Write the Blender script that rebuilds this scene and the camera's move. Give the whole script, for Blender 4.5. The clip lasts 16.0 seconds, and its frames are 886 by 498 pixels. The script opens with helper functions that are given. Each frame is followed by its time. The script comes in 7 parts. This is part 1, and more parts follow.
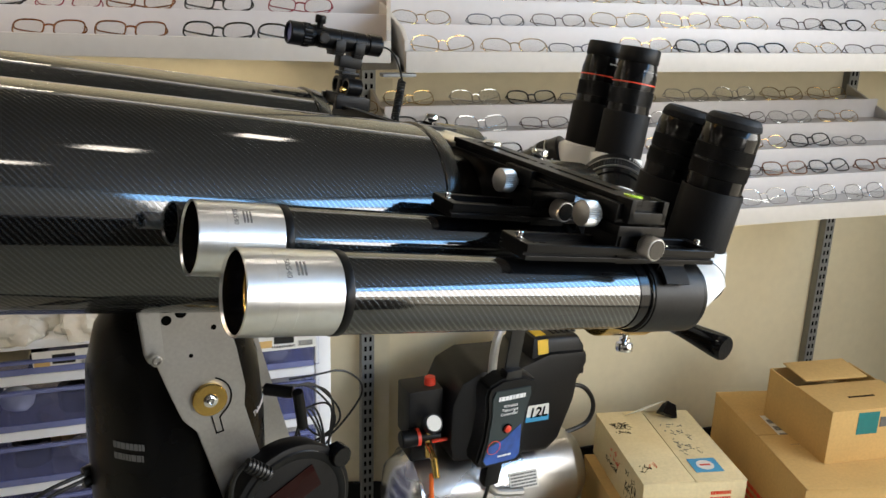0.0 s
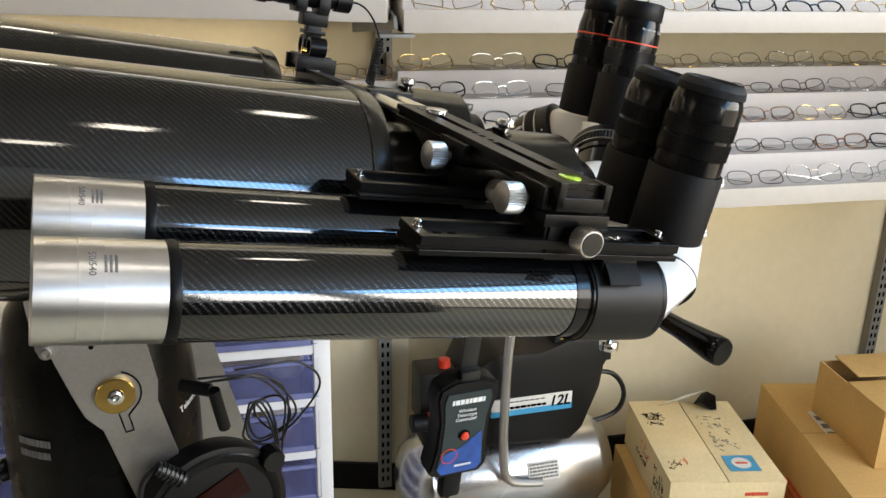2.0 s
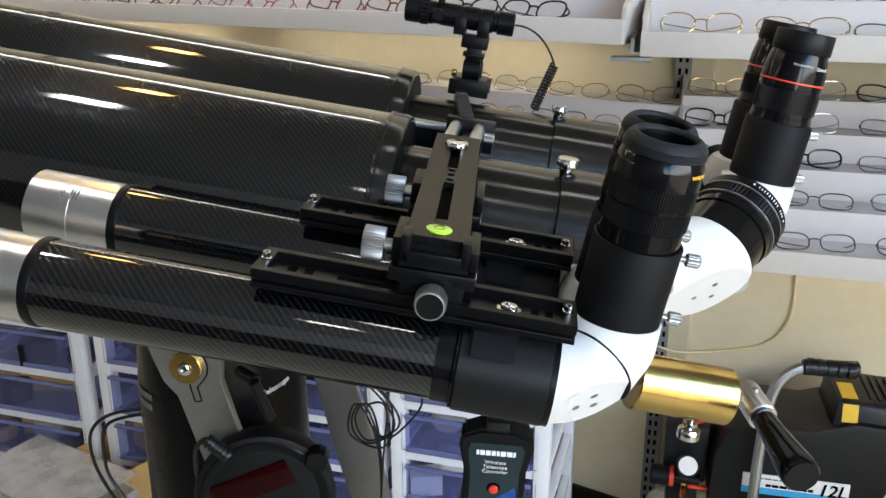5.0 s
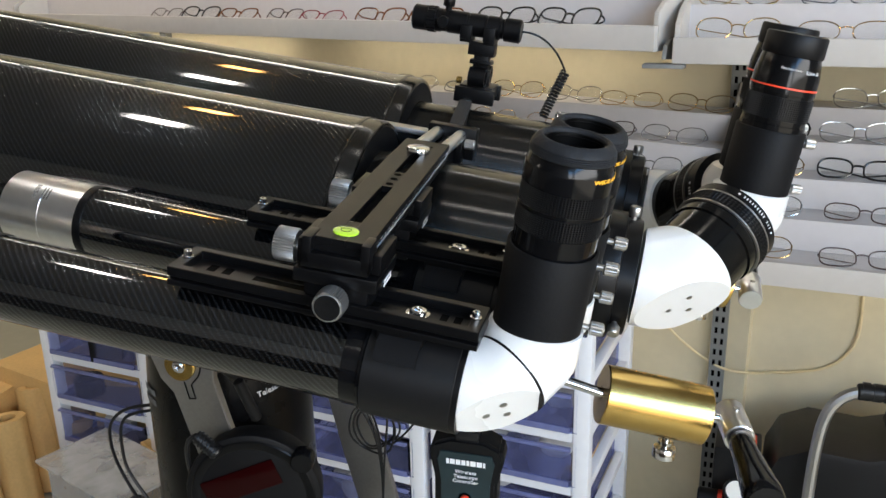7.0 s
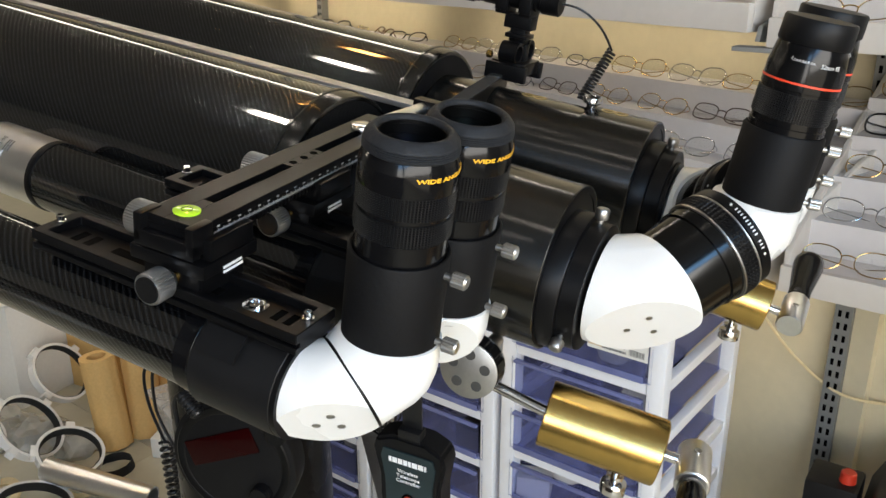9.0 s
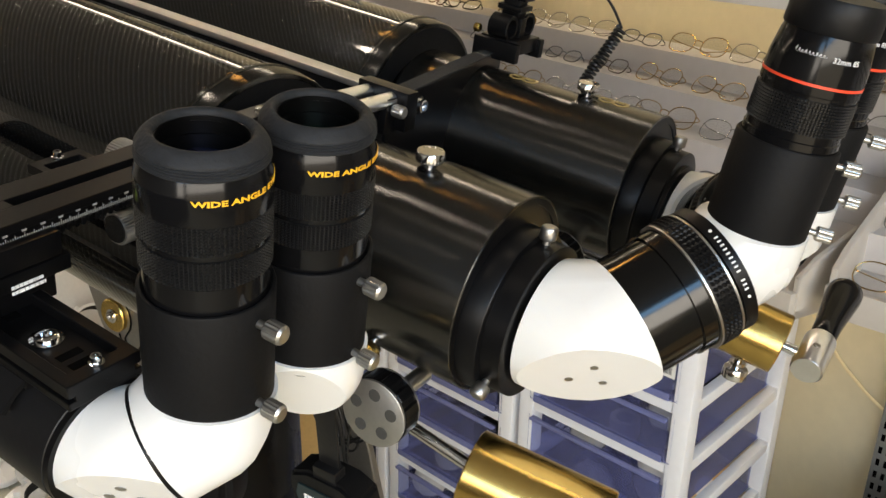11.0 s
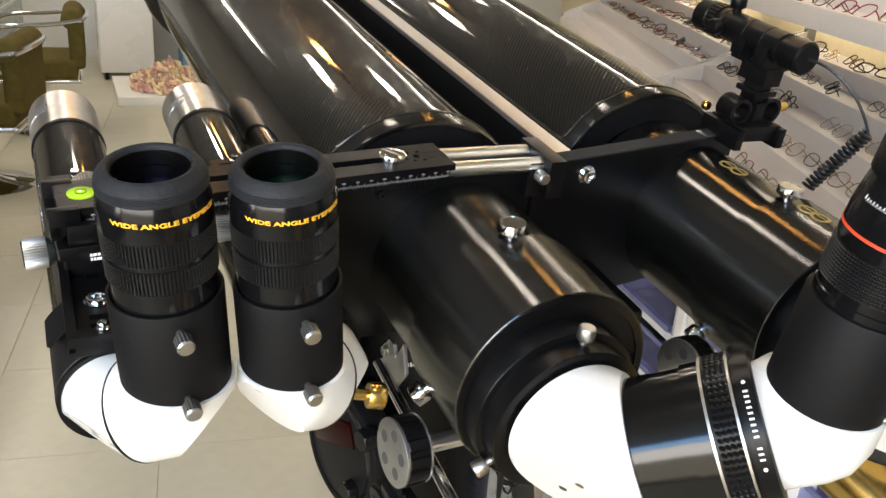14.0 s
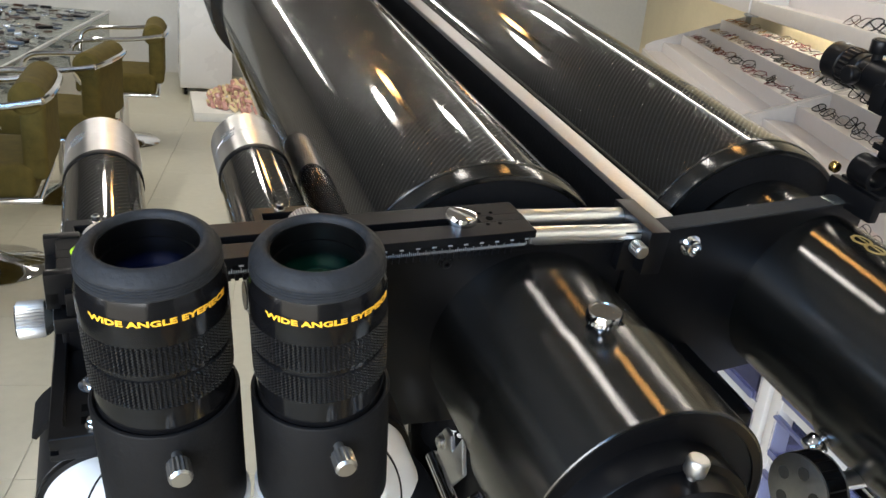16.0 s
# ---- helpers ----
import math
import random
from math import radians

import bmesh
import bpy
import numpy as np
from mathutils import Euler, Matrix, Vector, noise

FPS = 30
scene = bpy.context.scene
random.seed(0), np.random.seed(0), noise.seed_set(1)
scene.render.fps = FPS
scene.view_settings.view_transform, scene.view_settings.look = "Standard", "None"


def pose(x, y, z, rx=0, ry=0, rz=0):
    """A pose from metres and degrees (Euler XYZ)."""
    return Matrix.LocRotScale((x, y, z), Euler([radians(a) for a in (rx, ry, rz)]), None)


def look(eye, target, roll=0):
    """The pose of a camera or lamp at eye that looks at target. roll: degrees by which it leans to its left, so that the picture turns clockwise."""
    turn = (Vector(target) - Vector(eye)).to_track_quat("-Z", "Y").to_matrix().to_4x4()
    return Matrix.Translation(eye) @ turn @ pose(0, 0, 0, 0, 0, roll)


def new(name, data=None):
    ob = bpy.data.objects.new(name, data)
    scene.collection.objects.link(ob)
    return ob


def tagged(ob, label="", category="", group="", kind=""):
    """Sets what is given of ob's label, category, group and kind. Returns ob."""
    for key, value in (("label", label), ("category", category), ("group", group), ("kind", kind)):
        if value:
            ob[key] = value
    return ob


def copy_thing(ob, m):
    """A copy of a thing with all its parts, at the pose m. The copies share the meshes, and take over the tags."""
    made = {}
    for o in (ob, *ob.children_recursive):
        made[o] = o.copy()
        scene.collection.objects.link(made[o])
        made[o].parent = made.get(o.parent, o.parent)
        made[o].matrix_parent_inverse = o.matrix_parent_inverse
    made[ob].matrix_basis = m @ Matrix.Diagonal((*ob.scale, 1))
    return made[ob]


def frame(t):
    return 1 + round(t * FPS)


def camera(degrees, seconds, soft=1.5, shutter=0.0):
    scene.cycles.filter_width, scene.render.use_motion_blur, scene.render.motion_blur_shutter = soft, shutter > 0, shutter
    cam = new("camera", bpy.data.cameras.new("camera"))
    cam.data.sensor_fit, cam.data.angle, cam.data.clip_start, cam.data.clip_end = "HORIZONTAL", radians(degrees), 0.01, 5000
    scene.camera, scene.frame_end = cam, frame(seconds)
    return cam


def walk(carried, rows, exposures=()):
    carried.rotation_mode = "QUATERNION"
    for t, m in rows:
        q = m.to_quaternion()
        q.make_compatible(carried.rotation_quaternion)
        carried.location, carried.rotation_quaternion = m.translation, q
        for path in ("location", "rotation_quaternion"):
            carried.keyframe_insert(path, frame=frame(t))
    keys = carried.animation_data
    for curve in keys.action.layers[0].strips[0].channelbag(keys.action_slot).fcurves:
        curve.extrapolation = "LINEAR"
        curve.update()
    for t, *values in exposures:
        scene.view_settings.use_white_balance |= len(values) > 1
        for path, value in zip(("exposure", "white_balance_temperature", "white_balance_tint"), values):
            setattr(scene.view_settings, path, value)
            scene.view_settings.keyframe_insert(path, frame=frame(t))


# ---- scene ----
cam = camera(54.57, 16.0)
# seconds, eye, yaw, pitch, roll
ROWS = [
    (0.0, -0.5400, -0.6726, 1.3305, -19.39, -16.78, 1.68),
    (0.5, -0.4622, -0.6654, 1.3210, -14.13, -18.64, 1.50),
    (1.0, -0.4041, -0.6608, 1.3231, -10.75, -18.85, 1.70),
    (1.5, -0.3940, -0.6298, 1.3262, -10.65, -18.86, 1.53),
    (2.0, -0.3811, -0.5969, 1.3136, -14.16, -19.04, 1.23),
    (2.5, -0.3279, -0.5418, 1.3022, -9.05, -18.71, 1.57),
    (3.0, -0.1995, -0.5186, 1.3030, -1.36, -17.53, 3.10),
    (3.5, -0.1014, -0.5186, 1.3007, 6.77, -19.54, 2.15),
    (4.0, -0.0989, -0.5404, 1.3172, 9.57, -19.78, 1.21),
    (4.5, -0.0806, -0.5640, 1.3246, 9.65, -18.83, 0.11),
    (5.0, -0.0084, -0.5497, 1.3290, 16.77, -18.64, -0.18),
    (5.2, 0.0218, -0.5406, 1.3320, 19.28, -18.24, 0.02),
    (7.3, 0.1247, -0.4872, 1.3189, 25.63, -17.89, -1.15),
    (7.5, 0.1418, -0.4635, 1.3181, 27.81, -18.59, -0.49),
    (8.0, 0.1873, -0.4113, 1.3209, 32.71, -18.92, 0.09),
    (8.5, 0.2260, -0.3820, 1.3173, 36.77, -19.30, 0.56),
    (9.0, 0.2542, -0.3512, 1.3176, 37.65, -19.67, -0.10),
    (9.2, 0.2514, -0.3294, 1.3138, 36.87, -20.03, -0.46),
    (11.3, 0.2658, -0.1497, 1.3068, 47.72, -22.72, 1.69),
    (11.5, 0.2678, -0.1234, 1.3061, 51.02, -23.26, 2.19),
    (12.0, 0.2864, -0.0464, 1.3116, 55.28, -24.18, 4.07),
    (12.5, 0.2980, -0.0128, 1.3192, 60.21, -24.25, 5.22),
    (13.0, 0.3206, 0.0123, 1.3262, 66.03, -24.08, 5.77),
    (13.5, 0.3580, 0.0177, 1.3355, 70.36, -22.90, 5.41),
    (14.0, 0.3787, 0.0130, 1.3452, 73.72, -21.41, 4.40),
    (14.5, 0.3368, -0.0039, 1.3441, 73.16, -21.18, 4.19),
    (15.0, 0.2858, -0.0141, 1.3314, 72.66, -21.47, 3.33),
    (15.5, 0.2700, -0.0026, 1.3352, 75.02, -20.51, 4.49),
    (16.0, 0.2748, 0.0333, 1.3395, 78.46, -20.21, 5.75),
]
walk(cam, [(t, pose(x, y, z, 90 + pitch, 0, yaw) @ pose(0, 0, 0, 0, 0, roll)) for t, x, y, z, yaw, pitch, roll in ROWS],
     exposures=[(0.0, -1.25, 6450, 10), (1.0, -1.33, 6500, 10), (1.5, -1.08, 6550, 10), (2.0, -1.10, 6550, 10), (2.5, -1.18, 6350, 10), (3.5, -1.32, 6100, 10), (4.0, -1.26, 6050, 10), (4.5, -1.12, 6000, 10), (5.0, -1.13, 5900, 10), (8.0, -1.25, 6200, 10), (9.0, -1.25, 6450, 10), (11.5, -1.36, 7150, 11), (12.5, -1.0, 7050, 11), (14.0, -0.75, 6600, 11), (15.0, -0.78, 6150, 10), (16.0, -0.68, 5950, 10)])

# ---------------------------------------------------------------- light
CEIL = 2.55
world = bpy.data.worlds.new("sky")
scene.world = world
world.use_nodes = True
wn = world.node_tree
sky = wn.nodes.new("ShaderNodeTexSky")
sky.sky_type, sky.sun_disc = "NISHITA", False
sky.sun_elevation, sky.sun_rotation = radians(40), radians(200)
wn.links.new(sky.outputs[0], wn.nodes["Background"].inputs[0])
wn.nodes["Background"].inputs[1].default_value = 0.10


def area_lamp(name, m, sx, sy, power, colour):
    data = bpy.data.lights.new(name, "AREA")
    data.shape, data.size, data.size_y, data.energy, data.color = "RECTANGLE", sx, sy, power, colour
    ob = new(name, data)
    ob.matrix_world = m
    return ob


# daylight in the glazed shop front: sky above, the bright street below
EAST = 1.75
area_lamp("window_sky_light", look((EAST + 0.06, -1.58, 2.22), (0, -1.58, 2.20)), 3.05, 0.40, 115, (0.28, 0.58, 1.0))
area_lamp("window_street_light", look((EAST + 0.06, -1.58, 1.62), (0, -1.58, 1.60)), 3.05, 0.78, 215, (0.98, 0.94, 0.87))
# low fill lamp, no source seen there, added to brighten the lower wall
area_lamp("low_fill_light", look((EAST + 0.06, -1.58, 0.65), (0, -1.58, 0.65)), 3.05, 1.00, 52, (1.0, 0.88, 0.68))
# the glazing turns the corner into the wall across the shop
SW = (0.95, 1.68, 1.00, 2.42)
area_lamp("corner_sky_light", pose(1.315, -3.36, 2.22, 90, 0, 0), 0.71, 0.38, 25, (0.28, 0.58, 1.0))
area_lamp("corner_street_light", pose(1.315, -3.36, 1.52, 90, 0, 0), 0.71, 0.98, 60, (0.98, 0.94, 0.88))
# fluorescent tubes: a row over the shelves on the wall, a row under the ceiling
WALL_TUBES = [(px, 1.10, 2.08) for px in (-6.0, -4.78, -3.56, -2.34, -1.12, 0.10, 1.1)]
# the two westmost tubes are unseen, added to brighten the far end
CEIL_TUBES = [(px, -1.38, CEIL - 0.115) for px in (-6.2, -4.98, -3.76)]
for px, py, pz in WALL_TUBES:
    area_lamp("tube_light", pose(px, py, pz, 12, 0, 0), 1.19, 0.024, 1.0 if px > -1 else 9.0, (1.0, 0.86, 0.66))
for px, py, pz in CEIL_TUBES:
    area_lamp("tube_light", pose(px, py, pz, 0, 0, 0), 1.19, 0.035, 26, (1.0, 0.88, 0.71))
# small ceiling lamps, white and warm
# the last two lamps continue this fill, placed without any glint to locate them
DOWNLIGHTS = [(-0.06, -1.31), (0.0, -0.50), (0.21, 0.38), (-0.95, 0.02), (-2.30, -0.42), (-2.60, 0.60), (-4.2, 0.1), (-5.6, -0.3)]
SPOTS = [(-0.92, 0.62), (-2.04, -0.05)]
for px, py in DOWNLIGHTS:
    area_lamp("downlight_light", pose(px, py, CEIL - 0.012, 0, 0, 0), 0.13, 0.13, 1.9 if px > -0.5 else 7, (1.0, 0.90, 0.76))
for px, py in SPOTS:
    area_lamp("warm_bulb_light", pose(px, py, CEIL - 0.275, 0, 0, 0), 0.09, 0.09, 3, (1.0, 0.50, 0.13))
# ---------------------------------------------------------------- materials
def material(name, colour, rough=0.5, metal=0.0, grain=60.0, vary=0.12, bump=0.0, coat=0.0, spec=0.5, stain=0.0, rvar=0.08, stain_colour=None):
    """A surface with colour and gloss varied at two scales, and fine relief."""
    mat = bpy.data.materials.new(name)
    mat.use_nodes = True
    n, l = mat.node_tree.nodes, mat.node_tree.links
    b = n["Principled BSDF"]
    b.inputs["Metallic"].default_value = metal
    b.inputs["Specular IOR Level"].default_value = spec
    b.inputs["Coat Weight"].default_value = coat
    b.inputs["Coat Roughness"].default_value = 0.06
    tc = n.new("ShaderNodeTexCoord")
    fine, wide = n.new("ShaderNodeTexNoise"), n.new("ShaderNodeTexNoise")
    fine.inputs["Scale"].default_value, fine.inputs["Detail"].default_value = grain, 4
    wide.inputs["Scale"].default_value, wide.inputs["Detail"].default_value = grain / 14, 5
    for t in (fine, wide):
        l.new(tc.outputs["Object"], t.inputs["Vector"])
    mixed = n.new("ShaderNodeMath")
    mixed.operation = "ADD"
    l.new(fine.outputs[0], mixed.inputs[0])
    l.new(wide.outputs[0], mixed.inputs[1])
    ramp = n.new("ShaderNodeValToRGB")
    ramp.color_ramp.elements[0].position, ramp.color_ramp.elements[1].position = 0.30, 0.70
    half = n.new("ShaderNodeMath")
    half.operation, half.inputs[1].default_value = "MULTIPLY", 0.5
    l.new(mixed.outputs[0], half.inputs[0])
    l.new(half.outputs[0], ramp.inputs[0])
    lo = [max(0, c * (1 - vary)) for c in colour] + [1]
    hi = [min(1, c * (1 + vary)) for c in colour] + [1]
    ramp.color_ramp.elements[0].color, ramp.color_ramp.elements[1].color = lo, hi
    out = ramp.outputs[0]
    if stain:
        sp = n.new("ShaderNodeTexNoise")
        sp.inputs["Scale"].default_value, sp.inputs["Detail"].default_value = grain / 30, 7
        l.new(tc.outputs["Object"], sp.inputs["Vector"])
        sr = n.new("ShaderNodeValToRGB")
        sr.color_ramp.elements[0].position, sr.color_ramp.elements[1].position = 0.52, 0.72
        sr.color_ramp.elements[1].color = (stain, stain, stain, 1)
        l.new(sp.outputs[0], sr.inputs[0])
        mx = n.new("ShaderNodeMix")
        mx.data_type = "RGBA"
        l.new(sr.outputs[0], mx.inputs[0])
        l.new(out, mx.inputs[6])
        mx.inputs[7].default_value = (*(stain_colour or [c * 0.5 for c in colour]), 1)
        out = mx.outputs[2]
    l.new(out, b.inputs["Base Color"])
    rr = n.new("ShaderNodeMapRange")
    rr.inputs[3].default_value, rr.inputs[4].default_value = max(0.02, rough - rvar), min(1, rough + rvar)
    l.new(wide.outputs[0], rr.inputs[0])
    l.new(rr.outputs[0], b.inputs["Roughness"])
    if bump:
        bp = n.new("ShaderNodeBump")
        bp.inputs["Strength"].default_value, bp.inputs["Distance"].default_value = bump, 0.001
        l.new(fine.outputs[0], bp.inputs["Height"])
        l.new(bp.outputs[0], b.inputs["Normal"])
    return mat


def carbon(name, pitch=0.0026, radius=0.1):
    """Clear-coated carbon twill wound on a tube that lies along its own x axis."""
    mat = bpy.data.materials.new(name)
    mat.use_nodes = True
    n, l = mat.node_tree.nodes, mat.node_tree.links
    b = n["Principled BSDF"]

    def math(op, a, c=None):
        node = n.new("ShaderNodeMath")
        node.operation = op
        for i, v in enumerate((a, c)):
            if v is None:
                continue
            if isinstance(v, (int, float)):
                node.inputs[i].default_value = v
            else:
                l.new(v, node.inputs[i])
        return node.outputs[0]

    tc, sep = n.new("ShaderNodeTexCoord"), n.new("ShaderNodeSeparateXYZ")
    l.new(tc.outputs["Object"], sep.inputs[0])
    u = math("MULTIPLY", sep.outputs[0], 1 / pitch)
    ang = math("ARCTAN2", sep.outputs[1], sep.outputs[2])
    turns = round(2 * math_pi * radius / pitch / 4) * 4
    v = math("MULTIPLY", ang, turns / (2 * math_pi))
    i, j = math("FLOOR", u), math("FLOOR", v)
    s = math("ADD", math("ADD", i, j), 4000.0)
    over = math("LESS_THAN", math("MODULO", s, 4.0), 1.5)
    fu, fv = math("FRACT", math("ADD", u, 4000.0)), math("FRACT", math("ADD", v, 4000.0))
    hump_u = math("MULTIPLY", math("SUBTRACT", fu, 0.5), math("SUBTRACT", fu, 0.5))
    hump_v = math("MULTIPLY", math("SUBTRACT", fv, 0.5), math("SUBTRACT", fv, 0.5))
    mixh = n.new("ShaderNodeMix")
    l.new(over, mixh.inputs[0])
    l.new(hump_u, mixh.inputs[2])
    l.new(hump_v, mixh.inputs[3])
    noise_t = n.new("ShaderNodeTexNoise")
    noise_t.inputs["Scale"].default_value, noise_t.inputs["Detail"].default_value = 9, 4
    l.new(tc.outputs["Object"], noise_t.inputs["Vector"])
    ramp = n.new("ShaderNodeMix")
    ramp.data_type = "RGBA"
    ramp.inputs[6].default_value, ramp.inputs[7].default_value = (0.0008, 0.0009, 0.0011, 1), (0.015, 0.0155, 0.017, 1)
    run = math("MULTIPLY", math("MODULO", math("ADD", math("ADD", u, j), 4000.0), 4.0), 0.5)
    peak = math("MAXIMUM", math("MULTIPLY", math("MULTIPLY", run, math("SUBTRACT", 1.0, run)), 4.0), 0.0)
    dot = math("MULTIPLY", math("MULTIPLY", peak, peak), math("SUBTRACT", 1.0, math("MULTIPLY", hump_v, 3.4)))
    shade = math("MULTIPLY", dot, math("ADD", noise_t.outputs[0], 0.4))
    l.new(shade, ramp.inputs[0])
    l.new(ramp.outputs[2], b.inputs["Base Color"])
    b.inputs["Metallic"].default_value = 0.0
    b.inputs["Specular IOR Level"].default_value = 0.09
    sheen = n.new("ShaderNodeMapRange")
    sheen.inputs[3].default_value, sheen.inputs[4].default_value = 0.004, 0.72
    l.new(dot, sheen.inputs[0])
    l.new(sheen.outputs[0], b.inputs["Specular IOR Level"])
    rr = n.new("ShaderNodeMapRange")
    rr.inputs[3].default_value, rr.inputs[4].default_value = 0.35, 0.23
    l.new(over, rr.inputs[0])
    l.new(rr.outputs[0], b.inputs["Roughness"])
    # the blue of the daylight sheen is put into the specular colour
    b.inputs["Specular Tint"].default_value = (0.70, 0.85, 1.0, 1)
    b.inputs["Coat Weight"].default_value = 1.0
    b.inputs["Coat Roughness"].default_value = 0.05
    b.inputs["Coat IOR"].default_value = 1.8
    bp = n.new("ShaderNodeBump")
    bp.inputs["Strength"].default_value, bp.inputs["Distance"].default_value = 0.30, -0.0012
    l.new(mixh.outputs[0], bp.inputs["Height"])
    l.new(bp.outputs[0], b.inputs["Normal"])
    wob = n.new("ShaderNodeBump")
    wob.inputs["Strength"].default_value, wob.inputs["Distance"].default_value = 0.012, 0.002
    nb = n.new("ShaderNodeTexNoise")
    nb.inputs["Scale"].default_value = 160
    l.new(tc.outputs["Object"], nb.inputs["Vector"])
    blend = math("ADD", math("MULTIPLY", nb.outputs[0], 0.5), math("MULTIPLY", mixh.outputs[0], -0.7))
    l.new(blend, wob.inputs["Height"])
    l.new(wob.outputs[0], b.inputs["Coat Normal"])
    return mat


def glow(name, colour, strength):
    mat = bpy.data.materials.new(name)
    mat.use_nodes = True
    b = mat.node_tree.nodes["Principled BSDF"]
    b.inputs["Base Color"].default_value = (*colour, 1)
    b.inputs["Emission Color"].default_value, b.inputs["Emission Strength"].default_value = (*colour, 1), strength
    return mat


math_pi = math.pi
CARBON = carbon("carbon_twill_large", 0.0014, 0.1)
CARBON_S = carbon("carbon_twill_small", 0.0014, 0.03)
BLACK_AL = material("black_anodised", (0.0030, 0.0030, 0.0034), 0.33, 0.0, 90, 0.3, 0.05, rvar=0.1, spec=0.17)
BLACK_SATIN = material("black_satin_tube", (0.007, 0.007, 0.007), 0.19, 0.0, 50, 0.3, 0.02, rvar=0.05, spec=0.52)
TURNED = material("turned_black_anodised", (0.004, 0.004, 0.0037), 0.22, 0.0, 50, 0.3, 0.0, rvar=0.03, spec=0.80)
turned_bsdf = TURNED.node_tree.nodes["Principled BSDF"]
turned_bsdf.inputs["Anisotropic"].default_value, turned_bsdf.inputs["Anisotropic Rotation"].default_value = 0.90, 0.25
turned_tangent = TURNED.node_tree.nodes.new("ShaderNodeTangent")
turned_tangent.direction_type, turned_tangent.axis = "RADIAL", "X"
TURNED.node_tree.links.new(turned_tangent.outputs[0], turned_bsdf.inputs["Tangent"])
TUBE_BLACK = material("gloss_black_anodised", (0.0035, 0.0035, 0.0035), 0.14, 0.0, 50, 0.3, 0.01, rvar=0.03, spec=0.35)
MOUNT_BLACK = material("black_mount_paint", (0.0032, 0.0032, 0.0036), 0.28, 0.0, 180, 0.25, 0.10, rvar=0.06, spec=0.17)
BLACK_MATT = material("black_matt_sleeve", (0.0036, 0.0036, 0.004), 0.60, 0.0, 300, 0.2, 0.25, spec=0.15)
BLACK_GLOSS = material("black_gloss", (0.004, 0.004, 0.0045), 0.15, 0.0, 60, 0.2, 0.0, spec=0.22)
EYECUP = material("eyecup_rubber", (0.0125, 0.0135, 0.0155), 0.62, 0.0, 260, 0.35, 0.6, spec=0.22, stain=0.5, stain_colour=(0.022, 0.023, 0.024))
RUBBER = material("black_rubber", (0.0060, 0.0061, 0.0068), 0.36, 0.0, 220, 0.2, 0.15, spec=0.42)
BAR_GREY = material("grey_anodised_bar", (0.10, 0.105, 0.10), 0.25, 0.7, 60, 0.15, 0.03)
SLEEVE = material("matt_black_sleeve", (0.0065, 0.0065, 0.007), 0.45, 0.0, 200, 0.15, 0.12, spec=0.22)
VELCRO = material("black_velcro", (0.012, 0.012, 0.012), 0.95, 0.0, 900, 0.5, 1.0)
PLASTIC_BLACK = material("black_plastic", (0.0045, 0.0045, 0.005), 0.45, 0.0, 200, 0.2, 0.2, spec=0.18)
WHITE_PAINT = material("white_enamel", (0.70, 0.70, 0.685), 0.28, 0.0, 40, 0.02, 0.02, coat=0.2)
ALU = material("brushed_aluminium", (0.78, 0.78, 0.78), 0.30, 1.0, 120, 0.06, 0.08)
ALU_MATT = material("matt_aluminium", (0.46, 0.46, 0.455), 0.42, 1.0, 300, 0.08, 0.10)
ARM_STEEL = material("brushed_arm_steel", (0.40, 0.39, 0.38), 0.40, 1.0, 260, 0.10, 0.10)
CHROME = material("chromed_steel", (0.75, 0.75, 0.76), 0.10, 1.0, 60, 0.04)
STEEL = material("dull_steel", (0.42, 0.41, 0.39), 0.38, 1.0, 90, 0.1, 0.05)
BRASS = material("turned_brass", (0.62, 0.42, 0.13), 0.24, 1.0, 70, 0.14, 0.05, stain=0.35, stain_colour=(0.40, 0.25, 0.08))
YELLOW_INK = material("yellow_ink", (0.80, 0.42, 0.02), 0.5)
RED_INK = material("red_ink", (0.75, 0.06, 0.02), 0.45)
WHITE_INK = material("white_ink", (0.75, 0.75, 0.75), 0.5)
DIM_INK = material("worn_white_ink", (0.30, 0.30, 0.29), 0.55)
GREY_HOLE = material("drilled_hole", (0.09, 0.09, 0.088), 0.4, 0.6)
GREY_INK = material("grey_ink", (0.12, 0.12, 0.12), 0.5)
BLUE_INK = material("blue_ink", (0.012, 0.055, 0.24), 0.3, vary=0.9)
CYAN_INK = material("cyan_ink", (0.05, 0.33, 0.60), 0.5)
TEAL_INK = material("teal_ink", (0.01, 0.18, 0.18), 0.5)
GOLD_INK = material("gold_ink", (0.42, 0.30, 0.10), 0.35, 0.4)
LEVEL_GREEN = material("level_fluid", (0.45, 0.75, 0.03), 0.12, coat=1.0)
LENS = material("coated_lens", (0.004, 0.010, 0.012), 0.04, 0.0, coat=1.0, vary=0.3)
BLACK_INSIDE = material("blackened_inside", (0.0015, 0.0015, 0.0015), 0.35, spec=0.14)
LENS_GREEN = material("green_coated_lens", (0.003, 0.014, 0.011), 0.04, 0.0, coat=1.0, vary=0.3)
for coated, tint in ((LENS, (0.15, 0.25, 1.0, 1)), (LENS_GREEN, (0.1, 0.8, 0.55, 1))):
    coated.node_tree.nodes["Principled BSDF"].inputs["Coat Tint"].default_value = tint
    coated.node_tree.nodes["Principled BSDF"].inputs["Specular Tint"].default_value = tint
RED_WINDOW = material("dark_red_window", (0.012, 0.0008, 0.001), 0.12, vary=0.1, spec=0.12)
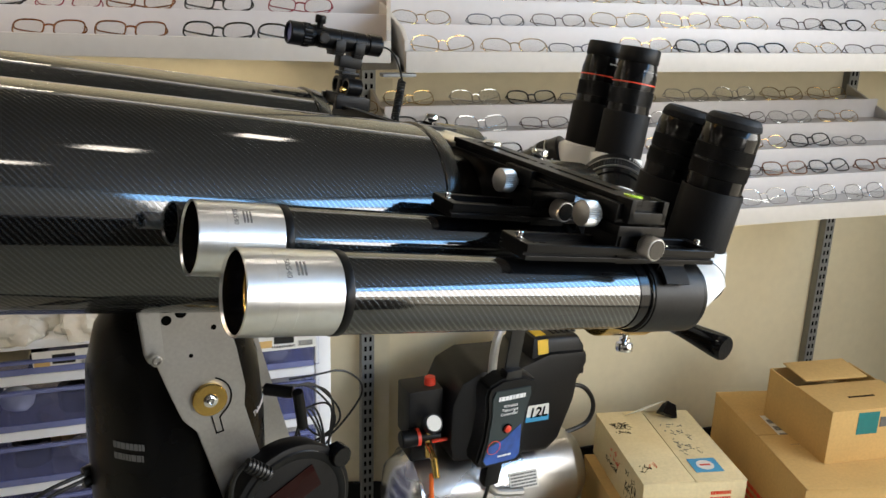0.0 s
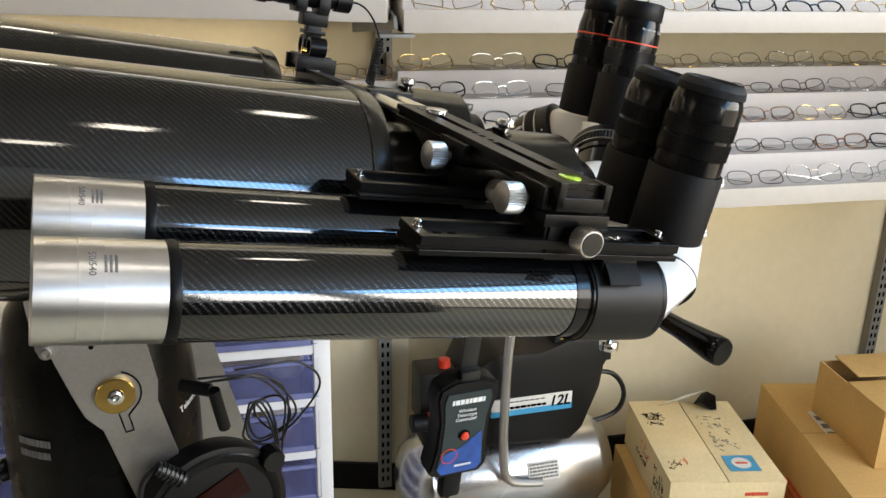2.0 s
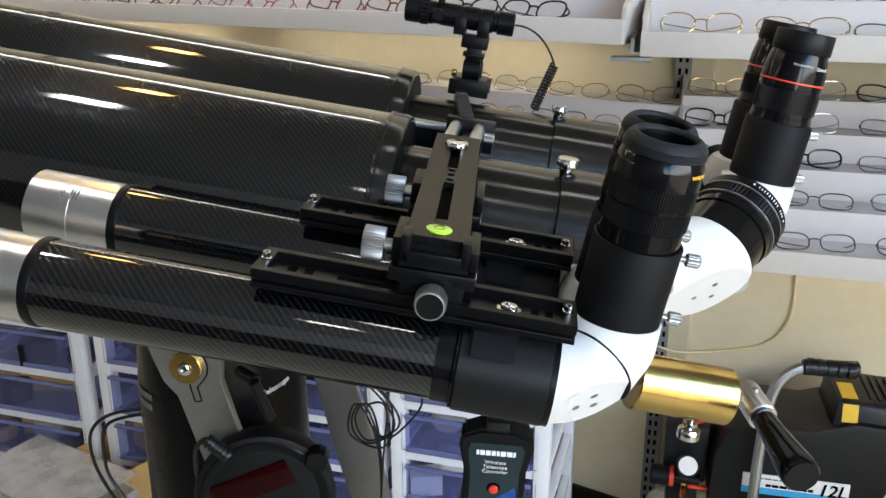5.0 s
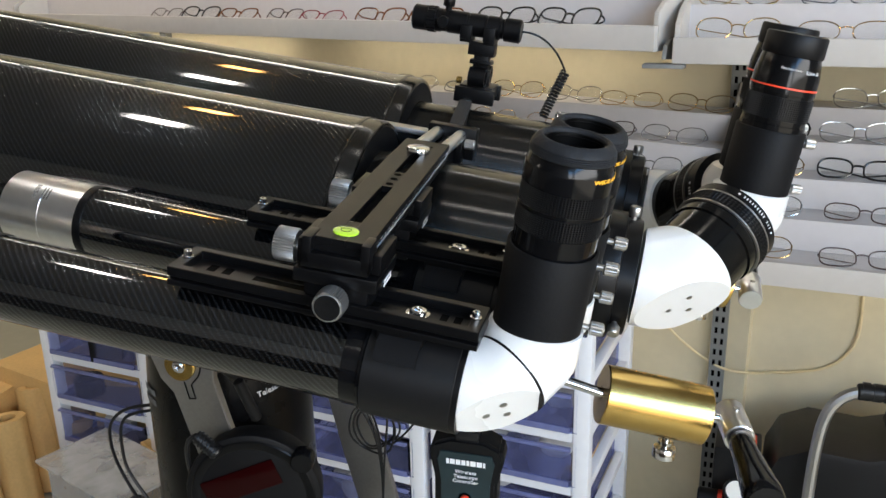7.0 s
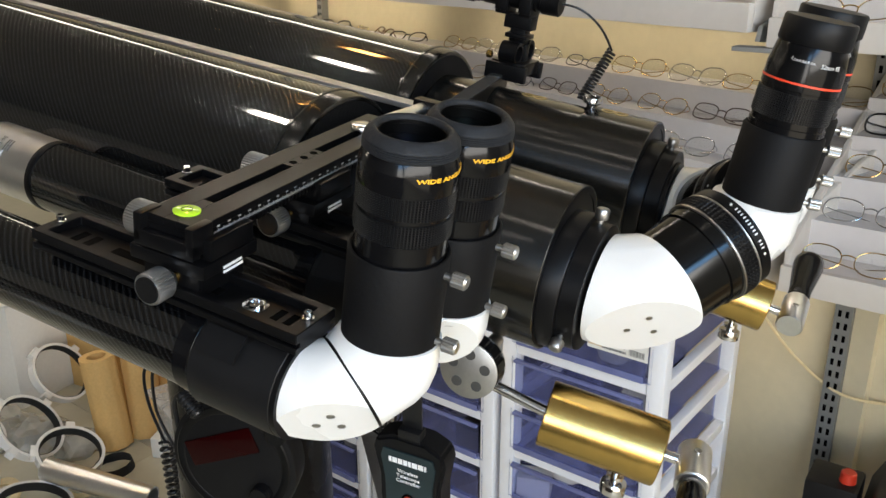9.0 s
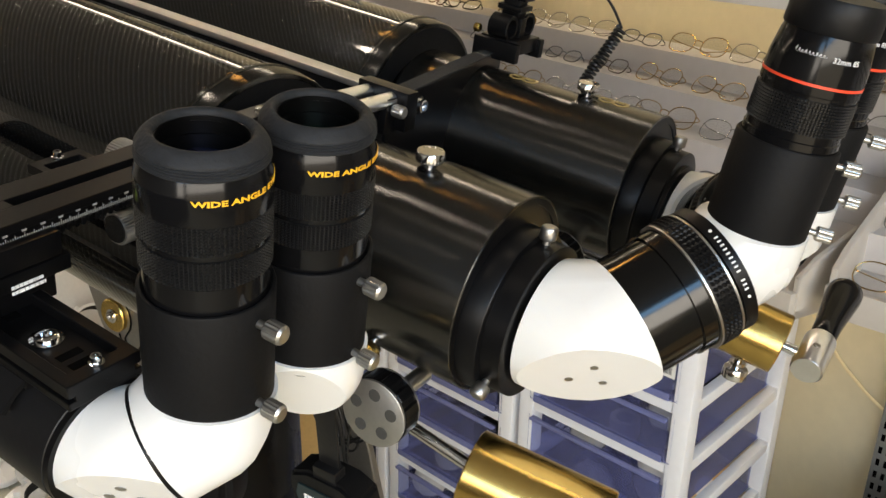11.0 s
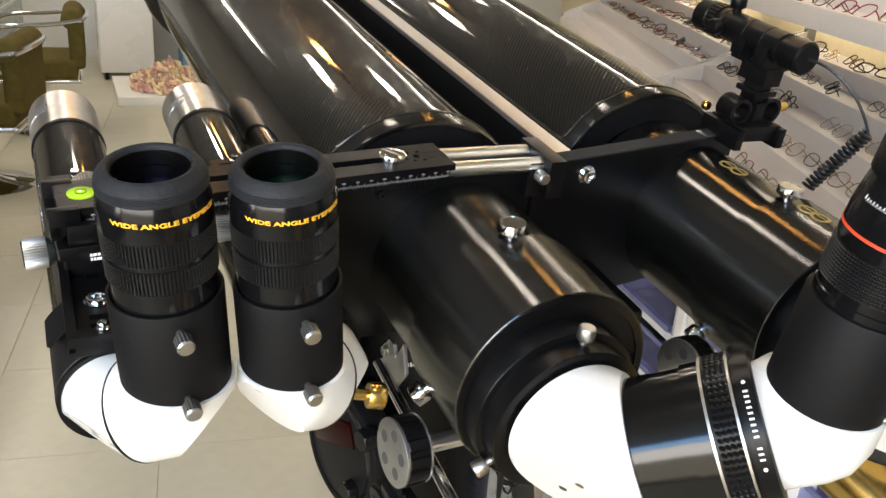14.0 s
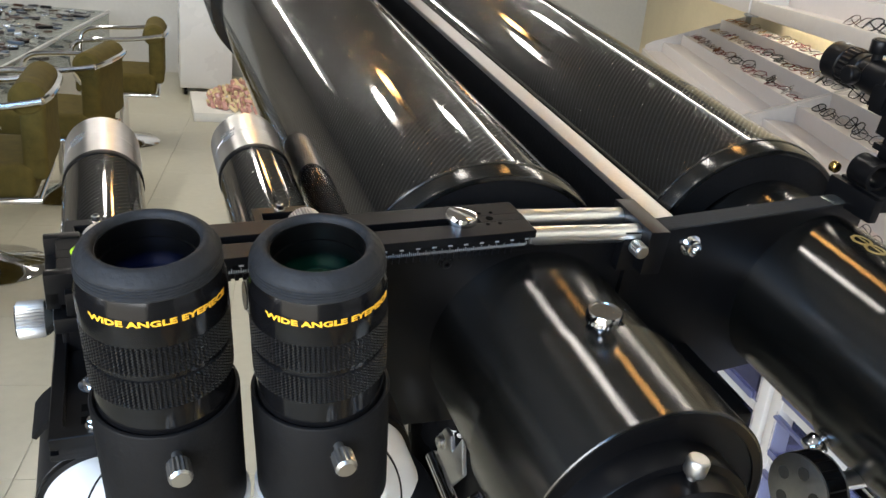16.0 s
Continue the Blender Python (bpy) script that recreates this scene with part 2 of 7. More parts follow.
WALL_CREAM = material("cream_wall", (0.72, 0.635, 0.435), 0.75, 0.0, 40, 0.05, 0.15, stain=0.10)
WALL_PALE = material("pale_wall", (0.62, 0.61, 0.57), 0.8, 0.0, 40, 0.05, 0.15, stain=0.08)
WALL_DIM = material("brown_panelling", (0.36, 0.335, 0.29), 0.6, 0.0, 30, 0.2, 0.15)
LAMP_WHITE = material("white_lamp_housing", (0.70, 0.70, 0.68), 0.5, 0.0, 40, 0.04)
CEIL_DARK = material("ceiling_board", (0.16, 0.15, 0.135), 0.85, 0.0, 30, 0.05, 0.2)
SHELF_WHITE = material("painted_shelf", (0.52, 0.485, 0.44), 0.45, 0.0, 60, 0.05, 0.06, stain=0.12)
TRAY_WHITE = material("white_tray", (0.57, 0.54, 0.525), 0.40, 0.0, 60, 0.04, 0.03)
POST_GREY = material("grey_post", (0.23, 0.23, 0.22), 0.5, 0.2, 80, 0.1, 0.05)
# near-black laid flat for the shade in slots and holes; also black print
DARK = material("dark_slot", (0.002, 0.002, 0.002), 0.8, spec=0.03)
FLOOR_TILE = material("grey_green_floor", (0.45, 0.435, 0.345), 0.34, 0.0, 25, 0.08, 0.10, stain=0.25, stain_colour=(0.32, 0.32, 0.27))
DRAWER_WHITE = material("white_plastic_frame", (0.84, 0.85, 0.88), 0.40, 0.0, 70, 0.03, 0.03)
DRAWER_EDGE = material("blue_plastic_edge", (0.15, 0.17, 0.35), 0.25, 0.0, 40, 0.2)
CARDBOARD = material("brown_cardboard", (0.62, 0.40, 0.150), 0.8, 0.0, 130, 0.10, 0.20, stain=0.25)
CARD_PALE = material("pale_cardboard", (0.78, 0.65, 0.385), 0.75, 0.0, 120, 0.10, 0.2, stain=0.35, stain_colour=(0.60, 0.40, 0.16))
PAPER = material("white_paper", (0.74, 0.73, 0.69), 0.7, 0.0, 90, 0.05, 0.1)
TANK = material("silver_tank", (0.55, 0.55, 0.56), 0.28, 1.0, 40, 0.08, 0.06, stain=0.3)
COMP_BLACK = material("charcoal_plastic", (0.007, 0.007, 0.008), 0.42, 0.0, 250, 0.2, 0.3, spec=0.28)
RED_PLASTIC = material("red_plastic", (0.62, 0.045, 0.02), 0.35)
ORANGE = material("orange_hose", (0.85, 0.16, 0.02), 0.35)
YELLOW_TAPE = material("yellow_tape", (0.68, 0.43, 0.02), 0.5)
OLIVE = material("olive_velour", (0.090, 0.070, 0.017), 0.9, 0.0, 350, 0.3, 0.6, stain=0.35, spec=0.2)


def smoked(name, tint, gloss_colour, clear):
    """See-through plastic: part of the light goes straight through, tinted."""
    mat = material(name, gloss_colour, 0.18, 0.0, 16, 0.5)
    n, l = mat.node_tree.nodes, mat.node_tree.links
    tr, mix = n.new("ShaderNodeBsdfTransparent"), n.new("ShaderNodeMixShader")
    tr.inputs[0].default_value = (*tint, 1)
    mix.inputs[0].default_value = clear
    out = n["Material Output"]
    l.new(n["Principled BSDF"].outputs[0], mix.inputs[1])
    l.new(tr.outputs[0], mix.inputs[2])
    l.new(mix.outputs[0], out.inputs["Surface"])
    return mat


DRAWER_CLEAR = smoked("smoked_drawer_front", (0.74, 0.77, 0.95), (0.15, 0.16, 0.28), 0.76)
LENS_CLEAR = smoked("spectacle_lens", (0.99, 0.99, 0.985), (0.6, 0.6, 0.58), 0.965)
BAG_CLEAR = smoked("clear_plastic_bag", (0.95, 0.95, 0.93), (0.55, 0.55, 0.52), 0.55)
TUB_CLEAR = smoked("milky_plastic_tub", (0.95, 0.95, 0.94), (0.74, 0.74, 0.72), 0.62)
SHOW_GLASS = smoked("showcase_glass", (0.93, 0.96, 0.95), (0.25, 0.27, 0.27), 0.75)
BAG_WHITE = smoked("white_plastic_film", (0.97, 0.95, 0.88), (0.80, 0.76, 0.64), 0.22)

# ---------------------------------------------------------------- geometry helpers
def thing(name, m, label, category, group="", kind=""):
    ob = new(name)
    ob.empty_display_size = 0.02
    ob.matrix_world = m
    return tagged(ob, label, category, group, kind)


def part(name, bm, mat, parent, label="", m=None, smooth=35):
    """Links a bmesh as one mesh object under a thing or a part."""
    me = bpy.data.meshes.new(name)
    bmesh.ops.recalc_face_normals(bm, faces=bm.faces)
    bm.to_mesh(me)
    bm.free()
    me.materials.append(mat)
    ob = new(name, me)
    if parent is not None:
        ob.parent = parent
    if m is not None:
        ob.matrix_local = m
    if smooth:
        shade(me, smooth)
    if label:
        ob["label"] = label
    return ob


def shade(me, degrees):
    me.polygons.foreach_set("use_smooth", [True] * len(me.polygons))
    me.set_sharp_from_angle(angle=radians(degrees))


def solo(name, bm, mat, m, label, category, group="", kind="", smooth=35):
    ob = part(name, bm, mat, None, label, None, smooth)
    ob.matrix_world = m
    return tagged(ob, label, category, group, kind)


def box(x0, x1, y0, y1, z0, z1, bevel=0.0, seg=2):
    bm = bmesh.new()
    bmesh.ops.create_cube(bm, size=1.0)
    for v in bm.verts:
        v.co = ((x0 + x1) / 2 + v.co.x * (x1 - x0), (y0 + y1) / 2 + v.co.y * (y1 - y0), (z0 + z1) / 2 + v.co.z * (z1 - z0))
    if bevel:
        bmesh.ops.bevel(bm, geom=bm.edges[:], offset=bevel, segments=seg, affect="EDGES", profile=0.6)
    return bm


def join(*bms):
    out = bmesh.new()
    for b in bms:
        me = bpy.data.meshes.new("tmp")
        b.to_mesh(me)
        b.free()
        out.from_mesh(me)
        bpy.data.meshes.remove(me)
    return out


def moved(bm, m):
    bm.transform(m)
    return bm


def lathe(profile, seg=48, axis="x", closed=False, wave=None):
    """Turns (position, radius) round an axis; a radius of 0 closes an end. wave(i, k, seg) scales the radius."""
    bm = bmesh.new()
    rings = []
    for i, (p, r) in enumerate(profile):
        if r < 1e-6:
            rings.append([bm.verts.new((p, 0, 0))])
            continue
        ring = []
        for k in range(seg):
            a = 2 * math.pi * k / seg
            q = r * (wave(i, k, seg) if wave else 1)
            ring.append(bm.verts.new((p, q * math.cos(a), q * math.sin(a))))
        rings.append(ring)
    pairs = list(zip(rings, rings[1:])) + ([(rings[-1], rings[0])] if closed else [])
    for a, b in pairs:
        if len(a) == 1 and len(b) == 1:
            continue
        for k in range(seg):
            k2 = (k + 1) % seg
            if len(a) == 1:
                bm.faces.new((a[0], b[k], b[k2]))
            elif len(b) == 1:
                bm.faces.new((a[k], a[k2], b[0]))
            else:
                bm.faces.new((a[k], a[k2], b[k2], b[k]))
    if axis == "z":
        bm.transform(Matrix(((0, 1, 0, 0), (0, 0, 1, 0), (1, 0, 0, 0), (0, 0, 0, 1))))
    elif axis == "y":
        bm.transform(Matrix(((0, 0, 1, 0), (1, 0, 0, 0), (0, 1, 0, 0), (0, 0, 0, 1))))
    return bm


def rod(p, q, r, seg=20, cap=0.0):
    """A round bar from p to q, with ends chamfered by cap."""
    p, q = Vector(p), Vector(q)
    n = (q - p).length
    c = cap
    prof = [(0, 0), (0, r - c), (c, r), (n - c, r), (n, r - c), (n, 0)] if c else [(0, 0), (0, r), (n, r), (n, 0)]
    bm = lathe(prof, seg)
    return moved(bm, Matrix.Translation(p) @ (q - p).to_track_quat("X", "Z").to_matrix().to_4x4())


def tube_path(points, r, seg=10, smooth=True, cyclic=False):
    """A round cord along points, as a mesh."""
    cu = bpy.data.curves.new("cord", "CURVE")
    cu.dimensions, cu.bevel_depth, cu.bevel_resolution, cu.use_fill_caps = "3D", r, max(1, seg // 4), True
    sp = cu.splines.new("NURBS" if smooth else "POLY")
    sp.points.add(len(points) - 1)
    for s, p in zip(sp.points, points):
        s.co = (*p, 1)
    if smooth:
        sp.order_u, sp.use_endpoint_u, sp.resolution_u = 3, True, 6
    sp.use_cyclic_u = cyclic
    ob = bpy.data.objects.new("cord", cu)
    me = bpy.data.meshes.new_from_object(ob)
    bm = bmesh.new()
    bm.from_mesh(me)
    bpy.data.objects.remove(ob)
    bpy.data.curves.remove(cu)
    bpy.data.meshes.remove(me)
    return bm


def lettering(text, size, depth=0.0002, squeeze=1.0, bold=0.0):
    """Flat letters in the xy plane, centred, of that height."""
    cu = bpy.data.curves.new("letters", "FONT")
    cu.body, cu.size, cu.extrude, cu.align_x, cu.align_y, cu.resolution_u = text, size, depth, "CENTER", "CENTER", 2
    cu.offset = bold
    ob = bpy.data.objects.new("letters", cu)
    me = bpy.data.meshes.new_from_object(ob)
    bm = bmesh.new()
    bm.from_mesh(me)
    bpy.data.objects.remove(ob)
    bpy.data.curves.remove(cu)
    bpy.data.meshes.remove(me)
    for v in bm.verts:
        v.co.x *= squeeze
    return bm


def wrapped(bm, radius, turn=0.0, height=0.0):
    """Bends letters in the xy plane round the z axis, read from outside; turn is where their middle faces (degrees from +x)."""
    for v in bm.verts:
        a = radians(turn) + v.co.x / radius
        r = radius + v.co.z
        v.co = (r * math.cos(a), r * math.sin(a), v.co.y + height)
    return bm


def bars(rows, width, height, depth=0.0002, seed=1):
    """Unreadable writing: short bars in rows, centred in the xy plane."""
    rnd = random.Random(seed)
    bms = []
    step = height / rows
    for r in range(rows):
        y = height / 2 - (r + 0.5) * step
        x = -width / 2
        while x < width / 2 - width * 0.04:
            w = min(width * rnd.uniform(0.05, 0.16), width / 2 - x)
            bms.append(box(x, x + w, y - step * 0.28, y + step * 0.28, -depth, depth))
            x += w + width * 0.025
    return join(*bms)


def script(width, height, loops):
    """Unreadable handwriting: a thin slanted stroke of loops, centred in the xy plane."""
    n = loops * 8
    pts = []
    for i in range(n + 1):
        a = 2 * math.pi * i / 8
        tall = 1.0 if i < 8 else 0.5 + 0.2 * math.sin(i * 1.3)
        y = height * 0.5 * tall * math.sin(a)
        pts.append((-width / 2 + width * i / n + 0.25 * y + width * 0.010 * math.cos(a), y - height * 0.12, 0))
    return tube_path(pts, 0.00016, 4)


def slab(outline, t, bevel=0.0):
    """A plate with an outline in the xz plane and thickness t along y."""
    bm = bmesh.new()
    f = bm.faces.new([bm.verts.new((x, 0, z)) for x, z in outline])
    ext = bmesh.ops.extrude_face_region(bm, geom=[f])
    bmesh.ops.translate(bm, vec=(0, t, 0), verts=[g for g in ext["geom"] if isinstance(g, bmesh.types.BMVert)])
    if bevel:
        bmesh.ops.bevel(bm, geom=[e for e in bm.edges if len(e.link_faces) == 2 and e.calc_face_angle() > 0.6], offset=bevel, segments=2, affect="EDGES")
    return bm


def ring_points(c, n, r, seg=40):
    c, n = Vector(c), Vector(n).normalized()
    q = n.to_track_quat("Z", "Y").to_matrix()
    return [c + q @ Vector((r * math.cos(2 * math.pi * k / seg), r * math.sin(2 * math.pi * k / seg), 0)) for k in range(seg)]


def hull(points):
    bm = bmesh.new()
    for p in points:
        bm.verts.new(p)
    res = bmesh.ops.convex_hull(bm, input=bm.verts[:])
    bmesh.ops.delete(bm, geom=[v for v in res["geom_interior"] if isinstance(v, bmesh.types.BMVert)], context="VERTS")
    return bm


def cut_off(bm, co, no):
    """Takes away what lies on the side of the plane that no points to, and closes the cut."""
    res = bmesh.ops.bisect_plane(bm, geom=bm.verts[:] + bm.edges[:] + bm.faces[:], plane_co=co, plane_no=no, clear_outer=True)
    edges = [e for e in res["geom_cut"] if isinstance(e, bmesh.types.BMEdge)]
    bmesh.ops.contextual_create(bm, geom=edges)
    return bm


def aim(p, d):
    """A pose at p whose x axis points along d."""
    return Matrix.Translation(p) @ Vector(d).to_track_quat("X", "Z").to_matrix().to_4x4()


def knurled(length, r, seg=40, depth=0.05, chamfer=0.0008):
    """A ribbed round knob along x."""
    prof = [(0, 0), (0, r - chamfer), (chamfer, r), (length - chamfer, r), (length, r - chamfer), (length, r * 0.8), (length + 0.0004, r * 0.74), (length + 0.0004, 0)]
    return lathe(prof, seg, wave=lambda i, k, s: 1 - depth * (k % 2) if i in (2, 3) else 1)


def thumb_screw(name, parent, p, d, head=0.006, r=0.0042, stem=0.006, mat=None):
    """A knurled screw whose head looks along d, with its stem in the hole."""
    bm = join(knurled(head, r, 32, 0.09), moved(rod((-stem, 0, 0), (0.0004, 0, 0), r * 0.45, 12), Matrix()))
    return part(name, bm, mat or STEEL, parent, m=aim(p, d))


def cap_screw(name, parent, p, d, r=0.0045, h=0.004, mat=None):
    """A socket screw with a washer."""
    bm = join(lathe([(0, 0), (0, r * 1.35), (0.0008, r * 1.4), (0.001, r), (h, r), (h + 0.0005, r * 0.85), (h + 0.0005, r * 0.5), (h - 0.0015, r * 0.45), (h - 0.0015, 0)], 24))
    return part(name, bm, mat or CHROME, parent, m=aim(p, d))


# ---------------------------------------------------------------- the shop: floor, walls, ceiling
WALL_Y, WEST, SOUTH, BACK = 1.29, -7.4, -3.3, 3.3
# west of the bend the wall and its shelves run 15 degrees away
BEND = Matrix.Translation((-0.12, 0.80, 0)) @ pose(0, 0, 0, 0, 0, -15) @ Matrix.Translation((0.12, -0.80, 0))


def setting(name, bm, mat, label="", category=""):
    ob = part(name, bm, mat, None, smooth=0)
    return tagged(ob, label or name.replace("_", " "), category or name.split("_")[0], kind="structure")


setting("floor", box(WEST, EAST, SOUTH, BACK, -0.12, -0.004), FLOOR_TILE, "grey-green vinyl floor with dark joints between tiles", "floor")
setting("wall_north", join(box(0.008, EAST + 0.15, WALL_Y, WALL_Y + 0.15, -0.12, CEIL), moved(box(-7.9, -0.118, WALL_Y, WALL_Y + 0.15, -0.12, CEIL), BEND)), WALL_CREAM, "cream painted wall behind the shelves, with a bend", "wall")
setting("wall_west", box(WEST - 0.15, WEST, SOUTH, BACK, -0.12, CEIL), WALL_PALE, "pale painted wall at the end of the shop", "wall")
# the glazed shop front in the east wall
wy0, wy1, wz0, wz1 = -3.15, 0.0, 0.08, 2.45
front = join(box(EAST, EAST + 0.15, SOUTH, wy0, -0.12, CEIL), box(EAST, EAST + 0.15, wy1, WALL_Y, -0.12, CEIL), box(EAST, EAST + 0.15, wy0, wy1, -0.12, wz0), box(EAST, EAST + 0.15, wy0, wy1, wz1, CEIL))
setting("wall_east", front, WALL_PALE, "pale painted wall with a wide glazed opening", "wall")
win = thing("window_1", pose(EAST + 0.10, 0, 0), "wide shop front window with aluminium frame", "window", "", "structure")
for name, y0, y1, z0, z1 in (("window_frame", wy0, wy0 + 0.05, wz0, wz1), ("window_frame", wy1 - 0.05, wy1, wz0, wz1), ("window_frame", wy0 + 0.05, wy1 - 0.05, wz0, wz0 + 0.05), ("window_frame", wy0 + 0.05, wy1 - 0.05, wz1 - 0.05, wz1)):
    part(name, box(-0.03, 0.03, y0, y1, z0, z1), ALU_MATT, win, smooth=0)
# unseen bar, added to draw a dark skyline into the tubes' reflections
part("skyline_bar", box(-0.075, -0.05, wy0 + 0.05, wy1 - 0.05, 1.985, 2.020), ALU_MATT, win, smooth=0)
setting("wall_south", join(box(WEST - 0.15, SW[0], SOUTH - 0.15, SOUTH, -0.12, CEIL), box(SW[1], EAST + 0.15, SOUTH - 0.15, SOUTH, -0.12, CEIL), box(SW[0], SW[1], SOUTH - 0.15, SOUTH, -0.12, SW[2]), box(SW[0], SW[1], SOUTH - 0.15, SOUTH, SW[3], CEIL)), WALL_DIM, "pale brown panelled wall across the shop", "wall")
setting("ceiling", box(WEST - 0.15, EAST + 0.15, SOUTH - 0.15, BACK + 0.15, CEIL, CEIL + 0.12), CEIL_DARK, "dark board ceiling", "ceiling")
setting("baseboard", join(box(0.010, EAST, WALL_Y - 0.012, WALL_Y - 0.001, -0.004, 0.072, 0.002), moved(box(-7.4, -0.123, WALL_Y - 0.012, WALL_Y - 0.001, -0.004, 0.072, 0.002), BEND)), PLASTIC_BLACK, "black skirting board along the wall", "baseboard")
TUBE_GLOW = glow("fluorescent_tube", (1.0, 0.96, 0.9), 5)
for px, py, pz in WALL_TUBES + CEIL_TUBES:
    up = pz + 0.115
    lamp = thing("batten_lamp", pose(px, py, up), "white fluorescent batten lamp", "lamp", "fluorescent battens")
    part("housing", box(-0.605, 0.605, -0.05, 0.05, -0.06, 0, 0.006), LAMP_WHITE, lamp)
    for side in (-1, 1):
        part("end_holder", box(min(0.6 * side, 0.58 * side), max(0.6 * side, 0.58 * side), -0.02, 0.02, -0.105, -0.06, 0.003), LAMP_WHITE, lamp)
    part("tube", rod((-0.58, 0, -0.088), (0.58, 0, -0.088), 0.014, 16), TUBE_GLOW, lamp)
    if up < CEIL - 0.01:
        for hx in (-0.45, 0.45):
            part("hanger", rod((hx, 0, -0.002), (hx, 0, CEIL - up), 0.006, 12), LAMP_WHITE, lamp)
for px, py in DOWNLIGHTS:
    lamp = thing("downlight", pose(px, py, CEIL), "small round white downlight in the ceiling", "lamp", "ceiling downlights")
    part("trim_ring", lathe([(-0.008, 0.075), (-0.008, 0.098), (-0.001, 0.1), (-0.001, 0.075)], 40, "z", closed=True), LAMP_WHITE, lamp)


def slotted_post(x, y, z0, z1, label):
    post = thing("shelf_post", pose(x, y, 0), label, "shelf post", "slotted posts on the wall", "structure")
    part("channel", join(box(-0.016, 0.016, -0.003, 0.0, z0, z1), box(-0.016, -0.013, -0.001, 0.022, z0, z1), box(0.013, 0.016, -0.001, 0.022, z0, z1)), POST_GREY, post, smooth=0)
    slots = []
    z = z0 + 0.02
    while z < z1 - 0.02:
        for sx in (-0.0065, 0.0065):
            slots.append(box(sx - 0.003, sx + 0.003, -0.0036, -0.0029, z, z + 0.013))
        z += 0.025
    part("slots", join(*slots), DARK, post, smooth=0)
    return post


for px, py in SPOTS:
    sp = thing("spot_lamp", pose(px, py, CEIL), "small black ceiling spot with a warm bulb", "lamp", "ceiling spots")
    part("stem", rod((0, 0, 0), (0, 0, -0.16), 0.008, 12), BLACK_AL, sp)
    part("shade", lathe([(-0.15, 0.02), (-0.16, 0.05), (-0.27, 0.07), (-0.27, 0.066), (-0.165, 0.045)], 32, "z"), BLACK_AL, sp)
    part("bulb", lathe([(-0.17, 0.02), (-0.22, 0.035), (-0.25, 0.03), (-0.262, 0)], 24, "z"), glow("warm_bulb", (1.0, 0.5, 0.15), 8), sp)
for px in (-0.05, 1.35):
    slotted_post(px, WALL_Y - 0.0225, 0.012, 2.1, "grey slotted steel shelf post on the wall")
for px in (-2.08, -4.04):
    post = slotted_post(px, WALL_Y - 0.0225, 0.012, 2.1, "grey slotted steel shelf post on the wall")
    post.matrix_world = BEND @ post.matrix_world

# ---------------------------------------------------------------- the binocular telescope
# its own frame: x to the eyepieces, y to the wall, z up
TEL = Matrix.Translation((-0.11, 0.30, 1.05)) @ pose(0, 0, 0, 0, 0, 10.4) @ pose(0, 0, 0, 0, 8.6, 0)
Y_MAIN, Z_MAIN, R_MAIN = (-0.090, 0.150), 0.020, 0.099
Y_FIND, R_FIND = (-0.340, -0.224), 0.0300
Z_FIND = {-0.340: 0.013, -0.224: 0.019}
ROLL = 3.0


def at(x, y, z):
    return TEL @ Matrix.Translation((x, y, z))


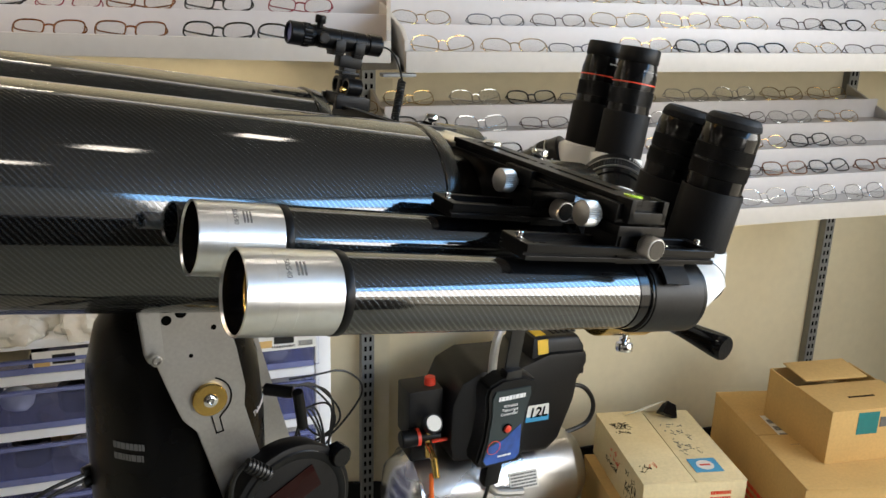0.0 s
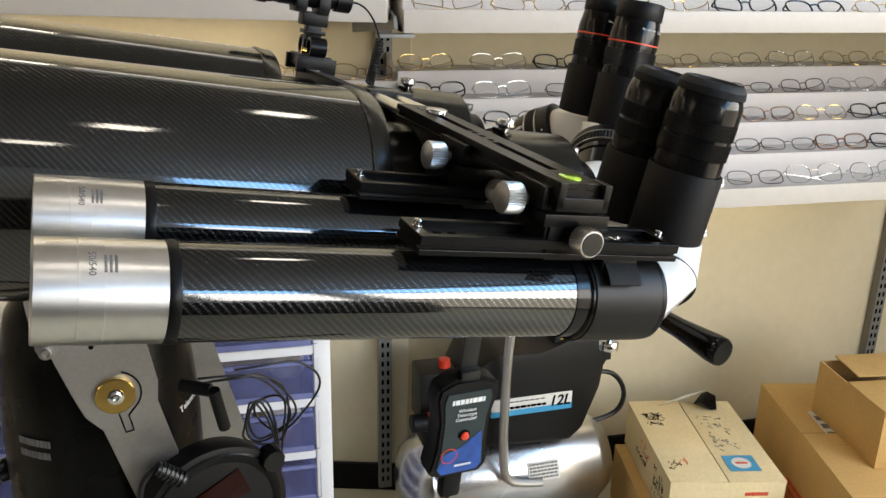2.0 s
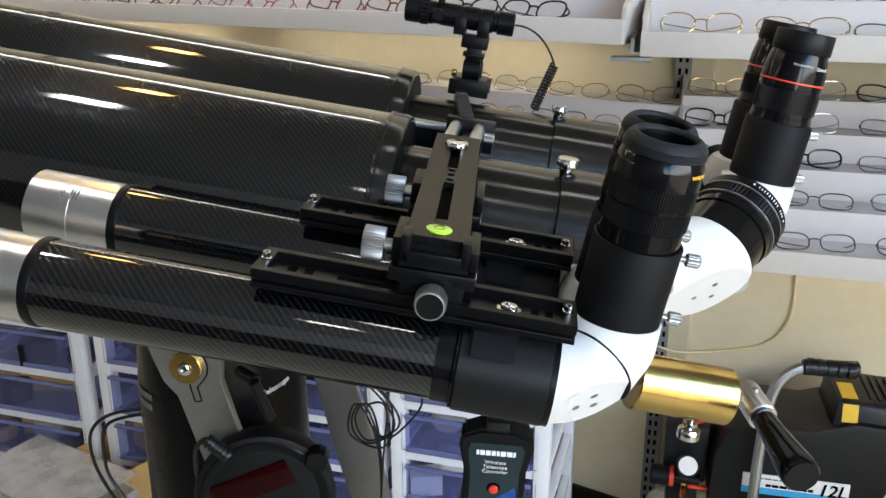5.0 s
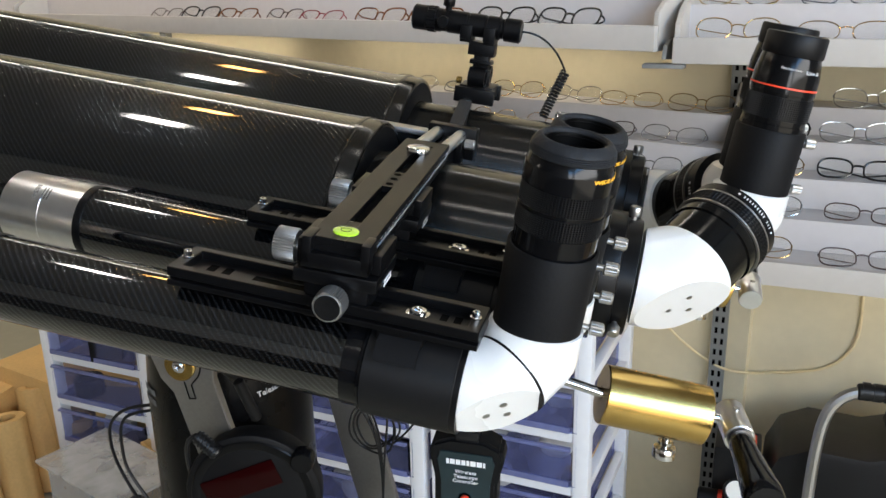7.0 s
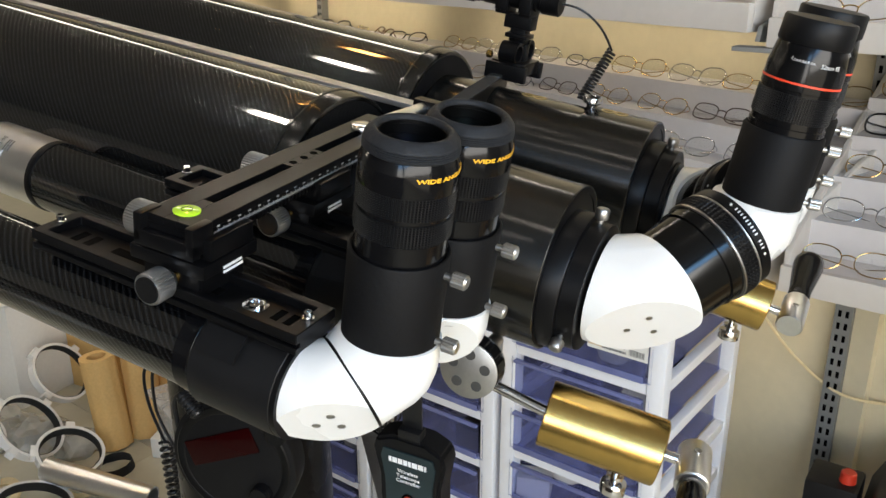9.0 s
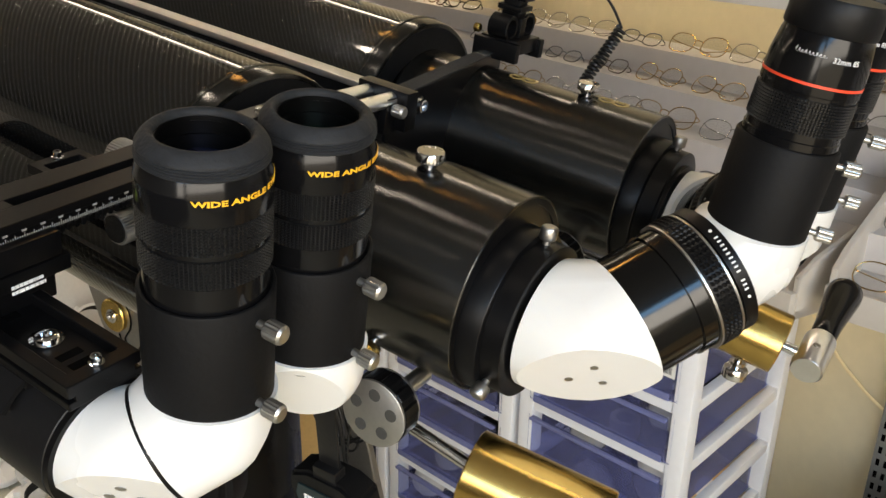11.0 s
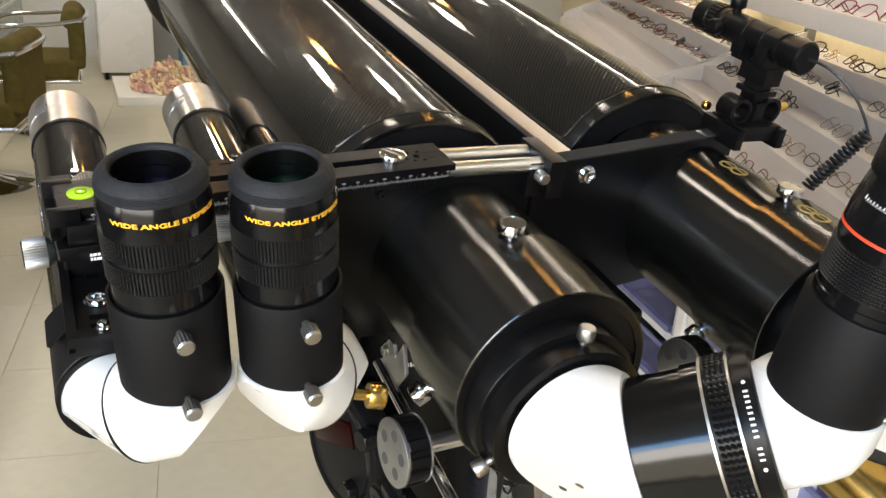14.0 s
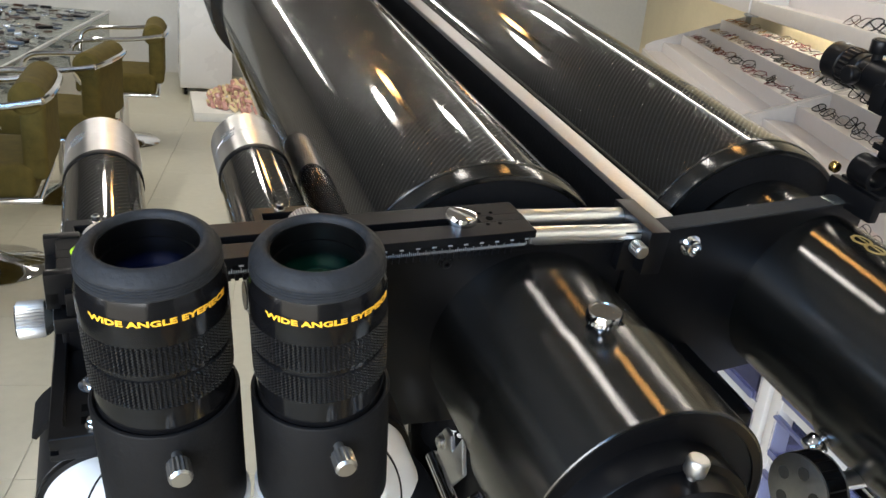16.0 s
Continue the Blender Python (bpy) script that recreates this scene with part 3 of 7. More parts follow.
def main_telescope(y, end, lean, off):
    t = thing("main_telescope", at(off[0], y + off[1], Z_MAIN + off[2]), "large refractor with glossy black carbon fibre tube", "telescope", "pair of large telescopes")
    part("carbon_tube", lathe([(-1.02, R_MAIN - 0.004), (-1.02, R_MAIN), (end, R_MAIN), (end, R_MAIN - 0.004)], 96), CARBON, t)
    part("dew_shield", lathe([(-1.50, 0.100), (-1.50, 0.111), (-1.495, 0.112), (-1.02, 0.112), (-1.00, 0.109), (-1.0, R_MAIN), (-1.02, 0.098), (-1.48, 0.099)], 96, closed=True), BLACK_SATIN, t)
    part("objective_lens", lathe([(-1.10, 0), (-1.095, 0.05), (-1.08, 0.098)], 64), LENS, t)
    part("rear_ring", lathe([(end + a, r) for a, r in ((0, 0.094), (0, 0.1000), (0.0006, 0.1010), (0.0035, 0.1010), (0.0040, 0.1000), (0.0160, 0.0992), (0.0185, 0.0978), (0.0190, 0.0960), (0.0190, 0.0940))], 128), TURNED, t)
    part("back_plate", lathe([(end + 0.012, 0.0944), (end + 0.0184, 0.0944), (end + 0.0184, 0.070)], 96), BLACK_MATT, t, "matt black back plate")
    # the focuser sits a little off the tube's axis
    fc = Matrix.Translation((0, 0.0045, 0.0065))
    part("focuser_tube", lathe([(end + 0.018, 0.0655), (-0.0452, 0.0655), (-0.0450, 0.0652)], 128), TURNED, t, m=fc)
    part("seam", lathe([(-0.0453, 0.0640), (-0.0453, 0.0651), (-0.0443, 0.0651), (-0.0443, 0.0640)], 96), DARK, t, "dark joint before the clamp", fc)
    part("clamp_tube", lathe([(-0.0444, 0.0640), (-0.0444, 0.0682), (-0.0440, 0.0690), (0.0286, 0.0690), (0.0292, 0.0684), (0.0292, 0.0672)], 128), TURNED, t, m=fc)
    part("end_face", lathe([(0.0250, 0.0674), (0.0290, 0.0674), (0.0292, 0.0625), (0.0282, 0.0623), (0.0282, 0.0480)], 128), BLACK_AL, t, "black end face of the clamp", fc)
    part("clamp_slot", moved(box(-0.0465, -0.043, -0.011, 0.011, 0.0655, 0.0694, 0.0008), pose(0, 0, 0, -lean, 0, 0)), DARK, t, m=fc)
    part("adapter", lathe([(0.026, 0.0572), (0.043, 0.0572), (0.044, 0.0565), (0.0445, 0.0525), (0.058, 0.052), (0.0585, 0.0505), (0.0585, 0.0)], 80), BLACK_AL, t)
    head = [(0.0690, 0), (0.0690, 0.0034), (0.0768, 0.0034), (0.0770, 0.0056), (0.0786, 0.0058), (0.0798, 0.0075), (0.0804, 0.0092), (0.0810, 0.0098), (0.0862, 0.0098), (0.0872, 0.0090), (0.0872, 0.0076), (0.0869, 0.0074), (0.0869, 0)]
    part("clamp_screw", lathe(head, 64, "z", wave=lambda i, k, sg: 1 - 0.03 * (k % 2) if i in (7, 8) else 1), CHROME, t, "polished thumb screw", pose(-0.041, 0, 0, -lean, 0, 0))
    thumb_screw("lock_screw", t, (0.049, 0.0035, 0.0555), (0, 0.06, 1), 0.0085, 0.0056)
    thumb_screw("lock_screw", t, (0.049, -0.0475, -0.030), (0, -1, -0.6), 0.0085, 0.0056)
    thumb_screw("focus_screw", t, (-0.0353, -0.0517, -0.0374), (0, -0.8, -0.6), 0.010, 0.008, 0.010, mat=CHROME)
    for ex, er in ((-0.100, -1), (-0.010, -1)) if y > 0 else ():
        emblem = join(lettering("O", 0.022), moved(lettering("O", 0.022), Matrix.Translation((0.0135, 0, 0))), moved(bars(1, 0.028, 0.0022, 0.0002, 6), Matrix.Translation((0.007, 0, 0))))
        part("emblem", wrapped(moved(emblem, pose(0, 0, 0, 0, 0, 90)), 0.0692 if ex > -0.05 else 0.0657, 0, 0), GOLD_INK, t, "gold printed emblem of two rings", fc @ pose(ex, 0, 0, er, 0, 0) @ pose(0, 0, 0, 0, -90, 0), smooth=0)
    return t


main_telescope(Y_MAIN[0], -0.206, -2, (0, 0, -0.002))
main_telescope(Y_MAIN[1], -0.232, 0, (-0.004, 0.006, 0.004))

D1 = 1 / math.sqrt(2)


def mirror_housing(p1, side, r, back, l1, l2, drop):
    """The two white mirror houses of a star diagonal: along x, then along (1/2, side/sqrt 2, 1/2), then up. Gives both meshes and the second corner."""
    p1 = Vector(p1)
    d = Vector((0.5, side * D1, 0.5))
    p2 = p1 + d * (l1 + l2)
    j1, j2 = p1 + d * l1, p2 - d * l2
    x, z = Vector((1, 0, 0)), Vector((0, 0, 1))
    one = hull(ring_points(p1 - x * back, x, r, 64) + ring_points(p1, x, r, 64) + ring_points(j1, d, r, 64) + ring_points(p1, d, r, 64) + ring_points(p1, x + d, r, 64))
    one = cut_off(one, j1, d)
    n1 = (x - d).normalized()
    one = cut_off(one, p1 + n1 * drop, n1)
    return one, d, p2, j1, j2, n1


def second_house(p2, d, r, l2, top, drop):
    z = Vector((0, 0, 1))
    two = hull(ring_points(p2 - d * l2, d, r, 64) + ring_points(p2, d, r, 64) + ring_points(p2 + z * top, z, r, 64) + ring_points(p2, z, r, 64) + ring_points(p2, z + d, r, 64))
    two = cut_off(two, p2 - d * l2, -d)
    n2 = (d - z).normalized()
    return cut_off(two, p2 + n2 * drop, n2), n2


def soften(bm, w):
    es = [e for e in bm.edges if len(e.link_faces) == 2 and e.calc_face_angle(0) > 0.5]
    if es:
        bmesh.ops.bevel(bm, geom=es, offset=w, segments=2, affect="EDGES", profile=0.6)
    return bm


def facet_screws(parent, p, n, spread):
    q = Vector(n).to_track_quat("X", "Z").to_matrix()
    for a in (90, 210, 330):
        o = q @ Vector((0, math.cos(radians(a)), math.sin(radians(a)))) * spread
        part("recessed_screw", lathe([(0.0, 0), (0.0, 0.0026), (0.0003, 0.0026), (0.0003, 0.0014), (0.0001, 0)], 16), STEEL, parent, m=aim(Vector(p) + o, n))


def finder_diagonal(y, side, l, x_eye, top):
    """A compact diagonal on a finder: two white houses with a dark seam between."""
    t = thing("mirror_diagonal", TEL, "white enamelled star diagonal on a finder telescope", "star diagonal", "diagonals on the finders")
    p1 = (x_eye - l, y, Z_FIND[y])
    l_back = 0.005
    one, d, p2, j1, j2, n1 = mirror_housing(p1, side, 0.0308, p1[0] + 0.0405, l - l_back - 0.0006, l + l_back - 0.0006, 0.0170)
    part("lower_house", one, WHITE_PAINT, t, smooth=30)
    two, n2 = second_house(p2, d, 0.0308, l + l_back - 0.0006, top, 0.0200)
    part("upper_house", two, WHITE_PAINT, t, smooth=30)
    part("seam", lathe([(-0.0009, 0), (-0.0009, 0.0311), (0.0009, 0.0311), (0.0009, 0)], 56), BLACK_AL, t, "black joint ring", aim(j1 + d * 0.0006, d))
    facet_screws(t, Vector(p1) + n1 * 0.0171, n1, 0.0085)
    if side > 0:
        part("set_screw", lathe([(-0.004, 0), (-0.004, 0.0019), (0.0004, 0.0019), (0.0004, 0.0011), (0, 0)], 16), STEEL, t, "small sunk set screw", aim((0.0028, -0.3412, 0.0350), (0.75, -0.45, -0.1)))
    else:
        thumb_screw("lock_screw", t, (-0.0064, -0.1975, 0.0105), (0.2, 1, -0.15), 0.011, 0.0085, 0.010, BRASS)
    part("tube_collar", lathe([(-0.0035, 0), (-0.0035, 0.0335), (0, 0.0335), (0, 0)], 56), BLACK_AL, t, m=aim((-0.0405, y, Z_FIND[y]), (1, 0, 0)))
    return Vector(p2) + Vector((0, 0, top))


def main_diagonal(y, side, l, label):
    """A wide diagonal: white houses joined by a black tube with a milled ring that sets the eye distance."""
    t = thing("mirror_diagonal", TEL, label, "star diagonal", "diagonals on the large telescopes")
    p1 = Vector((0.091, y, Z_MAIN))
    one, d, p2, j1, j2, n1 = mirror_housing(p1, side, 0.0438, 0.0295, 0.026, 2 * l - 0.026, 0.025)
    part("lower_house", one, WHITE_PAINT, t, smooth=30)
    two, n2 = second_house(p2, d, 0.0345, 0.024, 0.020, 0.025)
    part("upper_house", two, WHITE_PAINT, t, smooth=30)
    facet_screws(t, p1 + n1 * 0.0251, n1, 0.0125)
    if side > 0:
        part("set_screw", lathe([(-0.006, 0), (-0.006, 0.0022), (0.0004, 0.0022), (0.0004, 0.0012), (0, 0)], 16), STEEL, t, "small sunk set screw", aim((0.0811, -0.0747, 0.0580), (-0.2, 0.3, 1)))
    q = 2 * l - 0.026 - 0.024
    s = p1 + d * 0.026
    part("connecting_tube", lathe([(-0.002, 0), (-0.002, 0.0405), (0.032, 0.0405), (0.032, 0.042), (0.0425, 0.042), (0.0425, 0)], 72), TUBE_BLACK, t, m=aim(s, d))
    part("bright_ring", lathe([(0.0425, 0.041), (0.0425, 0.0440), (0.0440, 0.0440), (0.0440, 0.041)], 72, closed=True), STEEL, t, "polished ring", aim(s, d))
    prof = [(0.0440, 0.041), (0.0440, 0.0435)] + [(0.0440 + 0.0015 * i, 0.0440) for i in range(1, 9)] + [(0.0572, 0.0435), (0.0572, 0.041)]
    part("milled_ring", lathe(prof, 288, wave=lambda i, k, sg: (1.012 if i % 2 and k % 4 < 2 else 0.988) if 2 <= i <= 9 else 1), BLACK_AL, t, "black milled ring", aim(s, d), smooth=0)
    part("bright_ring", lathe([(0.0572, 0.041), (0.0572, 0.0440), (0.0586, 0.0440), (0.0586, 0.041)], 72, closed=True), STEEL, t, "polished ring", aim(s, d))
    band = part("name_band", lathe([(0.0586, 0), (0.0586, 0.0405), (0.0605, 0.0405), (0.0605, 0.0430), (q + 0.002, 0.0430), (q + 0.003, 0.0415), (q + 0.003, 0)], 72), BLACK_AL, t, m=aim(s, d))
    marks = wrapped(join(*[moved(box(-0.00055, 0.00055, -0.0013, 0.0013, -0.0001, 0.0002), pose(-0.018 + 0.003 * k, 0, 0)) for k in range(13) if k != 9], *[moved(lathe([(-0.0001, 0), (-0.0001, 0.0011), (0.0003, 0.0011), (0.0003, 0)], 14, "z"), pose(sx, 0, 0)) for sx in (-0.0235, 0.0235)]), 0.0431, 0, 0)
    part("lettering", marks, WHITE_INK, band, "white unreadable lettering", pose((0.0605 + q) / 2 + 0.001, 0, 0) @ pose(0, 0, 0, 0, 90, 0) @ pose(0, 0, 0, 0, 0, -131 if side > 0 else -75), smooth=0)
    part("tube_collar", lathe([(-0.004, 0), (-0.004, 0.0465), (0, 0.0465), (0, 0)], 64), BLACK_AL, t, m=aim((0.0585, y, Z_MAIN), (1, 0, 0)))
    return p2 + Vector((0, 0, 0.020))


f_seats = [finder_diagonal(Y_FIND[0], 1, 0.0203, -0.0045, 0.0191), finder_diagonal(Y_FIND[1], -1, 0.0181, -0.0014, 0.0144)]
m_seats = [main_diagonal(Y_MAIN[0], 1, 0.0585, "white and black star diagonal with a milled ring"), main_diagonal(Y_MAIN[1], -1, 0.0615, "white and black star diagonal with a milled ring")]


def grip(z0, z1, r, rows, seg=160, deep=0.020):
    """A rubber grip of small raised squares."""
    prof = [(z0, r * 0.95), (z0, r * 0.975)]
    h = (z1 - z0) / rows
    for i in range(rows):
        prof += [(z0 + (i + 0.12) * h, r), (z0 + (i + 0.7) * h, r), (z0 + (i + 0.85) * h, r * (1 - deep))]
    prof += [(z1, r * 0.975), (z1, r * 0.95)]
    return lathe(prof, seg * 2, "z", wave=lambda i, k, s: 1 if i < 2 or i >= len(prof) - 2 or k % 4 < 2 else 1 - deep)


def wide_eyepiece(seat, tilt, turn, face, lens):
    """A fat two-inch eyepiece in a matt holder; heights are from the diagonal's seat."""
    t = thing("eyepiece", TEL @ Matrix.Translation(seat) @ pose(0, 0, -0.001, tilt[0], tilt[1], 0), "black wide angle eyepiece with yellow lettering and rubber eyecup", "eyepiece", "eyepieces of the finders")
    h = part("holder", lathe([(0, 0), (0, 0.0284), (0.0006, 0.0291), (0.0584, 0.0291), (0.0592, 0.0286), (0.0594, 0.0276), (0.0586, 0.0268), (0.056, 0.0266)], 96, "z"), BLACK_MATT, t, "matt black holder")
    part("base_ring", lathe([(-0.0016, 0.0), (-0.0016, 0.0286), (0.0002, 0.0286), (0.0002, 0)], 72, "z"), BLACK_GLOSS, t, "thin glossy ring")
    for z in (0.0500, 0.0065):
        d = (math.cos(radians(turn)), math.sin(radians(turn)), 0)
        thumb_screw("clamp_screw", h, (d[0] * 0.0335, d[1] * 0.0335, z), d, 0.009, 0.0046)
    part("barrel", lathe([(0.052, 0.0264), (0.0712, 0.0264), (0.0716, 0.0258), (0.0845, 0.0258), (0.0848, 0.0264), (0.0872, 0.0264), (0.0875, 0.0258), (0.1001, 0.0258), (0.1003, 0.0272), (0.1118, 0.0272), (0.1126, 0.0270), (0.1180, 0.0252), (0.1190, 0.0246), (0.1200, 0.0185)], 96, "z"), BLACK_GLOSS, t)
    part("grip", grip(0.0718, 0.0846, 0.0274, 9, 180, 0.034), RUBBER, t, "black rubber grip", smooth=0)
    part("grip", grip(0.0874, 0.1001, 0.0274, 9, 180, 0.034), RUBBER, t, "black rubber grip", smooth=0)
    cup = [(0.1186, 0.0240), (0.1186, 0.0257), (0.1190, 0.0262), (0.1196, 0.0263)]
    for k in range(4):
        z = 0.1198 + 0.0011 * k
        cup += [(z, 0.0263 - 0.0002 * k), (z + 0.0003, 0.0259 - 0.0002 * k), (z + 0.0006, 0.0263 - 0.0002 * k), (z + 0.0010, 0.0263 - 0.0002 * k)]
    cup += [(0.1250, 0.0252), (0.1268, 0.0240), (0.1284, 0.0223), (0.1290, 0.0214), (0.1292, 0.0206), (0.1290, 0.0197), (0.1284, 0.0190), (0.1274, 0.0185), (0.1262, 0.0184)]
    part("eyecup", lathe(cup, 96, "z"), EYECUP, t, "ribbed rubber eyecup")
    part("inner_tube", lathe([(0.1264, 0.0186), (0.1262, 0.0180), (0.1245, 0.0178), (0.1243, 0.0182), (0.1190, 0.0180), (0.1188, 0.0172), (0.1120, 0.0168), (0.1100, 0.0164), (0.1100, 0.0)], 64, "z"), BLACK_INSIDE, t, "black inside of the eyepiece")
    part("eye_lens", lathe([(0.1165, 0), (0.1163, 0.004), (0.1157, 0.008), (0.1147, 0.012), (0.1130, 0.0164)], 64, "z"), lens, t, "dark coated eye lens")
    part("lettering", wrapped(lettering("WIDE ANGLE EYEPIECE", 0.0033, 0.0001, 1.62, 0.00012), 0.02725, face, 0.1106), YELLOW_INK, t, "yellow printed lettering", smooth=0)
    return t


def tall_eyepiece(seat, turn):
    """A slimmer eyepiece with an orange line and a dust cap."""
    t = thing("eyepiece", TEL @ Matrix.Translation(seat) @ pose(0.002, 0, -0.0035, -1.0, 2.2, 0) @ Matrix.Diagonal((1, 1, 1.045, 1)), "tall black eyepiece with a red line, dust cap on", "eyepiece", "eyepieces of the large telescopes")
    h = part("holder", lathe([(0, 0), (0, 0.0302), (0.001, 0.0310), (0.058, 0.0310), (0.0595, 0.0300), (0.0595, 0.027)], 72, "z"), BLACK_MATT, t, "matt black holder")
    for z in (0.050, 0.008):
        d = (math.cos(radians(turn)), math.sin(radians(turn)), 0)
        thumb_screw("clamp_screw", h, (d[0] * 0.0355, d[1] * 0.0355, z), d, 0.010, 0.0046)
    part("barrel", lathe([(0.055, 0.0285), (0.064, 0.0285), (0.0645, 0.0278), (0.090, 0.0278), (0.0905, 0.0285), (0.105, 0.0283), (0.118, 0.0262), (0.1235, 0.0245), (0.1235, 0.0)], 72, "z"), BLACK_GLOSS, t)
    part("grip", grip(0.069, 0.088, 0.0290, 11, 180, 0.030), RUBBER, t, "black rubber grip", smooth=0)
    part("red_line", lathe([(0.0952, 0.0280), (0.0952, 0.02875), (0.0967, 0.02872), (0.0967, 0.0280)], 72, "z", closed=True), RED_INK, t, "thin orange-red line")
    part("dust_cap", lathe([(0.1215, 0.0245), (0.1215, 0.0260), (0.1225, 0.0266), (0.138, 0.0264), (0.1395, 0.0254), (0.1395, 0.022), (0.139, 0.0)], 72, "z"), PLASTIC_BLACK, t, "black dust cap")
    part("lettering", wrapped(script(0.018, 0.0042, 9), 0.02725, -93, 0.1118), WHITE_INK, t, "white handwritten mark, unreadable", smooth=0)
    part("lettering", wrapped(lettering("32mm 85", 0.0042, 0.0001, 1.0), 0.02765, -50, 0.1105), WHITE_INK, t, "white printed lettering", smooth=0)
    return t


wide_eyepiece(f_seats[0], (4.9, 2.0), 3, 6, LENS)
wide_eyepiece(f_seats[1], (6.0, 2.8), 2, 2, LENS_GREEN)
for s in m_seats:
    tall_eyepiece(s, 18)


def finder(y):
    aimed = Matrix.Translation((-0.045, 0, 0)) @ pose(0, 0, 0, 0, 0.35, 0.5 if y < -0.3 else -0.25) @ Matrix.Translation((0.045, 0, 0))
    t = thing("finder_telescope", at(0, y, Z_FIND[y]) @ aimed, "slim finder refractor, carbon fibre tube and bright aluminium lens cell", "telescope", "pair of finder telescopes")
    part("carbon_tube", lathe([(-0.384, 0.028), (-0.384, R_FIND), (-0.118, R_FIND), (-0.118, 0.028)], 72), CARBON_S, t)
    part("front_ring", lathe([(-0.391, 0.028), (-0.391, 0.0305), (-0.390, 0.0309), (-0.385, 0.0309), (-0.384, 0.0305), (-0.384, 0.029)], 72), BLACK_AL, t)
    cell = part("lens_cell", lathe([(-0.458, 0.0284), (-0.460, 0.0294), (-0.4595, 0.0303), (-0.438, 0.0303), (-0.4378, 0.0305), (-0.424, 0.0305), (-0.4238, 0.0303), (-0.391, 0.0302), (-0.391, 0.028)], 72), ALU, t, "bright turned aluminium lens cell")
    part("lettering", wrapped(lettering("50/540", 0.0055), 0.0306, 0, 0), GREY_INK, cell, "printed 50/540", pose(-0.431, 0, 0) @ pose(0, 0, 0, 0, 90, 0) @ pose(0, 0, 0, 0, 0, -140), smooth=0)
    part("maker_mark", wrapped(bars(3, 0.011, 0.008, 0.0001, 61), 0.0306, 0, 0), GREY_INK, cell, "small printed maker's mark", pose(-0.4215, 0, 0) @ pose(0, 0, 0, 0, 90, 0) @ pose(0, 0, 0, 0, 0, -140), smooth=0)
    part("inner_tube", lathe([(-0.458, 0.0284), (-0.442, 0.0280), (-0.442, 0.0)], 64), BLACK_SATIN, t)
    part("objective_lens", lathe([(-0.4445, 0), (-0.4440, 0.014), (-0.4422, 0.0270)], 48), LENS, t)
    part("gold_ring", lathe([(-0.4425, 0.0281), (-0.4435, 0.0273), (-0.4425, 0.0263)], 64), BRASS, t, "thin brass retaining ring")
    part("rear_ring", lathe([(-0.118, 0.028), (-0.118, 0.0308), (-0.107, 0.0308), (-0.106, 0.0328), (-0.1045, 0.033), (-0.1035, 0.0322)], 72), BLACK_GLOSS, t)
    part("sleeve", lathe([(-0.1040, 0.030), (-0.1035, 0.0338), (-0.045, 0.0338), (-0.044, 0.0328), (-0.044, 0.0)], 72), SLEEVE, t)
    return t


for y in Y_FIND:
    finder(y)


def cut_slot(bm, a, b, half):
    """A long opening through a flat bar, made from four sides."""
    xs, ys, zs = [[v.co[k] for v in bm.verts] for k in range(3)]
    x0, x1, w, z0, z1 = min(xs), max(xs), max(ys), min(zs), max(zs)
    bm.free()
    out = bmesh.new()
    ring = [[(x0, -w), (x1, -w), (x1, w), (x0, w)], [(a, -half), (b, -half), (b, half), (a, half)]]
    v = [[[out.verts.new((p[0], p[1], z)) for p in r] for r in ring] for z in (z0, z1)]
    for k in range(4):
        n = (k + 1) % 4
        out.faces.new((v[1][0][k], v[1][0][n], v[1][1][n], v[1][1][k]))
        out.faces.new((v[0][0][n], v[0][0][k], v[0][1][k], v[0][1][n]))
        out.faces.new((v[0][0][k], v[0][0][n], v[1][0][n], v[1][0][k]))
        out.faces.new((v[0][1][n], v[0][1][k], v[1][1][k], v[1][1][n]))
    bmesh.ops.bevel(out, geom=out.edges[:], offset=0.0005, segments=1, affect="EDGES")
    return out


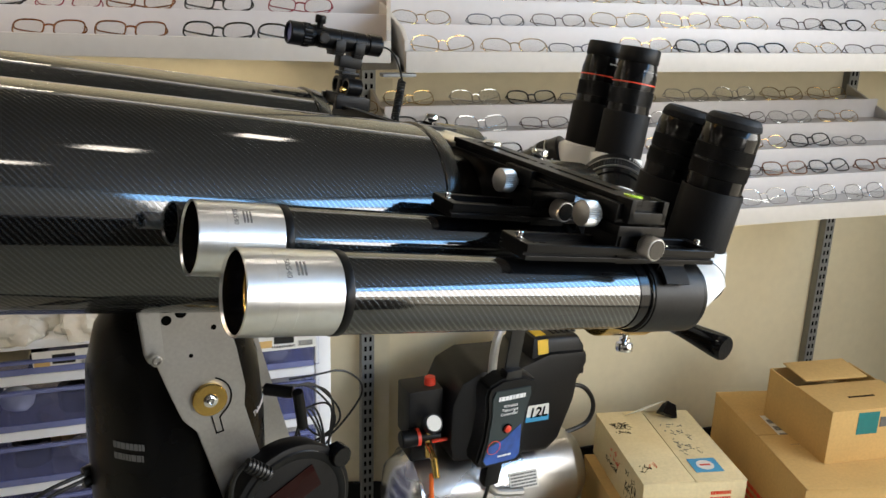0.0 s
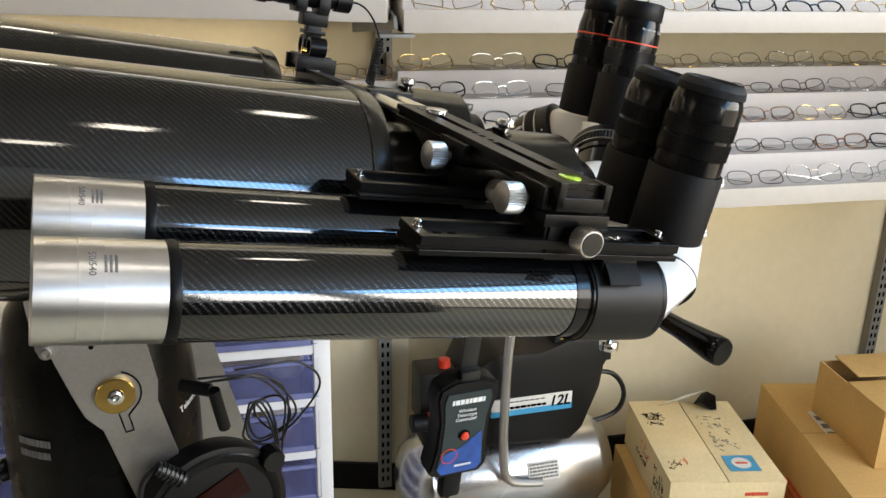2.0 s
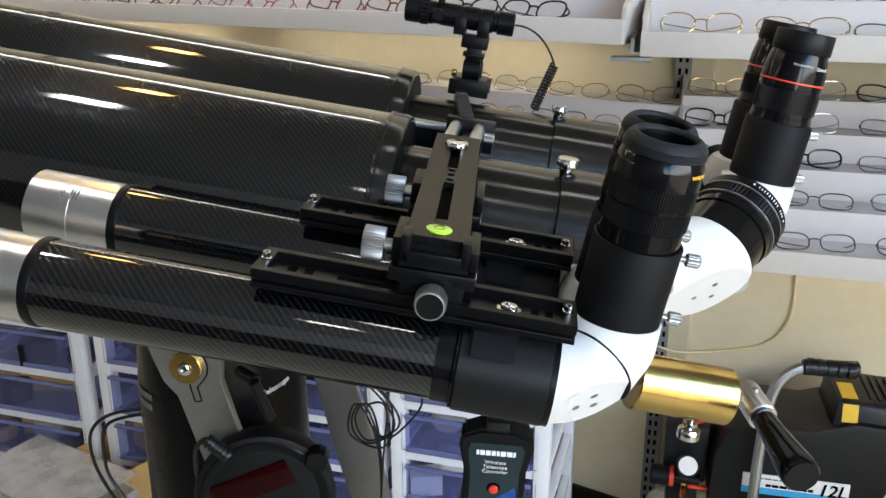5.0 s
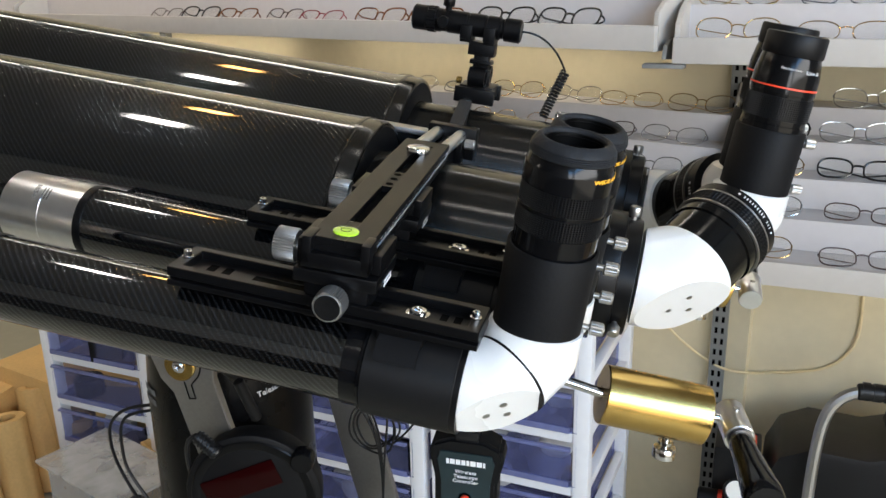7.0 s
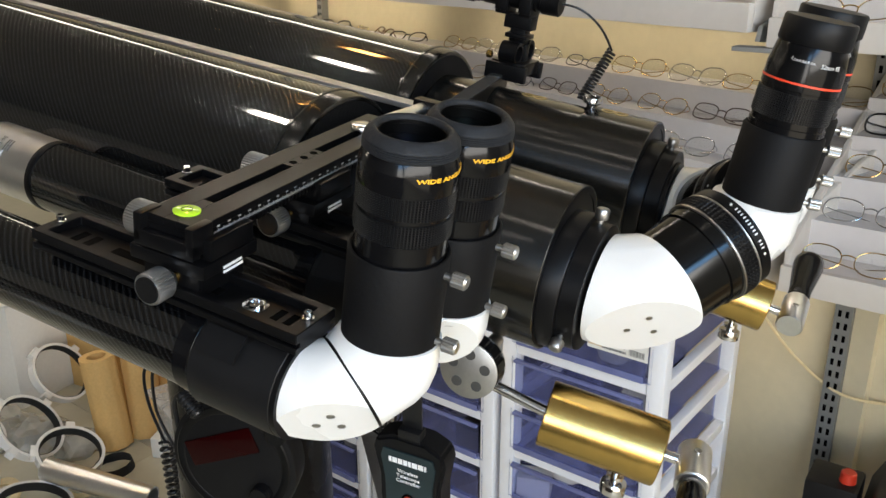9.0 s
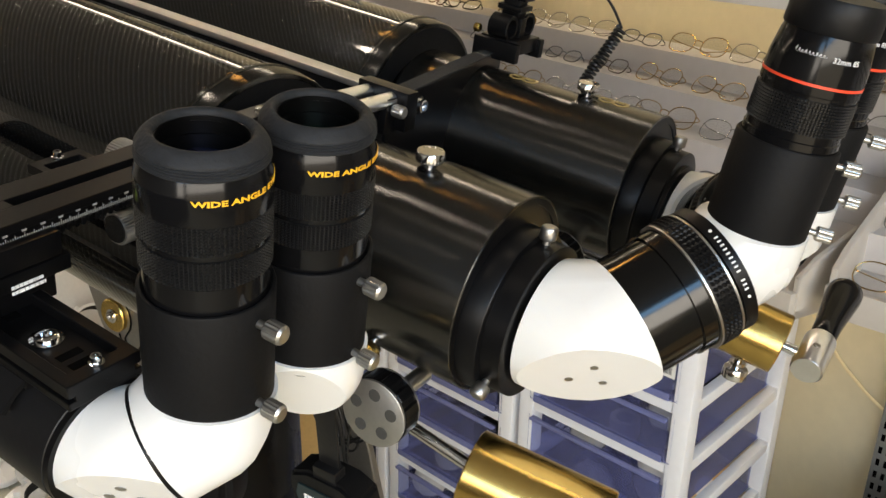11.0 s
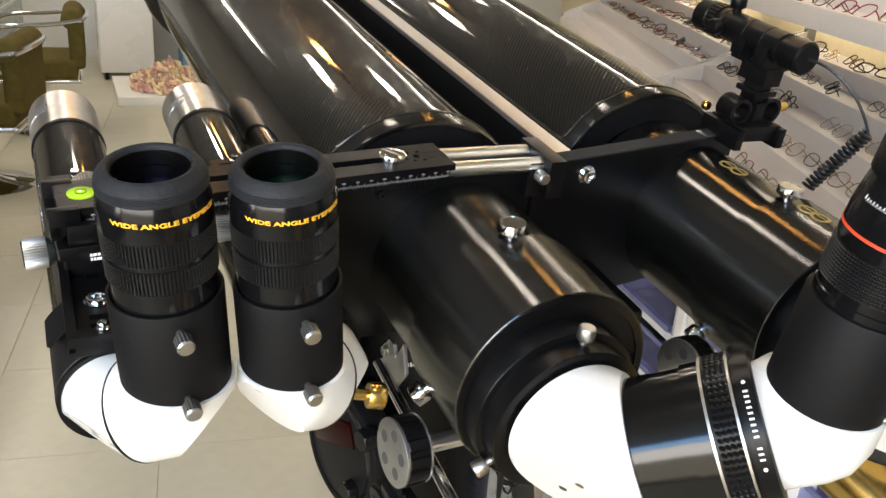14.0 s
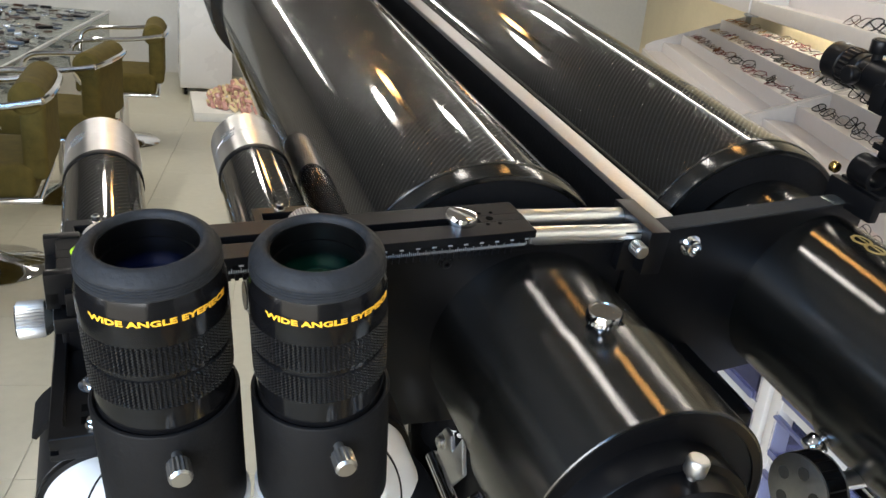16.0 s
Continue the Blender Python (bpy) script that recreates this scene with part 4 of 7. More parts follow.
def dovetail_rail(y, x0, x1, label):
    """A slotted clamping rail over a finder."""
    t = thing("mounting_rail", at(0, y, Z_FIND[y] - 0.013) @ pose(0, -0.003, 0.002, ROLL, 0, 0), label, "rail", "rails over the finders")
    z0, z1, w = 0.047, 0.0600, 0.0190
    deck = z1 - 0.0055
    part("bar", join(box(x0, x1, -w * 0.8, w * 0.8, z0 + 0.0035, deck), box(x0, x1, -w, w, z0, z0 + 0.004, 0.0006)), BLACK_AL, t, smooth=0)
    part("raised_rim", cut_slot(box(x0, x1, -w, w, deck - 0.0012, z1), x0 + 0.0085, x1 - 0.0085, 0.0128), BLACK_AL, t, "raised rim round the recessed deck", smooth=0)
    for a, b, half in ((x0 + 0.019, x0 + 0.025, 0.0065), (x0 + 0.030, x0 + 0.036, 0.0065), (x0 + 0.052, x1 - 0.068, 0.0038), (x1 - 0.0285, x1 - 0.0235, 0.0060), (x1 - 0.0195, x1 - 0.0145, 0.0060)):
        part("slot", box(a, b, -half, half, deck - 0.0005, deck + 0.0002), DARK, t, smooth=0)
    cap_screw("stop_screw", t, (x0 + 0.0048, 0, z1), (0, 0, 1), 0.0026, 0.0045)
    cap_screw("stop_screw", t, (x1 - 0.0060, 0.0, z1), (0, 0, 1), 0.0026, 0.004)
    cap_screw("fixing_screw", t, (x1 - 0.0430, 0, deck), (0, 0, 1), 0.0056, 0.0028)
    part("saddle", box(x1 - 0.064, x1 - 0.034, -0.018, 0.018, 0.040, z0 + 0.001, 0.0008), BLACK_AL, t)
    for side in (-1, 1):
        ang = [radians(side * (24 + 5.5 * k)) for k in range(7)]
        wing = bmesh.new()
        rows = [[wing.verts.new((x, r * math.sin(a), 0.013 + r * math.cos(a))) for a in ang] for x, r in ((x1 - 0.062, 0.0340), (x1 - 0.062, 0.0366), (x1 - 0.035, 0.0366), (x1 - 0.035, 0.0340))]
        for q in range(4):
            for k in range(6):
                wing.faces.new((rows[q][k], rows[q][k + 1], rows[(q + 1) % 4][k + 1], rows[(q + 1) % 4][k]))
        for k in (0, 6):
            wing.faces.new([rows[q][k] for q in range(4)])
        part("saddle_wing", wing, BLACK_MATT, t, "matt black wing of the saddle", smooth=40)
    return t


dovetail_rail(Y_FIND[0], -0.2415, -0.0345, "black slotted clamping rail on top of the front finder")
dovetail_rail(Y_FIND[1], -0.2415, -0.0345, "black slotted clamping rail on top of the rear finder")


def sliding_plate():
    t = thing("sliding_plate", TEL @ pose(-0.139, -0.14, 0.1) @ pose(0, 0, 0, 0, 0, 2.8) @ pose(0, 0, 0, 1.9, 0, 0) @ pose(0.139, 0.14, -0.1), "long black slotted camera plate with scale and bubble level", "mounting plate")
    x0, x1, y0, y1, z0, z1 = -0.1585, -0.1195, -0.363, -0.098, 0.0955, 0.1085
    # a flat bar with two long slots through its top
    top = [box(x0, x0 + 0.0155, y0, y1, z1 - 0.005, z1, 0.0005), box(x1 - 0.0155, x1, y0, y1, z1 - 0.005, z1, 0.0005)]
    for a, b in ((y0, -0.328), (-0.245, -0.205), (-0.128, y1)):
        top.append(box(x0 + 0.0155, x1 - 0.0155, a, b, z1 - 0.005, z1))
    top.append(box(x0 + 0.003, x1 - 0.003, y0, y1, z0 + 0.003, z1 - 0.005))
    top.append(box(x0, x1, y0, y1, z0, z0 + 0.0032, 0.0005))
    part("bar", join(*top), BLACK_AL, t, smooth=0)
    for a, b in ((-0.328, -0.245), (-0.205, -0.128)):
        part("slot", box(x0 + 0.0155, x1 - 0.0155, a, b, z1 - 0.0049, z1 - 0.0046), DARK, t, smooth=0)
    for k, yy in enumerate((-0.238, -0.2245, -0.212)):
        part("hole", lathe([(0, 0), (0, 0.0028), (0.0003, 0.0028), (0.0003, 0)], 16, "z"), DARK, t, m=pose((x0 + x1) / 2, yy, z1), smooth=0)
    for dx, dy in ((0, 0), (0.007, 0.004), (-0.007, 0.004), (0.007, -0.004), (-0.007, -0.004)):
        part("hole", lathe([(0, 0), (0, 0.0024 if dx == 0 else 0.0012), (0.0003, 0.0024 if dx == 0 else 0.0012), (0.0003, 0)], 14, "z"), DARK, t, m=pose((x0 + x1) / 2 + dx, -0.121 + dy, z1), smooth=0)
    ticks = []
    for i in range(196):
        yy = y1 - 0.006 - i * 0.00125
        ticks.append(box(x1 - 0.0001, x1 + 0.0002, yy - 0.00018, yy + 0.00018, z0 + 0.0036, z0 + (0.0054 if i % 4 else 0.0064)))
    part("scale", join(*ticks), DIM_INK, t, "white engraved scale", smooth=0)
    digits = [moved(bars(1, 0.0026, 0.0018, 0.0001, 70 + i), pose(x1 + 0.0001, y1 - 0.006 - i * 0.010, z0 + 0.0079) @ pose(0, 0, 0, 90, 0, 90)) for i in range(25)]
    part("scale_digits", join(*digits), DIM_INK, t, "white engraved scale figures, unreadable", smooth=0)
    teeth = [box(x1 - 0.003, x1 + 0.0008, y0 + 0.01 + i * 0.0042, y0 + 0.0122 + i * 0.0042, z0 - 0.0005, z0 + 0.0030) for i in range(58)]
    part("rack", join(*teeth), BLACK_AL, t, smooth=0)
    part("bubble_level", lathe([(-0.001, 0), (-0.001, 0.0082), (0.0008, 0.0082), (0.0012, 0.0072), (0.0014, 0.0)], 40, "z"), LEVEL_GREEN, t, "round green bubble level", pose(-0.139, -0.348, z1))
    part("bubble", lathe([(0, 0.0030), (0, 0.0034), (0.0002, 0.0034), (0.0002, 0.0030)], 28, "z", closed=True), DARK, t, m=pose(-0.139, -0.348, z1 + 0.0013), smooth=0)
    part("end_block", join(box(x0 - 0.002, x1 + 0.002, y0 - 0.006, y0 + 0.001, z0 - 0.006, z0 + 0.004, 0.001), box(x0 - 0.002, x0 + 0.004, y0 - 0.006, y0 + 0.012, z0 - 0.004, z1 + 0.001, 0.001), box(x1 - 0.004, x1 + 0.002, y0 - 0.006, y0 + 0.012, z0 - 0.004, z1 + 0.001, 0.001)), BLACK_AL, t)
    part("big_screw", join(lathe([(0, 0), (0, 0.0098), (0.003, 0.0102), (0.0045, 0.0095), (0.005, 0.0085), (0.005, 0)], 40, "z"), ), CHROME, t, "polished slotted screw", pose((x0 + x1) / 2, -0.140, z1))
    part("screw_slot", box(-0.0090, 0.0090, -0.0009, 0.0009, 0.0046, 0.0052), STEEL, t, m=pose((x0 + x1) / 2, -0.140, z1, 0, 0, 30), smooth=0)
    # clamps under the bar, one over each rail
    for y, up in zip(Y_FIND, (0.0035, 0.004)):
        c = part("rail_clamp", moved(box(-0.160, -0.118, y - 0.021, y + 0.019, 0.0585, 0.0745, 0.0012), Matrix.Translation((0, 0, up))), BLACK_AL, t, "black clamp block")
        part("clamp_top", moved(box(-0.166, -0.112, y - 0.0265, y + 0.0245, 0.0745, 0.0835, 0.0012), Matrix.Translation((0, 0, up))), BLACK_AL, c)
        part("slide_block", box(-0.1640, -0.116, y - 0.018, y + 0.018, 0.0835 + up, 0.0960, 0.001), BLACK_AL, c)
        part("slide_jaw", box(-0.166, -0.159, y - 0.02, y + 0.02, 0.088, 0.104, 0.0008), BLACK_AL, c)
        part("slide_jaw", box(-0.118, -0.112, y - 0.02, y + 0.02, 0.088, 0.101, 0.0008), BLACK_AL, c)
        part("rail_jaw", moved(box(-0.158, -0.118, y - 0.0235, y - 0.0195, 0.050, 0.0760, 0.001), Matrix.Translation((0, 0, up))), BLACK_AL, c)
        k = part("clamp_knob", join(knurled(0.0135, 0.0100, 72, 0.09), rod((-0.014, 0, 0), (0, 0, 0), 0.0040, 16)), ALU_MATT, c, "knurled aluminium knob", aim((-0.137, y - 0.0310, 0.0690 + up), (0, -1, 0)))
        part("neck", lathe([(-0.0062, 0.0046), (-0.0058, 0.0052), (-0.0012, 0.0088), (0.0002, 0.0094), (0.0002, 0)], 40), BAR_GREY, k, "waisted grey neck")
        part("collar", lathe([(-0.0078, 0.0), (-0.0078, 0.0052), (-0.0060, 0.0052), (-0.0060, 0)], 28), BRASS, k, "thin brass collar")
        part("knob_cap", rod((0.0132, 0, 0), (0.0142, 0, 0), 0.0082, 32), BLACK_SATIN, k, "black knob face")
        part("clamp_knob", join(knurled(0.014, 0.0112, 72, 0.09), rod((-0.012, 0, 0), (0, 0, 0), 0.0045, 16)), ALU_MATT, c, "knurled aluminium knob", aim((-0.172, y, 0.090), (-1, 0, 0)))
        part("lettering", moved(bars(2, 0.018, 0.006, 0.0002, 3), Matrix()), WHITE_INK, c, "white unreadable maker's mark", pose(-0.1115, y, 0.079) @ pose(0, 0, 0, 90, 0, 90), smooth=0)
    return t


sliding_plate()


def cross_plate():
    t = thing("cross_plate", TEL, "black upright metal plate that joins the tubes", "mounting plate")
    part("plate", box(-0.142, -0.130, -0.205, -0.024, -0.040, 0.1000, 0.001), BLACK_AL, t)
    turn = pose(-0.130, -0.020, 0.10) @ pose(0, 0, 0, 0, 0, 8.0) @ pose(0, 0, 0, 1.3, 0, 0) @ pose(0.130, 0.020, -0.10)
    part("plate", moved(box(-0.142, -0.130, -0.022, 0.207, -0.040, 0.1000, 0.001), turn), BLACK_AL, t)
    part("velcro", moved(box(-0.1435, -0.1285, -0.006, 0.165, 0.1000, 0.1018, 0.0004), turn), VELCRO, t, "black hook-and-loop strip")
    part("top_bar", moved(box(-0.1425, -0.1295, 0.165, 0.207, 0.1000, 0.1020, 0.0005), turn), BAR_GREY, t)
    part("centre_bar", box(-1.00, -0.149, 0.016, 0.034, 0.0880, 0.0935, 0.0008), ALU_MATT, t, "flat grey bar between the tubes")
    part("web", box(-1.00, -0.149, 0.019, 0.031, 0.040, 0.0880), BLACK_MATT, t, "black web under the bar")
    part("rod_bracket", join(box(-0.160, -0.112, -0.022, -0.008, 0.0805, 0.1110, 0.0008), box(-0.1295, -0.122, -0.034, -0.012, 0.078, 0.106, 0.0008)), BLACK_AL, t, "black angle bracket")
    for xx in (-0.1505, -0.1275):
        part("rod", rod((xx, -0.100, 0.1030), (xx, -0.021, 0.1030), 0.0058, 24, 0.0006), ALU, t, "bright round rod")
    thumb_screw("rod_screw", t, (-0.1215, -0.0254, 0.0970), (1, 0, 0), 0.010, 0.0050)
    cap_screw("plate_bolt", t, (-0.1368, 0.0305, 0.0864), (1, 0, 0), 0.0055, 0.006)
    cap_screw("plate_bolt", t, (-0.1300, -0.150, 0.086), (1, 0, 0), 0.0035, 0.003, BLACK_AL)
    return t


cross_plate()


# ---------------------------------------------------------------- laser pointer, cable and mount
def laser_pointer():
    t = thing("laser_pointer", TEL @ Matrix.Translation((0.002, 0.015, 0.003)), "black laser pointer on a rail mount with coiled switch cable", "laser pointer")
    a = Matrix.Translation((0, 0.192, 0.186))
    prof = [(-0.247, 0.0115), (-0.2485, 0.0135), (-0.247, 0.0150), (-0.232, 0.0150), (-0.231, 0.0138), (-0.214, 0.0138), (-0.213, 0.0128), (-0.206, 0.0128), (-0.205, 0.0136), (-0.182, 0.0136), (-0.1815, 0.0129), (-0.179, 0.0129), (-0.1785, 0.0136), (-0.160, 0.0136), (-0.1595, 0.0129), (-0.157, 0.0129), (-0.1565, 0.0136),
            (-0.142, 0.0136), (-0.141, 0.0118), (-0.137, 0.0118), (-0.136, 0.0140), (-0.118, 0.0140), (-0.1165, 0.0120), (-0.1165, 0)]
    part("body", moved(lathe(prof, 48), a), BLACK_AL, t)
    part("aperture", moved(lathe([(-0.246, 0), (-0.2455, 0.008), (-0.246, 0.0116)], 32), a), LENS, t)
    part("focus_ring", moved(lathe([(-0.230, 0.0135), (-0.230, 0.0155), (-0.220, 0.0155), (-0.220, 0.0135)], 48, wave=lambda i, k, s: 1 - 0.05 * (k % 2)), a), BLACK_AL, t)
    part("adjuster", moved(join(knurled(0.010, 0.0072, 32, 0.07), rod((-0.006, 0, 0), (0, 0, 0), 0.004, 16)), a @ aim((-0.207, -0.002, 0.0175), (0, -0.1, 1))), BLACK_AL, t)
    part("adjuster", moved(join(knurled(0.008, 0.0072, 32, 0.07), rod((-0.006, 0, 0), (0, 0, 0), 0.004, 16)), a @ aim((-0.207, -0.0175, 0.0), (0, -1, 0))), BLACK_AL, t)
    part("marks", moved(wrapped(bars(1, 0.02, 0.003, 0.0002, 4), 0.0151, 0, 0), a @ pose(-0.240, 0, 0) @ pose(0, 0, 0, 0, 90, 0) @ pose(0, 0, 0, 0, 0, 150)), WHITE_INK, t, "white warning lettering, unreadable", smooth=0)
    # rail mount
    for x in (-0.180, -0.152):
        part("upper_clamp", join(box(x - 0.007, x + 0.007, 0.178, 0.206, 0.166, 0.180, 0.001), box(x - 0.007, x + 0.007, 0.1755, 0.1795, 0.170, 0.186, 0.0008), box(x - 0.007, x + 0.007, 0.2045, 0.2085, 0.170, 0.186, 0.0008)), BLACK_AL, t)
    part("upper_block", box(-0.176, -0.144, 0.182, 0.202, 0.152, 0.168, 0.0012), BLACK_AL, t)
    part("stem", join(box(-0.168, -0.150, 0.184, 0.200, 0.134, 0.154, 0.001), box(-0.172, -0.146, 0.180, 0.204, 0.142, 0.147, 0.001)), BLACK_AL, t)
    for y in (0.172, 0.206):
        part("ring_clamp", moved(lathe([(-0.010, 0.0085), (-0.010, 0.0118), (0.010, 0.0118), (0.010, 0.0085)], 32, "x", closed=True), Matrix.Translation((-0.158, y, 0.128))), BLACK_AL, t)
    part("clamp_screw", rod((-0.158, 0.219, 0.128), (-0.158, 0.232, 0.128), 0.0045, 18, 0.0006), BRASS, t, "small brass screw")
    part("lower_block", join(box(-0.178, -0.138, 0.168, 0.214, 0.104, 0.118, 0.0012), box(-0.182, -0.134, 0.162, 0.170, 0.098, 0.116, 0.001), box(-0.182, -0.134, 0.210, 0.218, 0.098, 0.116, 0.001), box(-0.170, -0.146, 0.186, 0.196, 0.114, 0.136, 0.001)), BLACK_AL, t)
    part("adjusting_nut", rod((-0.180, 0.158, 0.124), (-0.174, 0.158, 0.124), 0.0042, 20, 0.0008), BRASS, t, "small brass nut")
    # switch cable, straight then coiled
    start, top, bot = Vector((-0.1165, 0.193, 0.186)), Vector((-0.060, 0.222, 0.144)), Vector((-0.076, 0.196, 0.090))
    cable = [start, start + Vector((0.012, 0.003, 0.001)), Vector((-0.085, 0.206, 0.178)), Vector((-0.068, 0.217, 0.160)), top]
    axis = bot - top
    u = axis.orthogonal().normalized()
    w = axis.normalized().cross(u)
    turns, n = 15, 240
    coil = [top + axis * (i / n) + (u * math.cos(2 * math.pi * turns * i / n) + w * math.sin(2 * math.pi * turns * i / n)) * 0.0048 for i in range(n + 1)]
    part("cable", tube_path(cable, 0.0013, 8), RUBBER, t, "thin black cable")
    part("coil", tube_path(coil, 0.0016, 6), RUBBER, t, "coiled black cable")
    return t


laser_pointer()


def weight(p, q, handle, label, root, group):
    """A brass weight on a steel slow-motion rod with a turned handle."""
    t = thing("counterweight", TEL, label, "counterweight", group)
    p, q = Vector(p), Vector(q)
    d = (q - p).normalized()
    part("rod", join(rod(Vector(root), p + d * 0.004, 0.0045, 20), rod(p + d * 0.002, q + d * 0.018, 0.0045, 20)), CHROME, t, "bright steel rod")
    ln = (q - p).length
    part("brass_weight", moved(lathe([(0, 0.006), (0, 0.0255), (0.001, 0.0265), (ln - 0.001, 0.0265), (ln, 0.0255), (ln, 0.006)], 64), aim(p, d)), BRASS, t, "turned brass cylinder")
    k = (p + q) / 2 + d * ln * 0.18
    dn = Vector((0.05, -0.1, -1)).normalized()
    part("set_screw", join(moved(rod((0, 0, 0), (0.020, 0, 0), 0.0034, 16), aim(k + dn * 0.022, dn)), moved(knurled(0.010, 0.0105, 48, 0.05), aim(k + dn * 0.037, dn)), moved(lathe([(0, 0.003), (0, 0.007), (0.003, 0.007), (0.003, 0.003)], 24), aim(k + dn * 0.031, dn))), CHROME, t, "bright thumb screw")
    h = Vector(handle).normalized()
    e = q + d * 0.026
    part("handle_joint", moved(lathe([(-0.018, 0), (-0.018, 0.0118), (-0.016, 0.0132), (0.026, 0.0132), (0.027, 0.0120), (0.027, 0)], 48), aim(e, h)), ALU, t, "aluminium joint piece")
    part("handle", moved(lathe([(0.027, 0), (0.027, 0.0095), (0.030, 0.0108), (0.050, 0.0112), (0.075, 0.0135), (0.098, 0.0158), (0.108, 0.0156), (0.1105, 0.0140), (0.1105, 0)], 48), aim(e, h)), BLACK_GLOSS, t, "glossy black turned handle")
    part("joint_screw", moved(lathe([(0, 0), (0, 0.003), (0.0012, 0.003), (0.0012, 0)], 12), aim(e + Vector((0, 0, 0.0128)), (0, 0, 1))), STEEL, t)
    return t


weight((0.0508, -0.1374, -0.077), (0.1422, -0.1200, -0.0850), (0.16, -0.97, -0.06), "brass counterweight with a black handle that points down", (-0.112, -0.1440, -0.0525), "counterweights under the telescopes")
weight((0.086, 0.143, -0.044), (0.176, 0.154, -0.055), (0.0, 0.97, 0.20), "brass counterweight with a black handle that points up", (-0.028, 0.1290, -0.0313), "counterweights under the telescopes")


def focus_wheel(c, d, label):
    t = thing("focus_wheel", TEL, label, "focus wheel", "focus wheels")
    m = aim(c, d)
    part("wheel", moved(lathe([(-0.0165, 0), (-0.0165, 0.0232), (-0.0160, 0.0240), (-0.0022, 0.0240), (-0.0015, 0.0235), (-0.0015, 0)], 96, wave=lambda i, k, s: 1 - 0.06 * (k % 8 < 3) if i in (2, 3) else 1), m), BLACK_AL, t, "black knurled grip")
    part("back_disc", moved(lathe([(-0.0180, 0), (-0.0180, 0.0236), (-0.0166, 0.0236), (-0.0166, 0)], 64), m), ALU_MATT, t, "thin aluminium disc")
    face = part("face", moved(lathe([(-0.0016, 0), (-0.0016, 0.0232), (0.0006, 0.0236), (0.0010, 0.0230), (0.0010, 0)], 64), m), ALU_MATT, t, "drilled aluminium face")
    for k in range(5):
        a = radians(20 + 72 * k)
        o = m @ Matrix.Translation((0, 0.0138 * math.cos(a), 0.0138 * math.sin(a)))
        part("drilling", moved(lathe([(0.0010, 0), (0.0010, 0.0043), (0.0012, 0.0043), (0.0012, 0)], 20), o), GREY_HOLE, face, smooth=0)
    part("axle", moved(rod((-0.062, 0, 0), (-0.0178, 0, 0), 0.0062, 20), m), ALU, t, "bright axle")
    return t


focus_wheel((-0.0051, -0.1746, -0.0425), (0.06, -1.0, 0.03), "black focus wheel with a drilled aluminium face")
focus_wheel((-0.005, 0.058, -0.017), (0.06, -1.0, 0.03), "black focus wheel with a drilled aluminium face")


